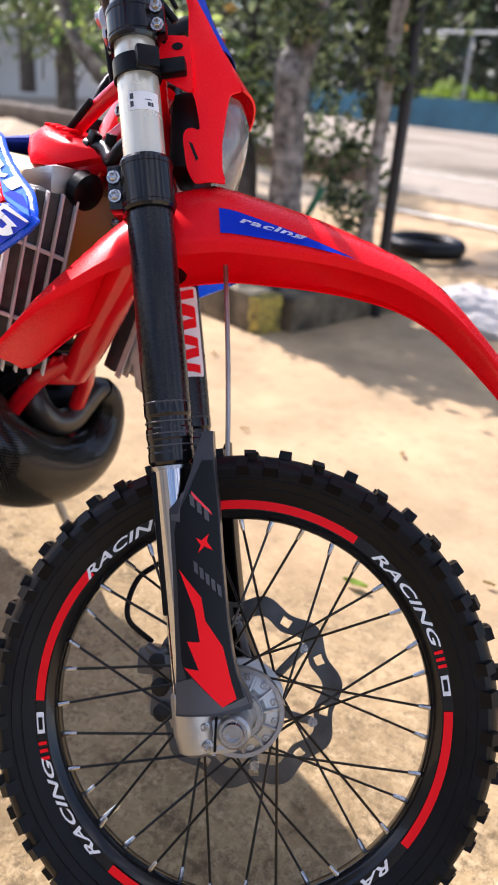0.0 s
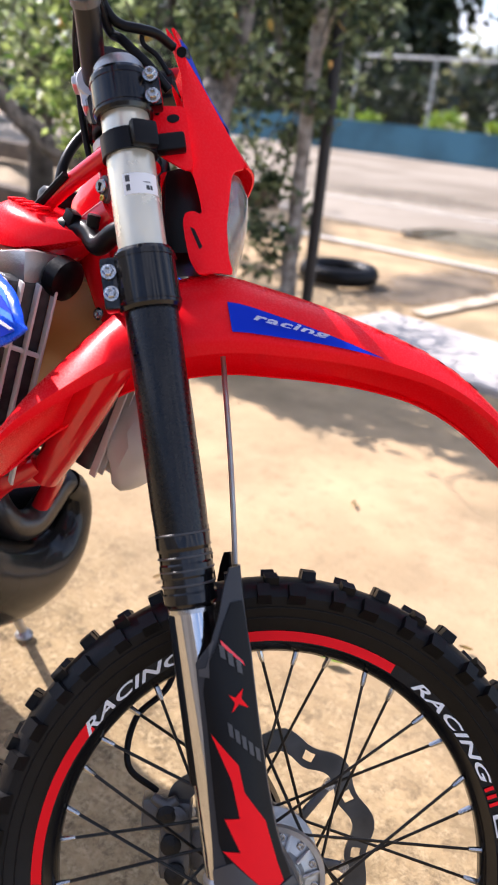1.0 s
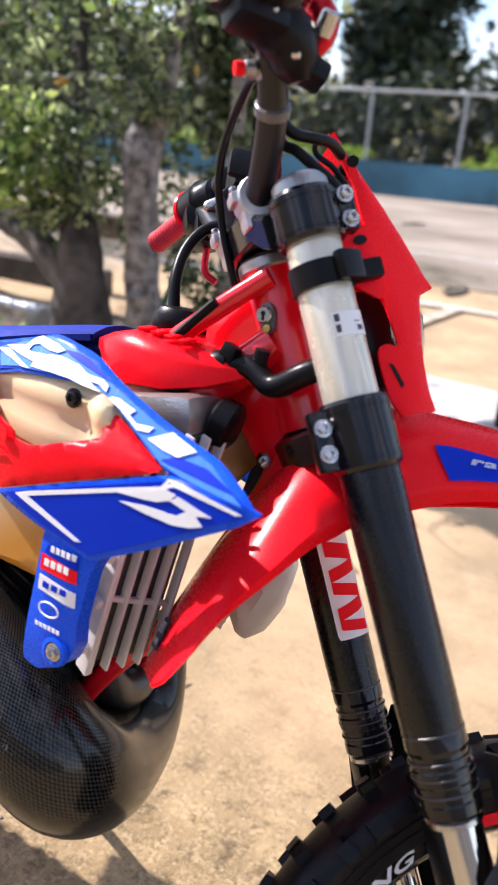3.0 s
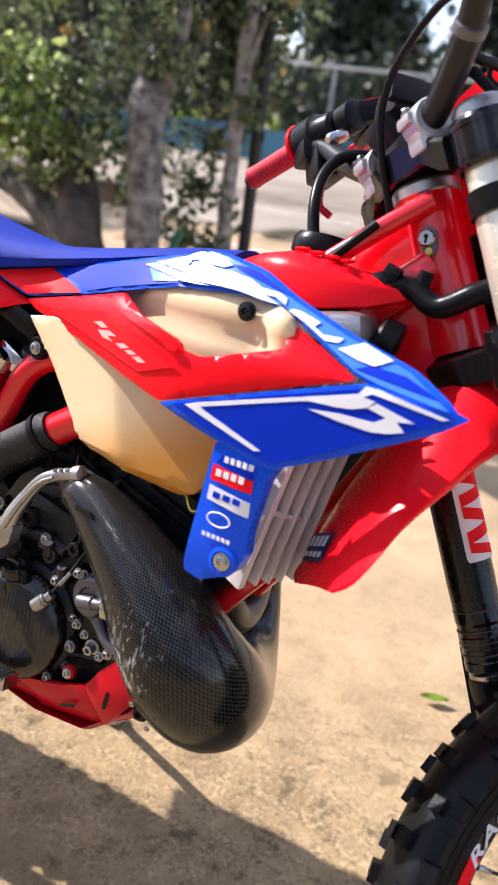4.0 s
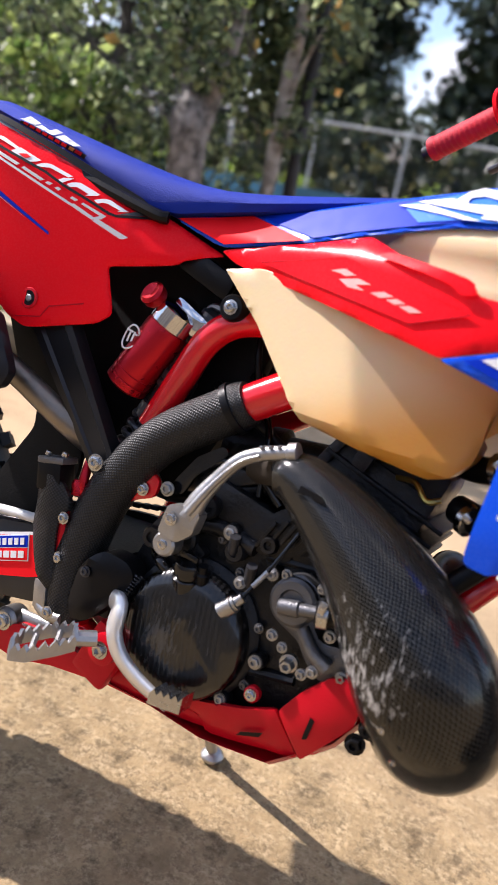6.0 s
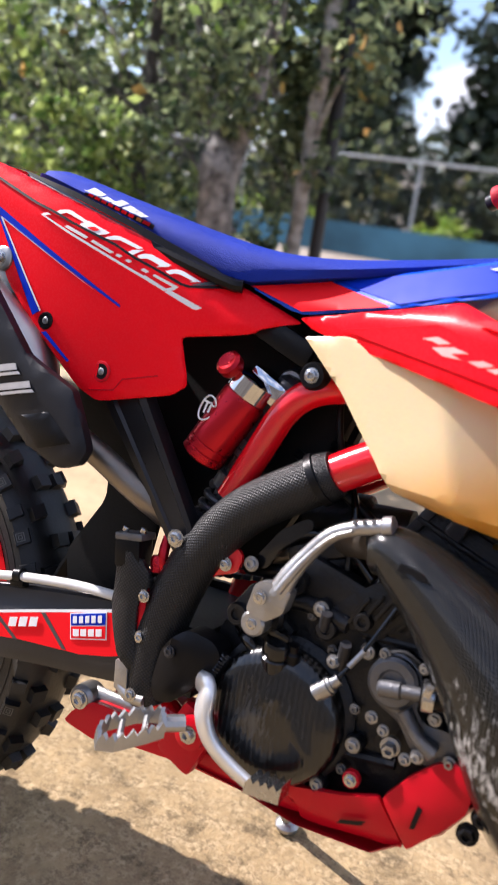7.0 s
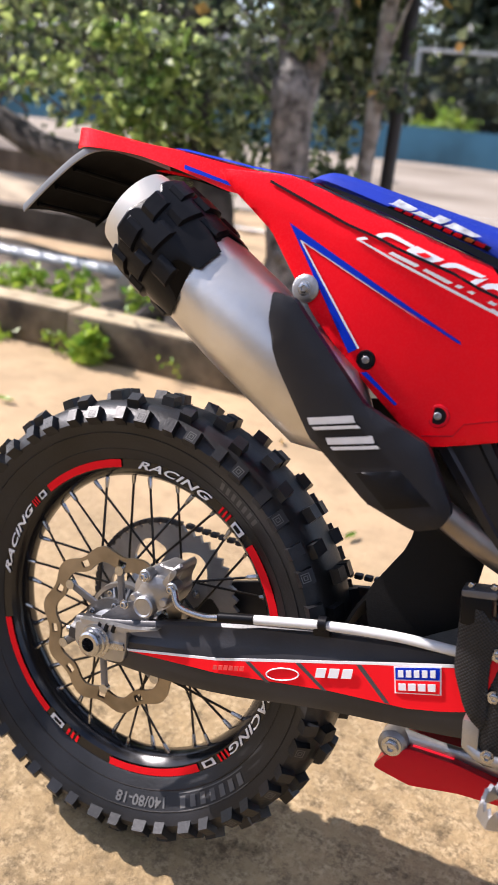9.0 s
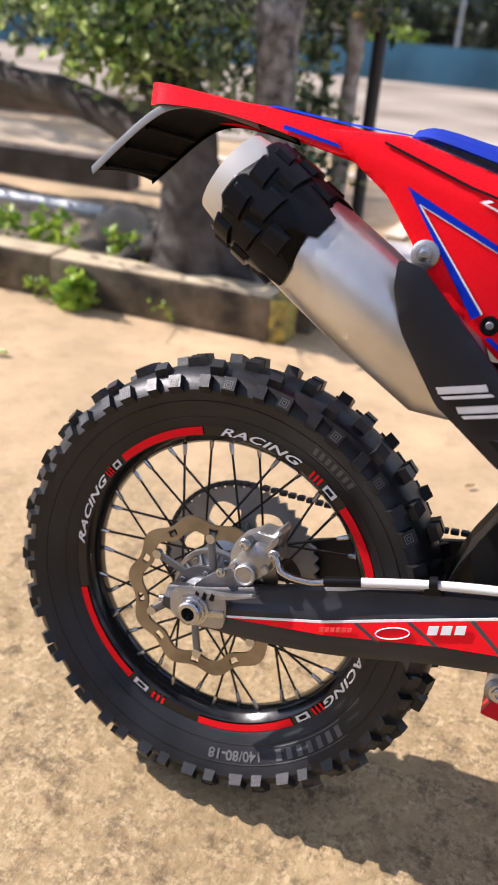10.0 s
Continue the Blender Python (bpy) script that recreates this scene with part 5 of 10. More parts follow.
for sgn, nm in ((-1, "near"), (1, "far")):
    bm = bmesh.new()
    lathe(bm, [(0.0268, 0.652), (0.0268, 0.905), (0.0255, 0.908)], (FX, sgn * FY, 0), (0, 0, 1), 40)
    leg = fpart("fork_leg", bm, GOLD, bike, "pale gold anodised upper fork tube")
    bm = bmesh.new()
    lathe(bm, [(0.0285, 0.40), (0.0292, 0.43), (0.0292, 0.655), (0.027, 0.66)], (FX, sgn * FY, 0), (0, 0, 1), 40)
    fpart("fork_sleeve", bm, FORK_BLACK, leg, "carbon wrapped fork sleeve")
    bm = bmesh.new()
    lathe(bm, [(0.0255, 0.322), (0.0285, 0.326), (0.0285, 0.336), (0.0278, 0.338), (0.0278, 0.352), (0.0288, 0.354), (0.0288, 0.366), (0.0275, 0.368), (0.0275, 0.380), (0.029, 0.384), (0.029, 0.394), (0.028, 0.402)], (FX, sgn * FY, 0), (0, 0, 1), 40)
    fpart("fork_seal_housing", bm, BLACK_GLOSS, leg, "ribbed black seal housing", 18)
    for s in (0.345, 0.360, 0.374, 0.398):
        bm = bmesh.new()
        lathe(bm, [(0.0285, s - 0.0012), (0.0293, s - 0.0006), (0.0293, s + 0.0006), (0.0285, s + 0.0012)], (FX, sgn * FY, 0), (0, 0, 1), 36, True)
        fpart("seal_ring", bm, GREY, leg)
    bm = bmesh.new()
    lathe(bm, [(0.0262, 0.316), (0.0262, 0.3205), (0.0245, 0.322)], (FX, sgn * FY, 0), (0, 0, 1), 40)
    fpart("fork_wiper", bm, STEEL, leg)
    bm = bmesh.new()
    lathe(bm, [(0.0238, 0.03), (0.0238, 0.33)], (FX, sgn * FY, 0), (0, 0, 1), 40)
    fpart("fork_slider", bm, CHROME, leg, "chromed lower fork tube")
    bm = bmesh.new()
    lathe(bm, [(0.021, 0.905), (0.0275, 0.906), (0.0275, 0.916), (0.023, 0.922), (0.012, 0.922), (0.010, 0.917)], (FX, sgn * FY, 0), (0, 0, 1), 30)
    fpart("fork_cap", bm, ALLOY, leg, "silver fork cap")
    # axle lug
    bm = bmesh.new()
    lathe(bm, [(0.022, 0.05), (0.027, 0.045), (0.027, 0.0), (0.022, -0.022), (0.012, -0.028)], (FX, sgn * FY, 0), (0, 0, 1), 24)
    lathe(bm, [(0.017, -0.022), (0.020, -0.019), (0.020, 0.019), (0.017, 0.022), (0.0125, 0.022), (0.0125, -0.022)], (0.058, sgn * FY, 0), (0, 1, 0), 28, True)
    box(bm, (0.034, sgn * FY, 0.0), (0.038, 0.030, 0.032), (0, 0, 0), 0.005)
    box(bm, (0.034, sgn * FY, -0.020), (0.050, 0.024, 0.012), (0, 0, 0), 0.004)
    lug = fpart("axle_lug", bm, ALLOY, leg, "cast alloy axle lug")
    for dx, ds in ((0.024, 0.010), (0.026, -0.012)):
        fpart("bolt", bolt_bm(0.0052, 0.006, (dx, sgn * (FY + 0.019), ds), (0, sgn, 0)), STEEL, lug)
    bm = bmesh.new()
    box(bm, (0.036, sgn * (FY + 0.0135), -0.002), (0.0030, 0.006, 0.040), (0, 8, 0), 0.0008)
    fpart("pinch_slot", bm, MATT_BLACK, lug, "dark pinch slot")
    bm = bmesh.new()
    lathe(bm, [(0.0075, 0.0), (0.0125, 0.0), (0.0135, 0.004), (0.0120, 0.007), (0.0085, 0.007), (0.0080, 0.001)], (0.058, sgn * (FY + 0.021), 0), (0, sgn, 0), 24)
    fpart("axle_end", bm, STEEL, lug, "hollow bright axle end")
    bm = bolt_bm(0.0045, 0.006, (0.03, sgn * (FY + 0.001), -0.024), (0, 0, -1))
    fpart("bolt", bm, STEEL, leg)
    # guard: a scoop wrapped round the outer front of the slider
    bm = bmesh.new()
    rows = []
    for s, x0, x1 in ((0.357, 0.056, 0.067), (0.340, 0.048, 0.066), (0.31, 0.038, 0.065), (0.285, 0.026, 0.065), (0.268, 0.008, 0.066), (0.24, 0.007, 0.065), (0.20, 0.006, 0.064), (0.13, 0.002, 0.064), (0.09, 0.000, 0.066), (0.066, -0.002, 0.069), (0.044, -0.004, 0.078), (0.028, -0.006, 0.082)):
        row = [(x0 + (x1 - x0) * i / 12, sgn * guard_out(x0 + (x1 - x0) * i / 12, s), s - 0.004 * (i / 12) * (1 if s < 0.05 else 0)) for i in range(13)]
        row += [(x1 + 0.001, sgn * (guard_out(x1, s) - 0.016), s), (x1 - 0.004, sgn * (guard_out(x1, s) - 0.034), s)]
        rows.append(row)
    bm.free()
    bm = bmesh.new()
    box(bm, (-0.010, sgn * (FY - 0.004), 0.228), (0.010, 0.036, 0.175), (0, 0, 0), 0.004)
    fpart("inner_guard", bm, BLACK, leg, "black inner guard strip")
    bm = bmesh.new()
    strip(bm, rows, 0.003)
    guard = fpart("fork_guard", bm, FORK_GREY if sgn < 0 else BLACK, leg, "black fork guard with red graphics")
    if sgn < 0:
        gf = lambda x, s: -guard_out(x, s)
        bm = bmesh.new()
        strip(bm, [[(x0 + (x1 - x0) * i / 10, gf(x0 + (x1 - x0) * i / 10, s) - 0.0014, s) for i in range(11)] for s, x0, x1 in ((0.322, 0.052, 0.064), (0.300, 0.040, 0.0645), (0.280, 0.030, 0.0645), (0.262, 0.018, 0.0645), (0.240, 0.012, 0.064), (0.20, 0.011, 0.063), (0.13, 0.008, 0.063), (0.09, 0.007, 0.065), (0.068, 0.012, 0.068), (0.052, 0.030, 0.072), (0.040, 0.050, 0.074))], 0.0008)
        fpart("guard_field", bm, BLACK, guard, "glossy black graphics field")
        for out, m0, nm, lb in (([(0.014, 0.197), (0.037, 0.162), (0.039, 0.135), (0.056, 0.102), (0.062, 0.060), (0.066, 0.040), (0.050, 0.034), (0.010, 0.083), (0.027, 0.079), (0.016, 0.113), (0.031, 0.111), (0.028, 0.149)], RED_DECAL, "guard_flash", "red lightning flash"),
                            ([(-0.003, 0.066), (0.018, 0.071), (0.050, 0.034), (0.076, 0.040), (0.079, 0.031), (0.04, 0.029), (-0.004, 0.031)], GREY, "guard_foot", "dark grey foot"),
                            ([(0.024, 0.285), (0.030, 0.288), (0.018, 0.262), (0.010, 0.262), (0.010, 0.255), (0.020, 0.252)], GREY, "guard_edge", "grey edge"),
                            ([(0.037, 0.232), (0.043, 0.228), (0.052, 0.235), (0.049, 0.226), (0.055, 0.215), (0.046, 0.221), (0.038, 0.214), (0.042, 0.223)], RED_DECAL, "guard_mark", "small red mark"),
                            ([(0.036, 0.288), (0.056, 0.262), (0.058, 0.256), (0.037, 0.281)], RED_PAINT, "guard_line", "thin dark red line")):
            bm = shell(out, over2(gf, 0.0026), 0.0008, 0.012, 0, False)
            fpart(nm, bm, m0, guard, lb)
        for k, (x0, s0, w) in enumerate([(0.032 + k * 0.006, 0.206 - k * 0.0075, 0.0042) for k in range(5)] + [(0.034 + k * 0.0075, 0.284 - k * 0.009, 0.005) for k in range(3)]):
            bm = bmesh.new()
            bm.faces.new([bm.verts.new((x, gf(x, s) - 0.0030, s)) for x, s in ((x0, s0), (x0 + w, s0 - 0.004), (x0 + w, s0 - 0.017), (x0, s0 - 0.013))])
            fpart("guard_bar", bm, GREY, guard)
    else:
        bm = bmesh.new()
        rows = []
        for s in (0.592, 0.588, 0.545, 0.50, 0.462, 0.457):
            trim = 4 if s > 0.59 or s < 0.46 else 0
            rows.append([(FX + 0.0300 * math.cos(radians(a)), sgn * FY + 0.0300 * math.sin(radians(a)), s) for a in (-118 + trim, -100, -82, -64, -46, -28 - trim)])
        strip(bm, rows, 0.0008)
        st = fpart("sleeve_sticker", bm, WHITE, leg, "white sticker with red marks on the far fork sleeve")
        for k, (s0, s1, skew) in enumerate(((0.585, 0.572, 10), (0.566, 0.548, -16), (0.541, 0.527, 12), (0.519, 0.505, -14), (0.497, 0.483, 14), (0.477, 0.465, -10))):
            rows = [[(FX + 0.0312 * math.cos(radians(a)), sgn * FY + 0.0312 * math.sin(radians(a)), s + 0.0004 * skew * (a + 74) / 40) for a in (-106, -90, -74, -58, -42)] for s in (s0, s1)]
            bm = bmesh.new()
            strip(bm, rows, 0.0006)
            fpart("sticker_mark", bm, RED_DECAL, st)

bm = bmesh.new()
lathe(bm, [(0.011, -0.128), (0.0165, -0.128), (0.0165, -0.120), (0.014, -0.118), (0.014, 0.13), (0.010, 0.134)], (0.058, 0, 0), (0, 1, 0), 24)
fpart("front_axle", bm, STEEL, bike, "bright steel front axle")

for name, s0, s1, out in (("lower_clamp", 0.640, 0.706, 0.034), ("upper_clamp", 0.858, 0.906, 0.0335)):
    bm = bmesh.new()
    for sgn in (-1, 1):
        lathe(bm, [(out - 0.002, s0), (out, s0 + 0.004), (out, s1 - 0.004), (out - 0.002, s1), (0.0272, s1), (0.0272, s0)], (FX, sgn * FY, 0), (0, 0, 1), 36, True)
        if name == "lower_clamp":
            box(bm, (-0.024, sgn * 0.108, (s0 + s1) / 2), (0.026, 0.020, s1 - s0 - 0.008), (0, 0, 0), 0.004)
        else:
            box(bm, (0.042, sgn * 0.113, (s0 + s1) / 2), (0.026, 0.022, s1 - s0 - 0.006), (0, 0, 0), 0.004)
    mid = (s0 + s1) / 2
    rows = []
    rise = 0.022 if name == "upper_clamp" else 0.0
    loft(bm, [[(x * k - 0.006, y, mid + z + rise * q) for x, z in ((-0.028, -0.016), (-0.024, -0.018), (0.028, -0.018), (0.03, 0.012), (0.026, 0.016), (-0.026, 0.016), (-0.03, 0.012))] for y, k, q in ((-0.090, 0.75, 0.0), (-0.076, 0.85, 0.25), (-0.055, 1.0, 0.95), (0, 1.25, 1.0), (0.055, 1.0, 0.95), (0.076, 0.85, 0.25), (0.090, 0.75, 0.0))])
    cl = fpart(name, bm, BLACK_GLOSS, bike, "black triple clamp with bright pinch bolts", 18)
    for sgn in (-1, 1):
        for s in (s0 + 0.009, s1 - 0.009):
            bm = bmesh.new()
            lathe(bm, [(out - 0.001, s - 0.0022), (out + 0.0009, s - 0.0012), (out + 0.0009, s + 0.0012), (out - 0.001, s + 0.0022)], (FX, sgn * FY, 0), (0, 0, 1), 36, True)
            fpart("clamp_rim", bm, BLACK_GLOSS, cl)
    for sgn in (-1, 1):
        for ds in (0.012, -0.012):
            at = (-0.028, sgn * 0.119, mid + ds) if name == "lower_clamp" else (0.045, sgn * 0.125, mid + ds)
            fpart("bolt", bolt_bm(0.0062, 0.009, at, (0, sgn, 0)), STEEL, cl, "bright pinch bolt")
# strap and label on the near upper tube
bm = bmesh.new()
lathe(bm, [(0.0270, 0.812), (0.0305, 0.812), (0.0305, 0.836), (0.0270, 0.836)], (FX, -FY, 0), (0, 0, 1), 36, True)
box(bm, (0.052, -FY + 0.004, 0.826), (0.044, 0.018, 0.02), (0, 0, 0), 0.004)
box(bm, (0.03, -FY - 0.028, 0.826), (0.03, 0.012, 0.028), (0, 0, 30), 0.004)
fpart("fork_strap", bm, BLACK, bike, "black rubber strap round the fork tube")
bm = bmesh.new()
strip(bm, [[(FX + 0.0273 * math.cos(radians(a)), -FY + 0.0273 * math.sin(radians(a)), s) for a in range(-112, -18, 8)] for s in (0.785, 0.762)], 0.0004)
lb = fpart("fork_label", bm, WHITE, bike, "small white paper label")
bm = bmesh.new()
for k, (a0, a1, s0, s1) in enumerate(((-106, -96, 0.783, 0.776), (-106, -97, 0.773, 0.766), (-66, -48, 0.775, 0.774), (-60, -52, 0.771, 0.766), (-50, -44, 0.771, 0.766))):
    strip(bm, [[(FX + 0.0277 * math.cos(radians(a)), -FY + 0.0277 * math.sin(radians(a)), s) for a in (a0, (a0 + a1) / 2, a1)] for s in (s0, s1)], 0.0003)
fpart("label_print", bm, GREY, lb)

# ---- front mudguard ----
SECTION = ((0.0, 0.0, 1.0), (0.35, 0.0, 0.75), (0.60, 0.0, 0.0), (0.82, 0.32, 0.0), (1.0, 0.78, 0.0), (0.97, 0.89, 0.0), (0.90, 1.0, 0.0))


def guard_row(x, s, half, drop, crown):
    """Across the mudguard: crown, flank down to a crease, then an edge tucked in."""
    right = [(x, -half * u, s - drop * d + crown * c) for u, d, c in SECTION]
    return right[::-1] + [(a, -b, c) for a, b, c in right[1:]]


spine = [(-0.224, 0.493, 0.055, 0.002, 0.001), (-0.214, 0.504, 0.078, 0.008, 0.003), (-0.193, 0.527, 0.087, 0.018, 0.005), (-0.15, 0.570, 0.092, 0.032, 0.008), (-0.10, 0.608, 0.092, 0.048, 0.010), (-0.04, 0.651, 0.086, 0.068, 0.012), (0.02, 0.678, 0.084, 0.088, 0.014),
         (0.09, 0.679, 0.086, 0.090, 0.018), (0.15, 0.654, 0.086, 0.077, 0.020), (0.21, 0.626, 0.083, 0.064, 0.018), (0.27, 0.593, 0.078, 0.051, 0.016), (0.33, 0.555, 0.071, 0.042, 0.014), (0.38, 0.508, 0.063, 0.038, 0.012), (0.43, 0.436, 0.053, 0.035, 0.010), (0.475, 0.356, 0.041, 0.030, 0.006)]
line = smooth_path(spine, 4)
bm = bmesh.new()
strip(bm, [guard_row(*p) for p in line], 0.0028)
fender = fpart("front_mudguard", bm, RED, bike, "long red plastic front mudguard", 50)


def on_fender(x, u, off=0.0016):
    """A point on the mudguard's near flank; u counts along SECTION."""
    k = min(range(len(line)), key=lambda i: abs(line[i][0] - x))
    a = line[max(0, k - 1)] if line[k][0] > x else line[k]
    b = line[min(len(line) - 1, k + 1)] if line[k][0] <= x else line[k]
    t = 0 if b[0] == a[0] else (x - a[0]) / (b[0] - a[0])
    p = a + (b - a) * t
    w = np.interp(u, range(len(SECTION)), [q[0] for q in SECTION])
    d = np.interp(u, range(len(SECTION)), [q[1] for q in SECTION])
    c = np.interp(u, range(len(SECTION)), [q[2] for q in SECTION])
    return Vector((x, -p[2] * w - off, p[1] - p[3] * d + p[4] * c + off * 0.5))


bm = bmesh.new()
cols = []
for i in range(15):
    x = 0.096 + 0.165 * i / 14
    u0, u1 = 3.05 + 0.90 * (i / 14) ** 1.7, 3.97
    cols.append([bm.verts.new(on_fender(x, u0 + (u1 - u0) * j / 4, 0.0024)) for j in range(5)])
for a, b in zip(cols, cols[1:]):
    for j in range(4):
        bm.faces.new((a[j], a[j + 1], b[j + 1], b[j]))
fpart("fender_decal", bm, BLUE_DECAL, fender, "blue wedge decal")
bm = lettering("racing", 0.0228, 0.35, 0.0005, 1.1, 0.03)
for v in bm.verts:
    x = 0.160 + v.co.x * 1.30
    v.co = on_fender(x, 3.60 + 0.15 * (v.co.x / 0.05) - (v.co.z if v.co.z > -0.003 else -0.003 + (v.co.z + 0.003) * 0.5) * 19, 0.0075)
fpart("fender_lettering", bm, WHITE, fender, "white lettering")
for k in range(7):
    x = 0.27 + k * 0.017
    for u0, u1 in ((0.7, 0.85), (1.55, 1.7)) if k % 2 else ((0.7, 1.5),):
        bm = bmesh.new()
        bm.faces.new([bm.verts.new(on_fender(xx, u, 0.002)) for xx, u in ((x, u0), (x + 0.010, u0 + 0.05), (x + 0.010, u1 + 0.05), (x, u1))])
        fpart("fender_print", bm, RED_PALE, fender, "faint pale lettering bars")
def on_tail(x, y, off):
    """A point on the flat top of the mudguard's tail."""
    k = min(range(1, len(line)), key=lambda i: abs(line[i][0] - x))
    s = np.interp(x, [p[0] for p in line], [p[1] for p in line]) + np.interp(x, [p[0] for p in line], [p[4] for p in line]) * (0.9 - 0.4 * abs(y) / 0.05)
    return Vector((x - off * 0.75, y, s + off * 0.65))


bm = bmesh.new()
rows = [[bm.verts.new(on_tail(-0.209 + 0.011 * i, 0.056 - 0.058 * j / 4, 0.0022)) for j in range(5)] for i in range(3)]
for a, b in zip(rows, rows[1:]):
    for j in range(4):
        bm.faces.new((a[j], b[j], b[j + 1], a[j + 1]))
sk = fpart("fender_badge", bm, NAVY, fender, "dark blue badge with white marks")
bm = bmesh.new()
for k in range(4):
    y0 = 0.051 - 0.0125 * k
    for x0, x1 in ((-0.198, -0.190), (-0.206, -0.202)):
        bm.faces.new([bm.verts.new(on_tail(xx, yy, 0.0036)) for xx, yy in ((x0, y0), (x1, y0), (x1, y0 - 0.009), (x0, y0 - 0.009))])
fpart("badge_mark", bm, WHITE, sk)

# ---- seat, side panels, tail ----
def ease(t):
    t = clamp(t)
    return t * t * (3 - 2 * t)


def fy_shroud(x, z):
    return -(0.10 + 0.10 * ease((x - 0.56) / 0.36)) + 0.06 * clamp((z - 0.86) / 0.1)


def fy_side(x, z):
    return -(0.152 - 0.048 * ease((x - 0.25) / 0.37)) + 0.03 * clamp((z - (1.0 - 0.27 * x) + 0.03) / 0.07)


def over(f, d):
    return lambda x, z: f(x, z) - d


def decal(outline, f, material, parent, name="decal", label="", lift=0.0016, soft=False):
    bm = shell(outline, over(f, lift), 0.0008, 0.009, 0, soft)
    return part(name, bm, material, parent, label)


def seat_ring(x, zb, zt, w):
    pts = [(-w * 0.96, zb), (-w, zb + (zt - zb) * 0.35), (-w * 0.97, zt - 0.012), (-w * 0.86, zt - 0.002), (-w * 0.5, zt + 0.006), (0, zt + 0.009), (w * 0.5, zt + 0.006), (w * 0.86, zt - 0.002), (w * 0.97, zt - 0.012), (w, zb + (zt - zb) * 0.35), (w * 0.96, zb)]
    return [(x, y, z) for y, z in pts]


spine = [(0.16, 0.957, 0.964, 0.062), (0.19, 0.952, 0.967, 0.085), (0.27, 0.931, 0.952, 0.098), (0.35, 0.909, 0.937, 0.106), (0.43, 0.889, 0.922, 0.110), (0.506, 0.871, 0.911, 0.110), (0.56, 0.880, 0.910, 0.108), (0.62, 0.893, 0.916, 0.104), (0.70, 0.912, 0.930, 0.096), (0.78, 0.934, 0.946, 0.082), (0.835, 0.949, 0.955, 0.055)]
bm = loft(bmesh.new(), [seat_ring(*p) for p in smooth_path(spine, 4)])
seat = part("seat", bm, BLUE_SEAT, bike, "dark blue grained seat cover", 60)
bm = bmesh.new()
tube(bm, [(0.18, -0.100, 0.945), (0.35, -0.116, 0.899), (0.490, -0.113, 0.866), (0.515, -0.108, 0.864)], 0.0070, 8, 4)
tube(bm, [(0.18, 0.100, 0.945), (0.35, 0.116, 0.899), (0.490, 0.113, 0.866), (0.515, 0.108, 0.864)], 0.0070, 8, 4)
part("seat_base", bm, BLACK, seat, "black seat base edge")
def on_seat(x, u, off):
    """A point on the seat's near flank and shoulder; u counts along the ring."""
    zb, zt, w = (float(np.interp(x, [p[0] for p in spine], [p[i] for p in spine])) for i in (1, 2, 3))
    ring = seat_ring(x, zb, zt, w)
    return Vector((x, float(np.interp(u, range(11), [p[1] for p in ring])) - off, float(np.interp(u, range(11), [p[2] for p in ring])) + off * 0.6))


def sewn(x0, x1, u0, u1, lean, material, off=0.0016, cut=0.0):
    """A small slanted patch on the seat's flank; cut drops its upper fore corner."""
    bm = bmesh.new()
    us = [u0 + (u1 - u0) * j / 4 for j in range(5)]
    cols = [[bm.verts.new(on_seat(x + lean * j / 4, u - (cut * j / 4 if k else 0), off)) for j, u in enumerate(us)] for k, x in enumerate((x0, x1))]
    for j in range(4):
        bm.faces.new((cols[0][j], cols[1][j], cols[1][j + 1], cols[0][j + 1]))
    return part("seat_patch", bm, material, seat, "small sewn silvery and red patch")


sewn(0.268, 0.384, 0.55, 1.10, 0.004, BLACK, 0.0024)
for x0, x1, u0, u1, cut in ((0.268, 0.292, 1.35, 2.70, 0.3), (0.295, 0.313, 1.30, 2.25, 0.2), (0.316, 0.330, 1.30, 2.55, 0.1), (0.334, 0.366, 1.25, 2.30, 0.5)):
    sewn(x0, x1, u0, u1, 0.009, PATCH_SILVER, 0.0040, cut)
for i in range(7):
    sewn(0.276 + i * 0.0115, 0.2845 + i * 0.0115, 0.62, 1.03, 0.003, RED_DECAL, 0.0036)
sewn(0.358, 0.366, 0.62, 1.03, 0.003, GOLDBRASS, 0.0036)
sewn(0.368, 0.379, 0.62, 1.03, 0.003, RED_SKID, 0.0036)

SIDE = [(0.085, 0.948), (0.168, 0.952), (0.30, 0.918), (0.446, 0.880), (0.512, 0.864), (0.586, 0.840), (0.545, 0.824), (0.539, 0.816), (0.460, 0.796), (0.479, 0.745), (0.463, 0.730), (0.380, 0.703), (0.354, 0.712), (0.282, 0.766), (0.229, 0.810), (0.162, 0.891), (0.105, 0.930)]
side = part("side_panel", shell(SIDE, fy_side, 0.004, 0.009, 0.003, 0.004), RED, bike, "glossy red plastic side panel", 50)
bm = shell(SIDE, fy_side, 0.004)
bm.transform(Matrix.Diagonal((1, -0.68, 1, 1)))
bmesh.ops.reverse_faces(bm, faces=bm.faces[:])
part("side_panel", bm, RED, bike, "glossy red plastic side panel", 50)
decal([(0.183, 0.902), (0.276, 0.781), (0.284, 0.787), (0.196, 0.888), (0.385, 0.812), (0.384, 0.815)], fy_side, BLUE_DECAL, side, "side_decal", "thin blue chevron")
decal([(0.1985, 0.8855), (0.2845, 0.787), (0.286, 0.7885), (0.2015, 0.8845), (0.350, 0.8245), (0.200, 0.8875)], fy_side, WHITE, side, "side_decal", "thin white chevron", 0.0012)
decal([(0.293, 0.764), (0.299, 0.766), (0.337, 0.740), (0.335, 0.738)], fy_side, BLUE_DECAL, side, "side_decal")
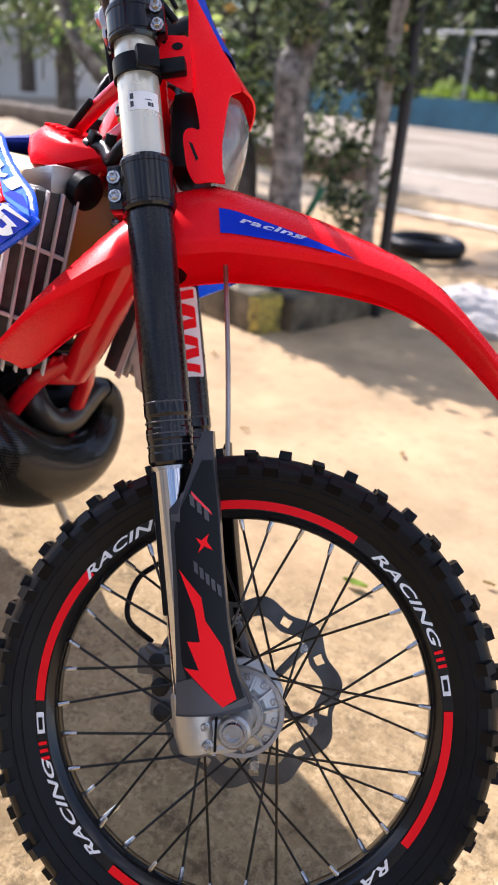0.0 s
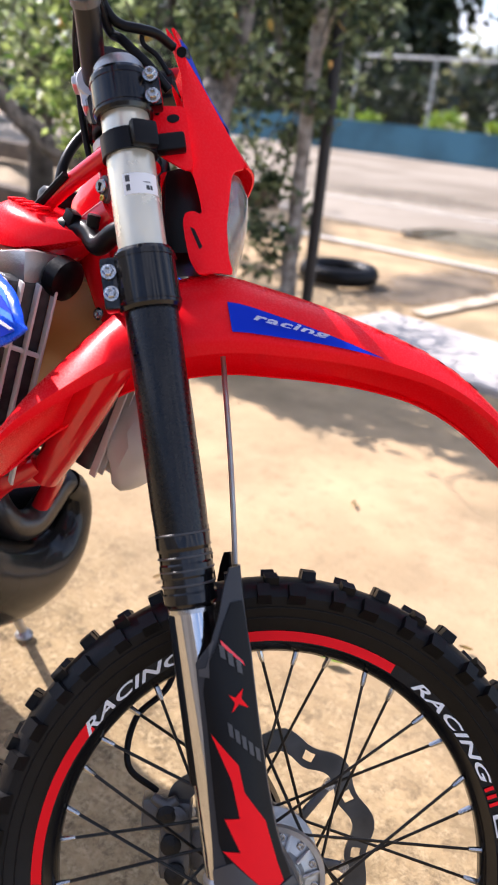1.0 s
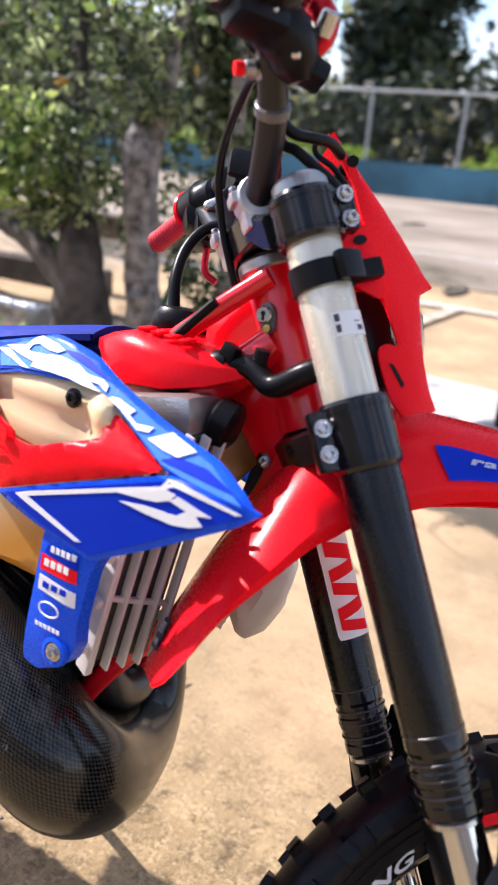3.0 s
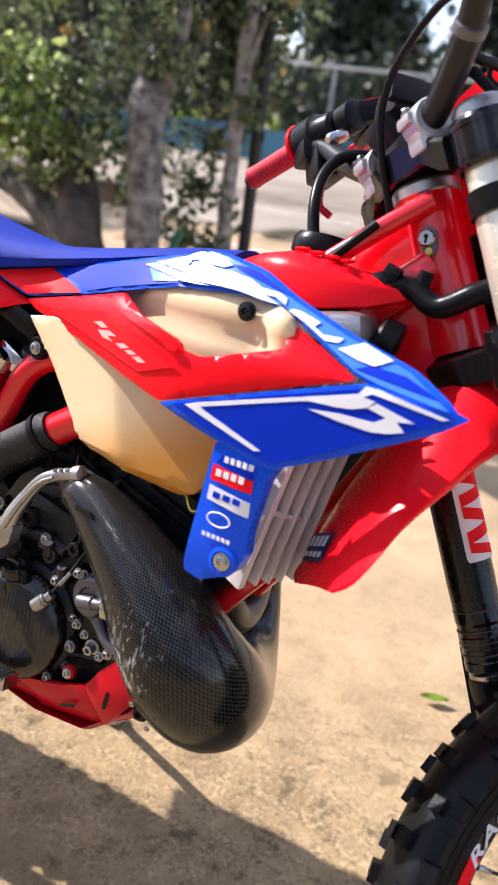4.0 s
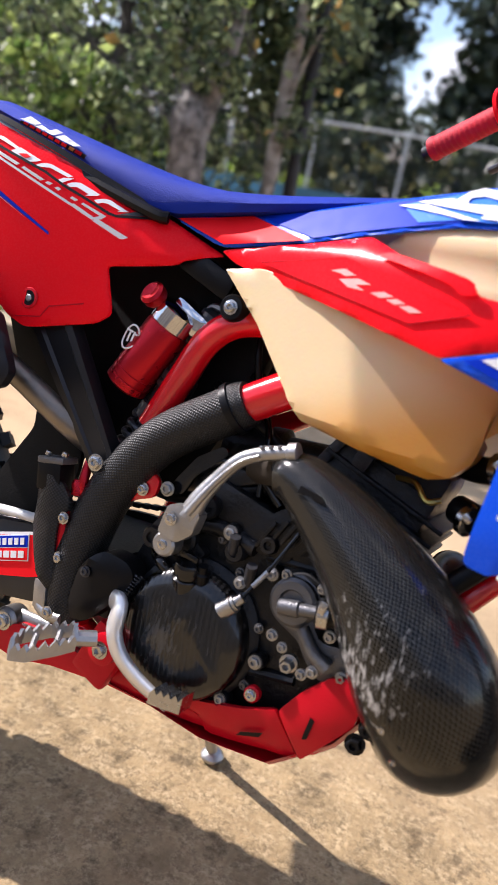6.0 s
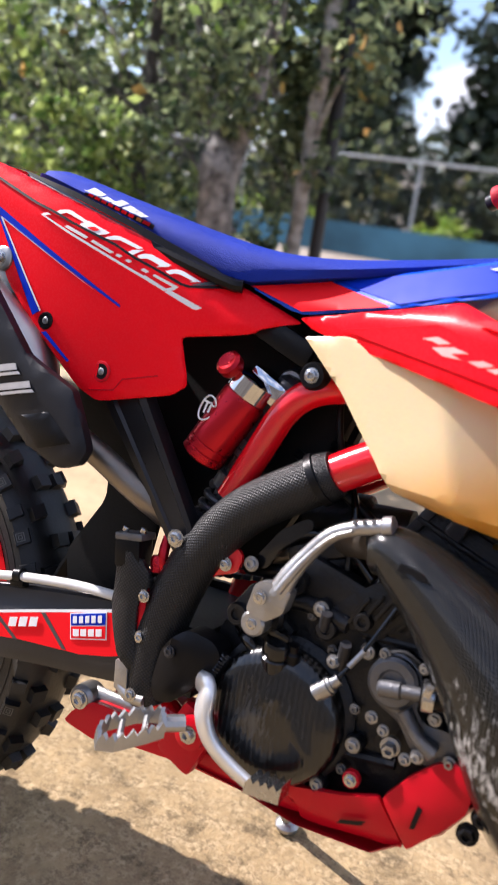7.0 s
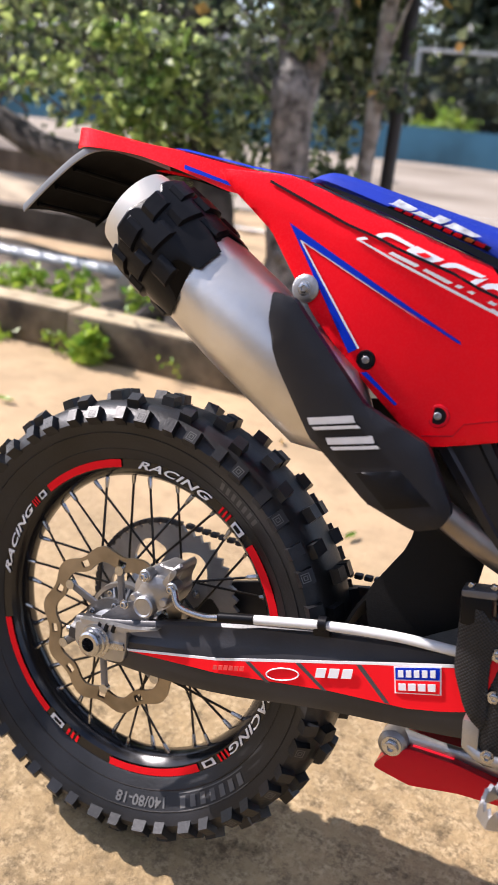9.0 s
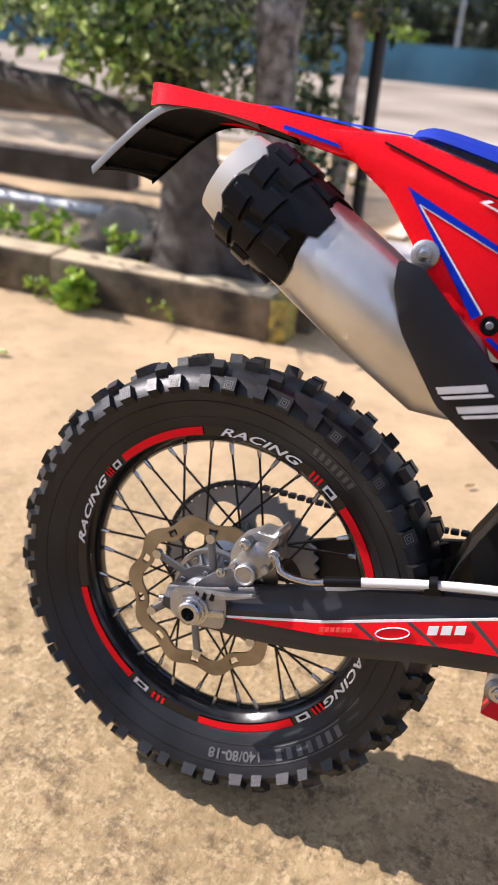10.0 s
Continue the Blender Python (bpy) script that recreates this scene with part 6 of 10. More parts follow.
SEAM = ((0.150, 0.942), (0.211, 0.9215), (0.2473, 0.9095), (0.2788, 0.9017), (0.3027, 0.8942), (0.3327, 0.8868), (0.3618, 0.8797), (0.3890, 0.8697), (0.4148, 0.8628), (0.4407, 0.8549), (0.4502, 0.8521), (0.4590, 0.8516), (0.4907, 0.8587), (0.508, 0.8605))
decal([(0.205, 0.9475), (0.2873, 0.9315), (0.3673, 0.9105), (0.4356, 0.8905), (0.512, 0.8680), (0.512, 0.8620), (0.470, 0.8600), (0.490, 0.8640), (0.4688, 0.8714), (0.4356, 0.8819), (0.3673, 0.9034), (0.2873, 0.9249), (0.215, 0.9430)], fy_side, BLACK, side, "panel_edge", "black strip under the seat", 0.0022)
decal([(0.459, 0.8535), (0.482, 0.8650), (0.490, 0.8640), (0.484, 0.8590)], fy_side, GREY, side, "panel_edge", "", 0.0026)


def print_on(outline, material=WHITE, lift=0.0016):
    decal(outline, fy_side, material, side, "side_lettering", "white slanted lettering" if material is WHITE else "", lift)


# the letters' upper halves, cut off by the seam
print_on([(0.2770, 0.9027), (0.2797, 0.9059), (0.2897, 0.9084), (0.2940, 0.9079), (0.3179, 0.8997), (0.3156, 0.8973), (0.3126, 0.8981), (0.2947, 0.9033), (0.2888, 0.9042), (0.2832, 0.9012)])
print_on([(0.3110, 0.8938), (0.3150, 0.8972), (0.3198, 0.9001), (0.3494, 0.8914), (0.3452, 0.8886), (0.3406, 0.8871), (0.3333, 0.8856)])
print_on([(0.3217, 0.8925), (0.3303, 0.8946), (0.3369, 0.8922), (0.3339, 0.8903), (0.3302, 0.8896)], RED_DECAL, 0.0024)
print_on([(0.3464, 0.8843), (0.3493, 0.8868), (0.3542, 0.8891), (0.3597, 0.8901), (0.3640, 0.8898), (0.3918, 0.8826), (0.3875, 0.8800), (0.3631, 0.8857), (0.3538, 0.8838)])
print_on([(0.3785, 0.8744), (0.3832, 0.8783), (0.3940, 0.8806), (0.3899, 0.8769), (0.3841, 0.8718)])
print_on([(0.3900, 0.8719), (0.3940, 0.8753), (0.3987, 0.8769), (0.4043, 0.8775), (0.4295, 0.8705), (0.4269, 0.8680), (0.4153, 0.8648), (0.4179, 0.8673), (0.4074, 0.8706), (0.4017, 0.8719), (0.3949, 0.8698)])
print_on([(0.4266, 0.8623), (0.4313, 0.8653), (0.4381, 0.8674), (0.4433, 0.8673), (0.4676, 0.8597), (0.4562, 0.8565), (0.4590, 0.8584), (0.4420, 0.8626), (0.4370, 0.8622), (0.4320, 0.8598)])
# their feet and the long underline below it
print_on([(0.2592, 0.8975), (0.2670, 0.9002), (0.2719, 0.8984), (0.2641, 0.8958)])
print_on([(0.2578, 0.8967), (0.2623, 0.8968), (0.3068, 0.8820), (0.4058, 0.8517), (0.4012, 0.8501), (0.3530, 0.8650), (0.2996, 0.8817)])
print_on([(0.2947, 0.8875), (0.2984, 0.8901), (0.3284, 0.8814), (0.3247, 0.8789)])
print_on([(0.3322, 0.8771), (0.3352, 0.8795), (0.3638, 0.8706), (0.3592, 0.8684)])
print_on([(0.3657, 0.8673), (0.3689, 0.8698), (0.3753, 0.8686), (0.3715, 0.8660)])
print_on([(0.3787, 0.8644), (0.3826, 0.8664), (0.3872, 0.8649), (0.3840, 0.8624)])
print_on([(0.3997, 0.8577), (0.4028, 0.8602), (0.4099, 0.8580), (0.4068, 0.8556)])
print_on([(0.4018, 0.8502), (0.4061, 0.8530), (0.4335, 0.8436), (0.4400, 0.8468), (0.4367, 0.8479), (0.4150, 0.8542), (0.4169, 0.8565), (0.4474, 0.8484), (0.4424, 0.8437), (0.4311, 0.8406)])
print_on([(0.4325, 0.8397), (0.4377, 0.8433), (0.4787, 0.8316), (0.4735, 0.8287), (0.4688, 0.8282)])
decal([(x, z + 0.0012) for x, z in SEAM] + [(x, z - 0.0017) for x, z in SEAM[::-1]], fy_side, BLACK, side, "panel_seam", "dark seam line", 0.0030)
FOLD = ((0.368, 0.7133), (0.398, 0.7200), (0.406, 0.7344), (0.446, 0.7480))
decal([(x, z + 0.0006) for x, z in FOLD] + [(x, z - 0.0008) for x, z in FOLD[::-1]], fy_side, RED_SKID, side, "panel_fold", "fine moulded line", 0.0012)
for at, red_cup in (((0.379, 0.737), True), ((0.295, 0.778), False)):
    fy0 = fy_side(*at)
    bm = bmesh.new()
    lathe(bm, [(0.0125 if red_cup else 0.0105, 0.0), (0.0115 if red_cup else 0.010, 0.0012), (0.0092, 0.0014), (0.0088, -0.0006)], (at[0], fy0, at[1]), (0, -1, 0), 20)
    cup = part("screw_cup", bm, RED_SKID if red_cup else BLACK, side)
    bm = bmesh.new()
    lathe(bm, [(0.0088, 0.0), (0.0088, 0.0008)], (at[0], fy0, at[1]), (0, -1, 0), 18)
    part("screw_well", bm, BLACK, side)
    bm = bmesh.new()
    lathe(bm, [(0.0040, 0.0), (0.0042, 0.0010), (0.0034, 0.0016), (0.0020, 0.0016), (0.0018, 0.0010)], (at[0], fy0, at[1]), (0, -1, 0), 14)
    part("screw", bm, CAST_PALE, side)

# tail: rear mudguard over the wheel, with the dark number plate holder
def tail_row(x, z, half, drop, crown):
    return [(x, half * u * (0.75 if u > 0 else 1.0), z - drop * (1 if abs(u) > 0.99 else 0) + crown * (1 - u * u)) for u in (-1, -0.985, -0.9, -0.6, -0.3, 0, 0.3, 0.6, 0.9, 0.985, 1)]


spine = [(-0.168, 0.984, 0.070, 0.026, 0.003), (-0.135, 0.981, 0.094, 0.022, 0.005), (-0.06, 0.970, 0.110, 0.014, 0.008), (0.0, 0.965, 0.122, 0.018, 0.010), (0.06, 0.958, 0.130, 0.024, 0.010), (0.11, 0.953, 0.134, 0.028, 0.008), (0.18, 0.950, 0.128, 0.020, 0.006)]
bm = bmesh.new()
strip(bm, [tail_row(*p) for p in smooth_path(spine, 3)], 0.003)
tail = part("rear_mudguard", bm, RED, bike, "slim red tail mudguard", 45)
bm = bmesh.new()
for a, b in (((0.00, -0.11), (0.10, -0.126)), ((0.10, -0.120), (0.17, -0.122))):
    z0, z1 = np.interp(a[0], [p[0] for p in spine], [p[1] for p in spine]) + 0.003, np.interp(b[0], [p[0] for p in spine], [p[1] for p in spine]) + 0.003
    bm.faces.new([bm.verts.new(p) for p in ((a[0], a[1], z0), (b[0], b[1], z1), (b[0], b[1] + 0.05, z1 + 0.006), (a[0], a[1] + 0.03, z0 + 0.005))])
part("tail_decal", bm, BLUE_DECAL, tail, "blue tail decal")
decal([(0.03, 0.949), (0.105, 0.934), (0.108, 0.930), (0.03, 0.944)], lambda x, z: -np.interp(x, [p[0] for p in spine], [p[2] for p in spine]) - 0.001, BLUE_DECAL, tail, "tail_decal")
bm = bmesh.new()
pts = smooth_path([(-0.02, 0.952, 0.078), (-0.063, 0.960, 0.080), (-0.108, 0.965, 0.081), (-0.138, 0.960, 0.081), (-0.162, 0.946, 0.080), (-0.186, 0.925, 0.080), (-0.212, 0.899, 0.080), (-0.238, 0.873, 0.078)], 4)
strip(bm, [[(p[0], p[2] * u, p[1] + 0.006 * (1 - u * u)) for u in (-1, -0.8, -0.4, 0, 0.4, 0.8, 1)] for p in pts], 0.004)
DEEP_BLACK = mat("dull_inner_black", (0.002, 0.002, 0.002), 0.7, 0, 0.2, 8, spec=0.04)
holder = part("plate_holder", bm, DEEP_BLACK, tail, "dark curved plate holder", 50)
# near rim wears the painted grey sheen, far rim stays black
for sgn in (-1, 1):
    bm = bmesh.new()
    rows = []
    for p, q in zip(pts, pts[1:] + pts[-1:]):
        rows.append([(p[0], sgn * (p[2] - 0.004), p[1] + 0.003), (p[0], sgn * (p[2] + 0.003), p[1] + 0.002), (p[0] + 0.002, sgn * (p[2] + 0.005), p[1] - 0.003), (p[0] + 0.004, sgn * (p[2] + 0.005), p[1] - 0.007)])
    strip(bm, rows, 0.0025)
    part("holder_rim", bm, TAIL_SHEEN if sgn < 0 else DEEP_BLACK, holder, "rolled rim with the sky's grey sheen painted on" if sgn < 0 else "", 60)
bm = bmesh.new()
for k in range(3):
    tube(bm, [(-0.222 + 0.026 * k, -0.070, 0.880 + 0.026 * k), (-0.222 + 0.026 * k, 0.070, 0.880 + 0.026 * k)], 0.003, 8, 1)
part("holder_web", bm, DEEP_BLACK, holder)

# ---- silencer and its shield ----
A, B = Vector((-0.020, -0.140, 0.892)), Vector((0.292, -0.140, 0.699))
ax = (B - A).normalized()
bm = bmesh.new()
up = Vector((0, 0, 1))
side_v = ax.cross(up).normalized()
up = side_v.cross(ax)


def oval(c, rz, ry, n=28):
    return [c + up * rz * math.cos(a) + side_v * ry * math.sin(a) for a in (2 * math.pi * i / n for i in range(n))]


loft(bm, [oval(A + ax * d, rz, ry) for d, rz, ry in ((0.070, 0.052, 0.046), (0.078, 0.057, 0.050), (0.20, 0.060, 0.052), (0.33, 0.056, 0.050), (0.365, 0.036, 0.034), (0.395, 0.017, 0.017))])
muf = part("silencer", bm, MUFFLER, bike, "brushed oval metal silencer, heat stained", 50)
bm = bmesh.new()
loft(bm, [oval(A + ax * d, rz, ry) for d, rz, ry in ((0.004, 0.018, 0.016), (0.0, 0.040, 0.036), (0.003, 0.050, 0.045), (0.03, 0.0545, 0.049), (0.08, 0.056, 0.050))])
part("end_cap", bm, mat("satin_end_cap", (0.56, 0.53, 0.47), 0.42, 0.5, 0.06, 10), muf, "pale metal end cap", 50)
bm = bmesh.new()
n = 72
R = []
for d, lift in ((0.036, 0.0), (0.038, 0.001), (0.070, 0.001), (0.098, 0.001), (0.106, 0.0)):
    ring = []
    for i in range(n):
        a = 2 * math.pi * i / n
        tooth = abs(((a * 5 / (2 * math.pi) + 0.22) % 1.0) - 0.5) * 2
        reach = d + (0.030 * clamp((tooth - 0.30) / 0.25) if d > 0.09 else 0) - (0.010 * clamp((0.6 - tooth) / 0.2) if d < 0.04 else 0)
        ring.append(A + ax * reach + up * (0.0600 + lift) * math.cos(a) + side_v * (0.0540 + lift) * math.sin(a))
    R.append(ring)
loft(bm, R)
sleeve = part("silencer_sleeve", bm, BLACK, muf, "black rubber sleeve with moulded blocks", 24)


def sleeve_block(d0, d1, a0, a1, lift, slant=0.0):
    """A raised block on the sleeve between two reaches and two angles in degrees."""
    bm = bmesh.new()
    rings = []
    for k, (d, h) in enumerate(((d0, -0.001), (d0 + 0.002, lift), (d1 - 0.002, lift), (d1, -0.001))):
        ring = []
        for top in (0, 1):
            for j in range(7):
                t = j / 6 if not top else 1 - j / 6
                a = radians(a0 + (a1 - a0) * t)
                edge = min(t, 1 - t) * 6
                r = (h * clamp(edge + 0.15) if not top else -0.003)
                c = A + ax * (d + slant * (t - 0.5))
                ring.append(c + up * (0.061 + r) * math.cos(a) + side_v * (0.055 + r) * math.sin(a))
        rings.append(ring)
    loft(bm, rings)
    return bm


for k in range(9):
    a0 = 40 * k
    part("sleeve_block", sleeve_block(0.034, 0.058, a0 + 4, a0 + 32, 0.0045, 0.004), BLACK, sleeve)
    part("sleeve_block", sleeve_block(0.062, 0.086, a0 + 22, a0 + 56, 0.0055, -0.004), BLACK, sleeve)
    if k % 2 == 0:
        part("sleeve_block", sleeve_block(0.090, 0.118, a0 + 8, a0 + 32, 0.0035, 0.0), BLACK, sleeve)
bm = bmesh.new()
box(bm, (A + ax * 0.066 - side_v * 0.062 * (-1 if side_v.y > 0 else 1) + up * 0.012)[:], (0.02, 0.004, 0.008), (0, 32, 0), 0.001)
part("sleeve_tag", bm, STEEL, muf)


def fy_shield(x, z):
    """A gently bowed plate."""
    w = (x - 0.31) * 0.62 + (z - 0.725) * 0.78
    return -0.198 + 2.4 * w * w


SHIELD = [(0.196, 0.830), (0.220, 0.827), (0.242, 0.806), (0.316, 0.738), (0.386, 0.713), (0.424, 0.657), (0.417, 0.638), (0.392, 0.627), (0.338, 0.640), (0.262, 0.692), (0.214, 0.757), (0.197, 0.800)]
sh = part("heat_shield", shell(SHIELD, fy_shield, 0.012, 0.012, 0.004, 0.004), GUARD_GREY, muf, "matt black plastic heat shield", 40)
for q in ((0.260, 0.711), (0.284, 0.696)):
    for lift, x0, z0, x1, z1, m0, nm in ((0.0015, 0.0, 0.0, 0.048, 0.0065, SLOT, "bright slot"), (0.0030, 0.007, -0.008, 0.048, 0.0022, SLOT, "bright slot edge")):
        decal([(q[0] + x0, q[1] + z0), (q[0] + x0 + x1, q[1] + z0 + 0.0145), (q[0] + x0 + x1 + 0.004, q[1] + z0 + 0.0145 - z1), (q[0] + x0 + 0.004, q[1] + z0 - z1)], fy_shield, m0, sh, "shield_slot", nm, lift, False)
    decal([(q[0] + 0.005, q[1] - 0.0065), (q[0] + 0.053, q[1] + 0.008), (q[0] + 0.055, q[1] + 0.005), (q[0] + 0.007, q[1] - 0.0095)], fy_shield, BLACK, sh, "shield_slot", "", 0.0022, False)
part("shield_facet", shell([(0.322, 0.669), (0.366, 0.684), (0.404, 0.658), (0.360, 0.641)], over(fy_shield, 0.0020), 0.004, 0.01, 0.002, False), BLACK, sh, "recessed vent facet", 30)
bm = bmesh.new()
lathe(bm, [(0.015, 0.0), (0.015, 0.005), (0.012, 0.007), (0.008, 0.007), (0.007, 0.004)], (0.215, -0.150, 0.838), (0, -1, 0), 20)
box(bm, (0.222, -0.147, 0.818), (0.018, 0.006, 0.045), (0, -30, 0), 0.002)
br = part("silencer_bracket", bm, CAST_PALE, muf, "bright silencer mount")
part("bolt", bolt_bm(0.006, 0.005, (0.215, -0.156, 0.838)), STEEL, muf)
bm = bmesh.new()
tube(bm, [(0.300, -0.145, 0.690, 0.015), (0.345, -0.140, 0.666, 0.015), (0.395, -0.128, 0.642, 0.0150), (0.442, -0.116, 0.617, 0.0155), (0.488, -0.096, 0.594, 0.0165), (0.52, -0.050, 0.575, 0.018), (0.56, -0.010, 0.562, 0.021), (0.63, -0.010, 0.590, 0.021), (0.69, -0.075, 0.630, 0.020), (0.74, -0.125, 0.648, 0.021)], None, 18, 5)
part("mid_pipe", bm, HEADER, bike, "bare steel link pipe")

# expansion chamber in its carbon guard
bm = bmesh.new()
tube(bm, [(0.735, -0.128, 0.637, 0.022), (0.752, -0.130, 0.640, 0.028), (0.776, -0.132, 0.632, 0.034), (0.812, -0.136, 0.612, 0.042), (0.848, -0.140, 0.587, 0.050), (0.878, -0.142, 0.562, 0.058), (0.905, -0.142, 0.534, 0.065), (0.930, -0.135, 0.502, 0.070), (0.947, -0.105, 0.468, 0.072), (0.942, -0.055, 0.440, 0.070), (0.926, 0.008, 0.424, 0.065), (0.908, 0.072, 0.426, 0.057), (0.894, 0.118, 0.452, 0.047), (0.886, 0.140, 0.500, 0.036), (0.887, 0.134, 0.538, 0.029), (0.893, 0.112, 0.558, 0.026)], None, 32, 6)
wrap_uv(bm, 32)
pipe = part("expansion_chamber", bm, scuffed(weave("scuffed_carbon", (0.0012, 0.0012, 0.0012), (0.024, 0.0228, 0.0200), 0.0026, 0.20, 0.25, 0.25, False, 168), (0.874, -0.200, 0.508), 0.090, 0.75, 0.50), bike, "fat exhaust chamber in a scuffed carbon guard", 60)
bm = bmesh.new()
tube(bm, [(0.892, 0.114, 0.558, 0.0235), (0.899, 0.094, 0.557, 0.0235), (0.907, 0.074, 0.535, 0.0235), (0.913, 0.047, 0.508, 0.0240), (0.914, 0.012, 0.508, 0.0240), (0.908, -0.014, 0.533, 0.0235), (0.888, -0.022, 0.563, 0.022), (0.85, -0.02, 0.585, 0.022)], None, 24, 6)
pipe.data.materials[0].node_tree.nodes["Principled BSDF"].inputs["Specular IOR Level"].default_value = 0.24
part("header_pipe", bm, HEADER_DARK, pipe, "dull grey heat-stained header pipe", 60)
bm = bmesh.new()
for at, axis in (((0.930, -0.186, 0.440), (0.1, -1, -0.5)), ((0.915, -0.2025, 0.470), (0, -1, -0.3)), ((0.998, -0.135, 0.495), (1, -0.4, 0.2))):
    part("bolt", bolt_bm(0.0035, 0.003, at, axis, False), STEEL, pipe)
bm.free()
SLIT = [(0.770, 0.642), (0.794, 0.640), (0.800, 0.634), (0.788, 0.633), (0.782, 0.636), (0.768, 0.634)]
part("guard_slit", shell(SLIT, lambda x, z: -0.1680 - 0.25 * clamp(x - 0.770, 0, 0.03), 0.002, 0.01, 0, False), BLACK, pipe, "dark worn slit in the guard")

# ---- tank and shrouds ----
TANK_LOW = [(0.598, 0.826), (0.70, 0.845), (0.86, 0.830), (0.93, 0.790), (0.915, 0.760), (0.909, 0.708), (0.893, 0.688), (0.872, 0.680), (0.802, 0.688), (0.734, 0.697), (0.656, 0.779)]


def fy_tank(x, z):
    """Flat moulded facets that meet in soft creases."""
    xc = 0.771 + 0.356 * (0.778 - z)
    return -(0.108 + 0.20 * (min(x, xc) - 0.60) - 0.16 * max(0.0, x - xc)) + 0.9 * clamp(0.700 - z - 0.1 * (x - 0.80), 0, 0.02)


tank = part("fuel_tank", mirror(shell(TANK_LOW, fy_tank, 0.055, 0.008, 0.004, 0.003)), TANK, bike, "cream translucent plastic fuel tank", 30)
HOLE = [(0.735, 0.858), (0.80, 0.905), (0.86, 0.922), (0.93, 0.922), (0.985, 0.905), (1.0, 0.862), (0.90, 0.835), (0.80, 0.838)]


def fy_hole(x, z):
    return fy_shroud(x, z) + 0.008 + 0.026 * ease((0.900 - z) / 0.035) - 0.02 * ease((x - 0.945) / 0.03)


part("tank_flank", shell(HOLE, fy_hole, 0.02, 0.012, 0.004), TANK, tank, "cream tank flank in the shroud's opening", 60)
bm = bmesh.new()
rings = []
for x, zt, w, zb in ((0.62, 0.86, 0.07, 0.80), (0.70, 0.90, 0.10, 0.75), (0.80, 0.92, 0.12, 0.71), (0.90, 0.92, 0.12, 0.72), (0.98, 0.91, 0.10, 0.80), (1.02, 0.89, 0.07, 0.84)):
    rings.append([(x, y * w, z) for y, z in ((-1, zb), (-1, zt - 0.02), (-0.8, zt), (0, zt + 0.005), (0.8, zt), (1, zt - 0.02), (1, zb), (0, zb - 0.02))])
loft(bm, rings)
part("tank_core", bm, TANK, tank, "", 50)
part("bolt", bolt_bm(0.0075, 0.006, (0.930, fy_hole(0.930, 0.898) - 0.002, 0.899)), BLACK_GLOSS, tank, "black tank screw")

UPPER = [(0.512, 0.868), (0.620, 0.895), (0.74, 0.922), (0.835, 0.944), (0.860, 0.952), (0.885, 0.950), (0.929, 0.943), (0.976, 0.923), (1.044, 0.902), (1.115, 0.885), (1.168, 0.858), (1.150, 0.844), (1.090, 0.862), (1.066, 0.866), (1.008, 0.892), (0.970, 0.909), (0.920, 0.914), (0.838, 0.906), (0.76, 0.888), (0.694, 0.871), (0.584, 0.847)]
shroud = part("shroud", shell(UPPER, fy_shroud, 0.004, 0.010), BLUE, bike, "blue radiator shroud with white graphics", 50)
MID = [(0.584, 0.845), (0.694, 0.869), (0.76, 0.885), (0.806, 0.868), (0.876, 0.856), (0.880, 0.847), (0.907, 0.846), (0.990, 0.875), (0.974, 0.890), (0.984, 0.899), (1.066, 0.864), (0.864, 0.790), (0.74, 0.812), (0.606, 0.834)]
red_mid = part("shroud_insert", shell(MID, over(fy_shroud, 0.001), 0.004, 0.010, 0.003, 0.004), RED, shroud, "red moulded shroud insert", 50)
WING = [(0.864, 0.789), (0.96, 0.824), (1.069, 0.862), (1.10, 0.868), (1.174, 0.858), (1.150, 0.839), (1.069, 0.793), (1.005, 0.760), (0.938, 0.772)]
wing = part("shroud_wing", shell(WING, over(fy_shroud, 0.002), 0.004, 0.025, 0.003, 0.004), BLUE, shroud, "blue pointed shroud wing", 50)
LOWER = [(0.941, 0.770), (0.994, 0.771), (1.018, 0.7725), (1.007, 0.760), (1.001, 0.744), (0.996, 0.690), (0.998, 0.667), (0.991, 0.647), (0.974, 0.636), (0.955, 0.627), (0.935, 0.630), (0.933, 0.644), (0.938, 0.714)]


def fy_low(x, z):
    return -0.200 + 0.006 * clamp((0.70 - z) / 0.09) ** 2 + 0.35 * clamp(x - 0.985, 0, 0.03)


low = part("radiator_guard", shell(LOWER, fy_low, 0.018, 0.025, 0.003, 0.004), BLUE, shroud, "blue radiator guard with sponsor stickers", 50)
for f, LST, m0, par in ((fy_shroud, UPPER, BLUE, shroud), (fy_shroud, MID, RED, red_mid), (fy_shroud, WING, BLUE, wing), (fy_low, LOWER, BLUE, low)):
    bm = shell(LST, f, 0.004, 0.05)
    bm.transform(Matrix.Diagonal((1, -1, 1, 1)))
    bmesh.ops.reverse_faces(bm, faces=bm.faces[:])
    part("far_" + par.name.split(".")[0], bm, m0, shroud)
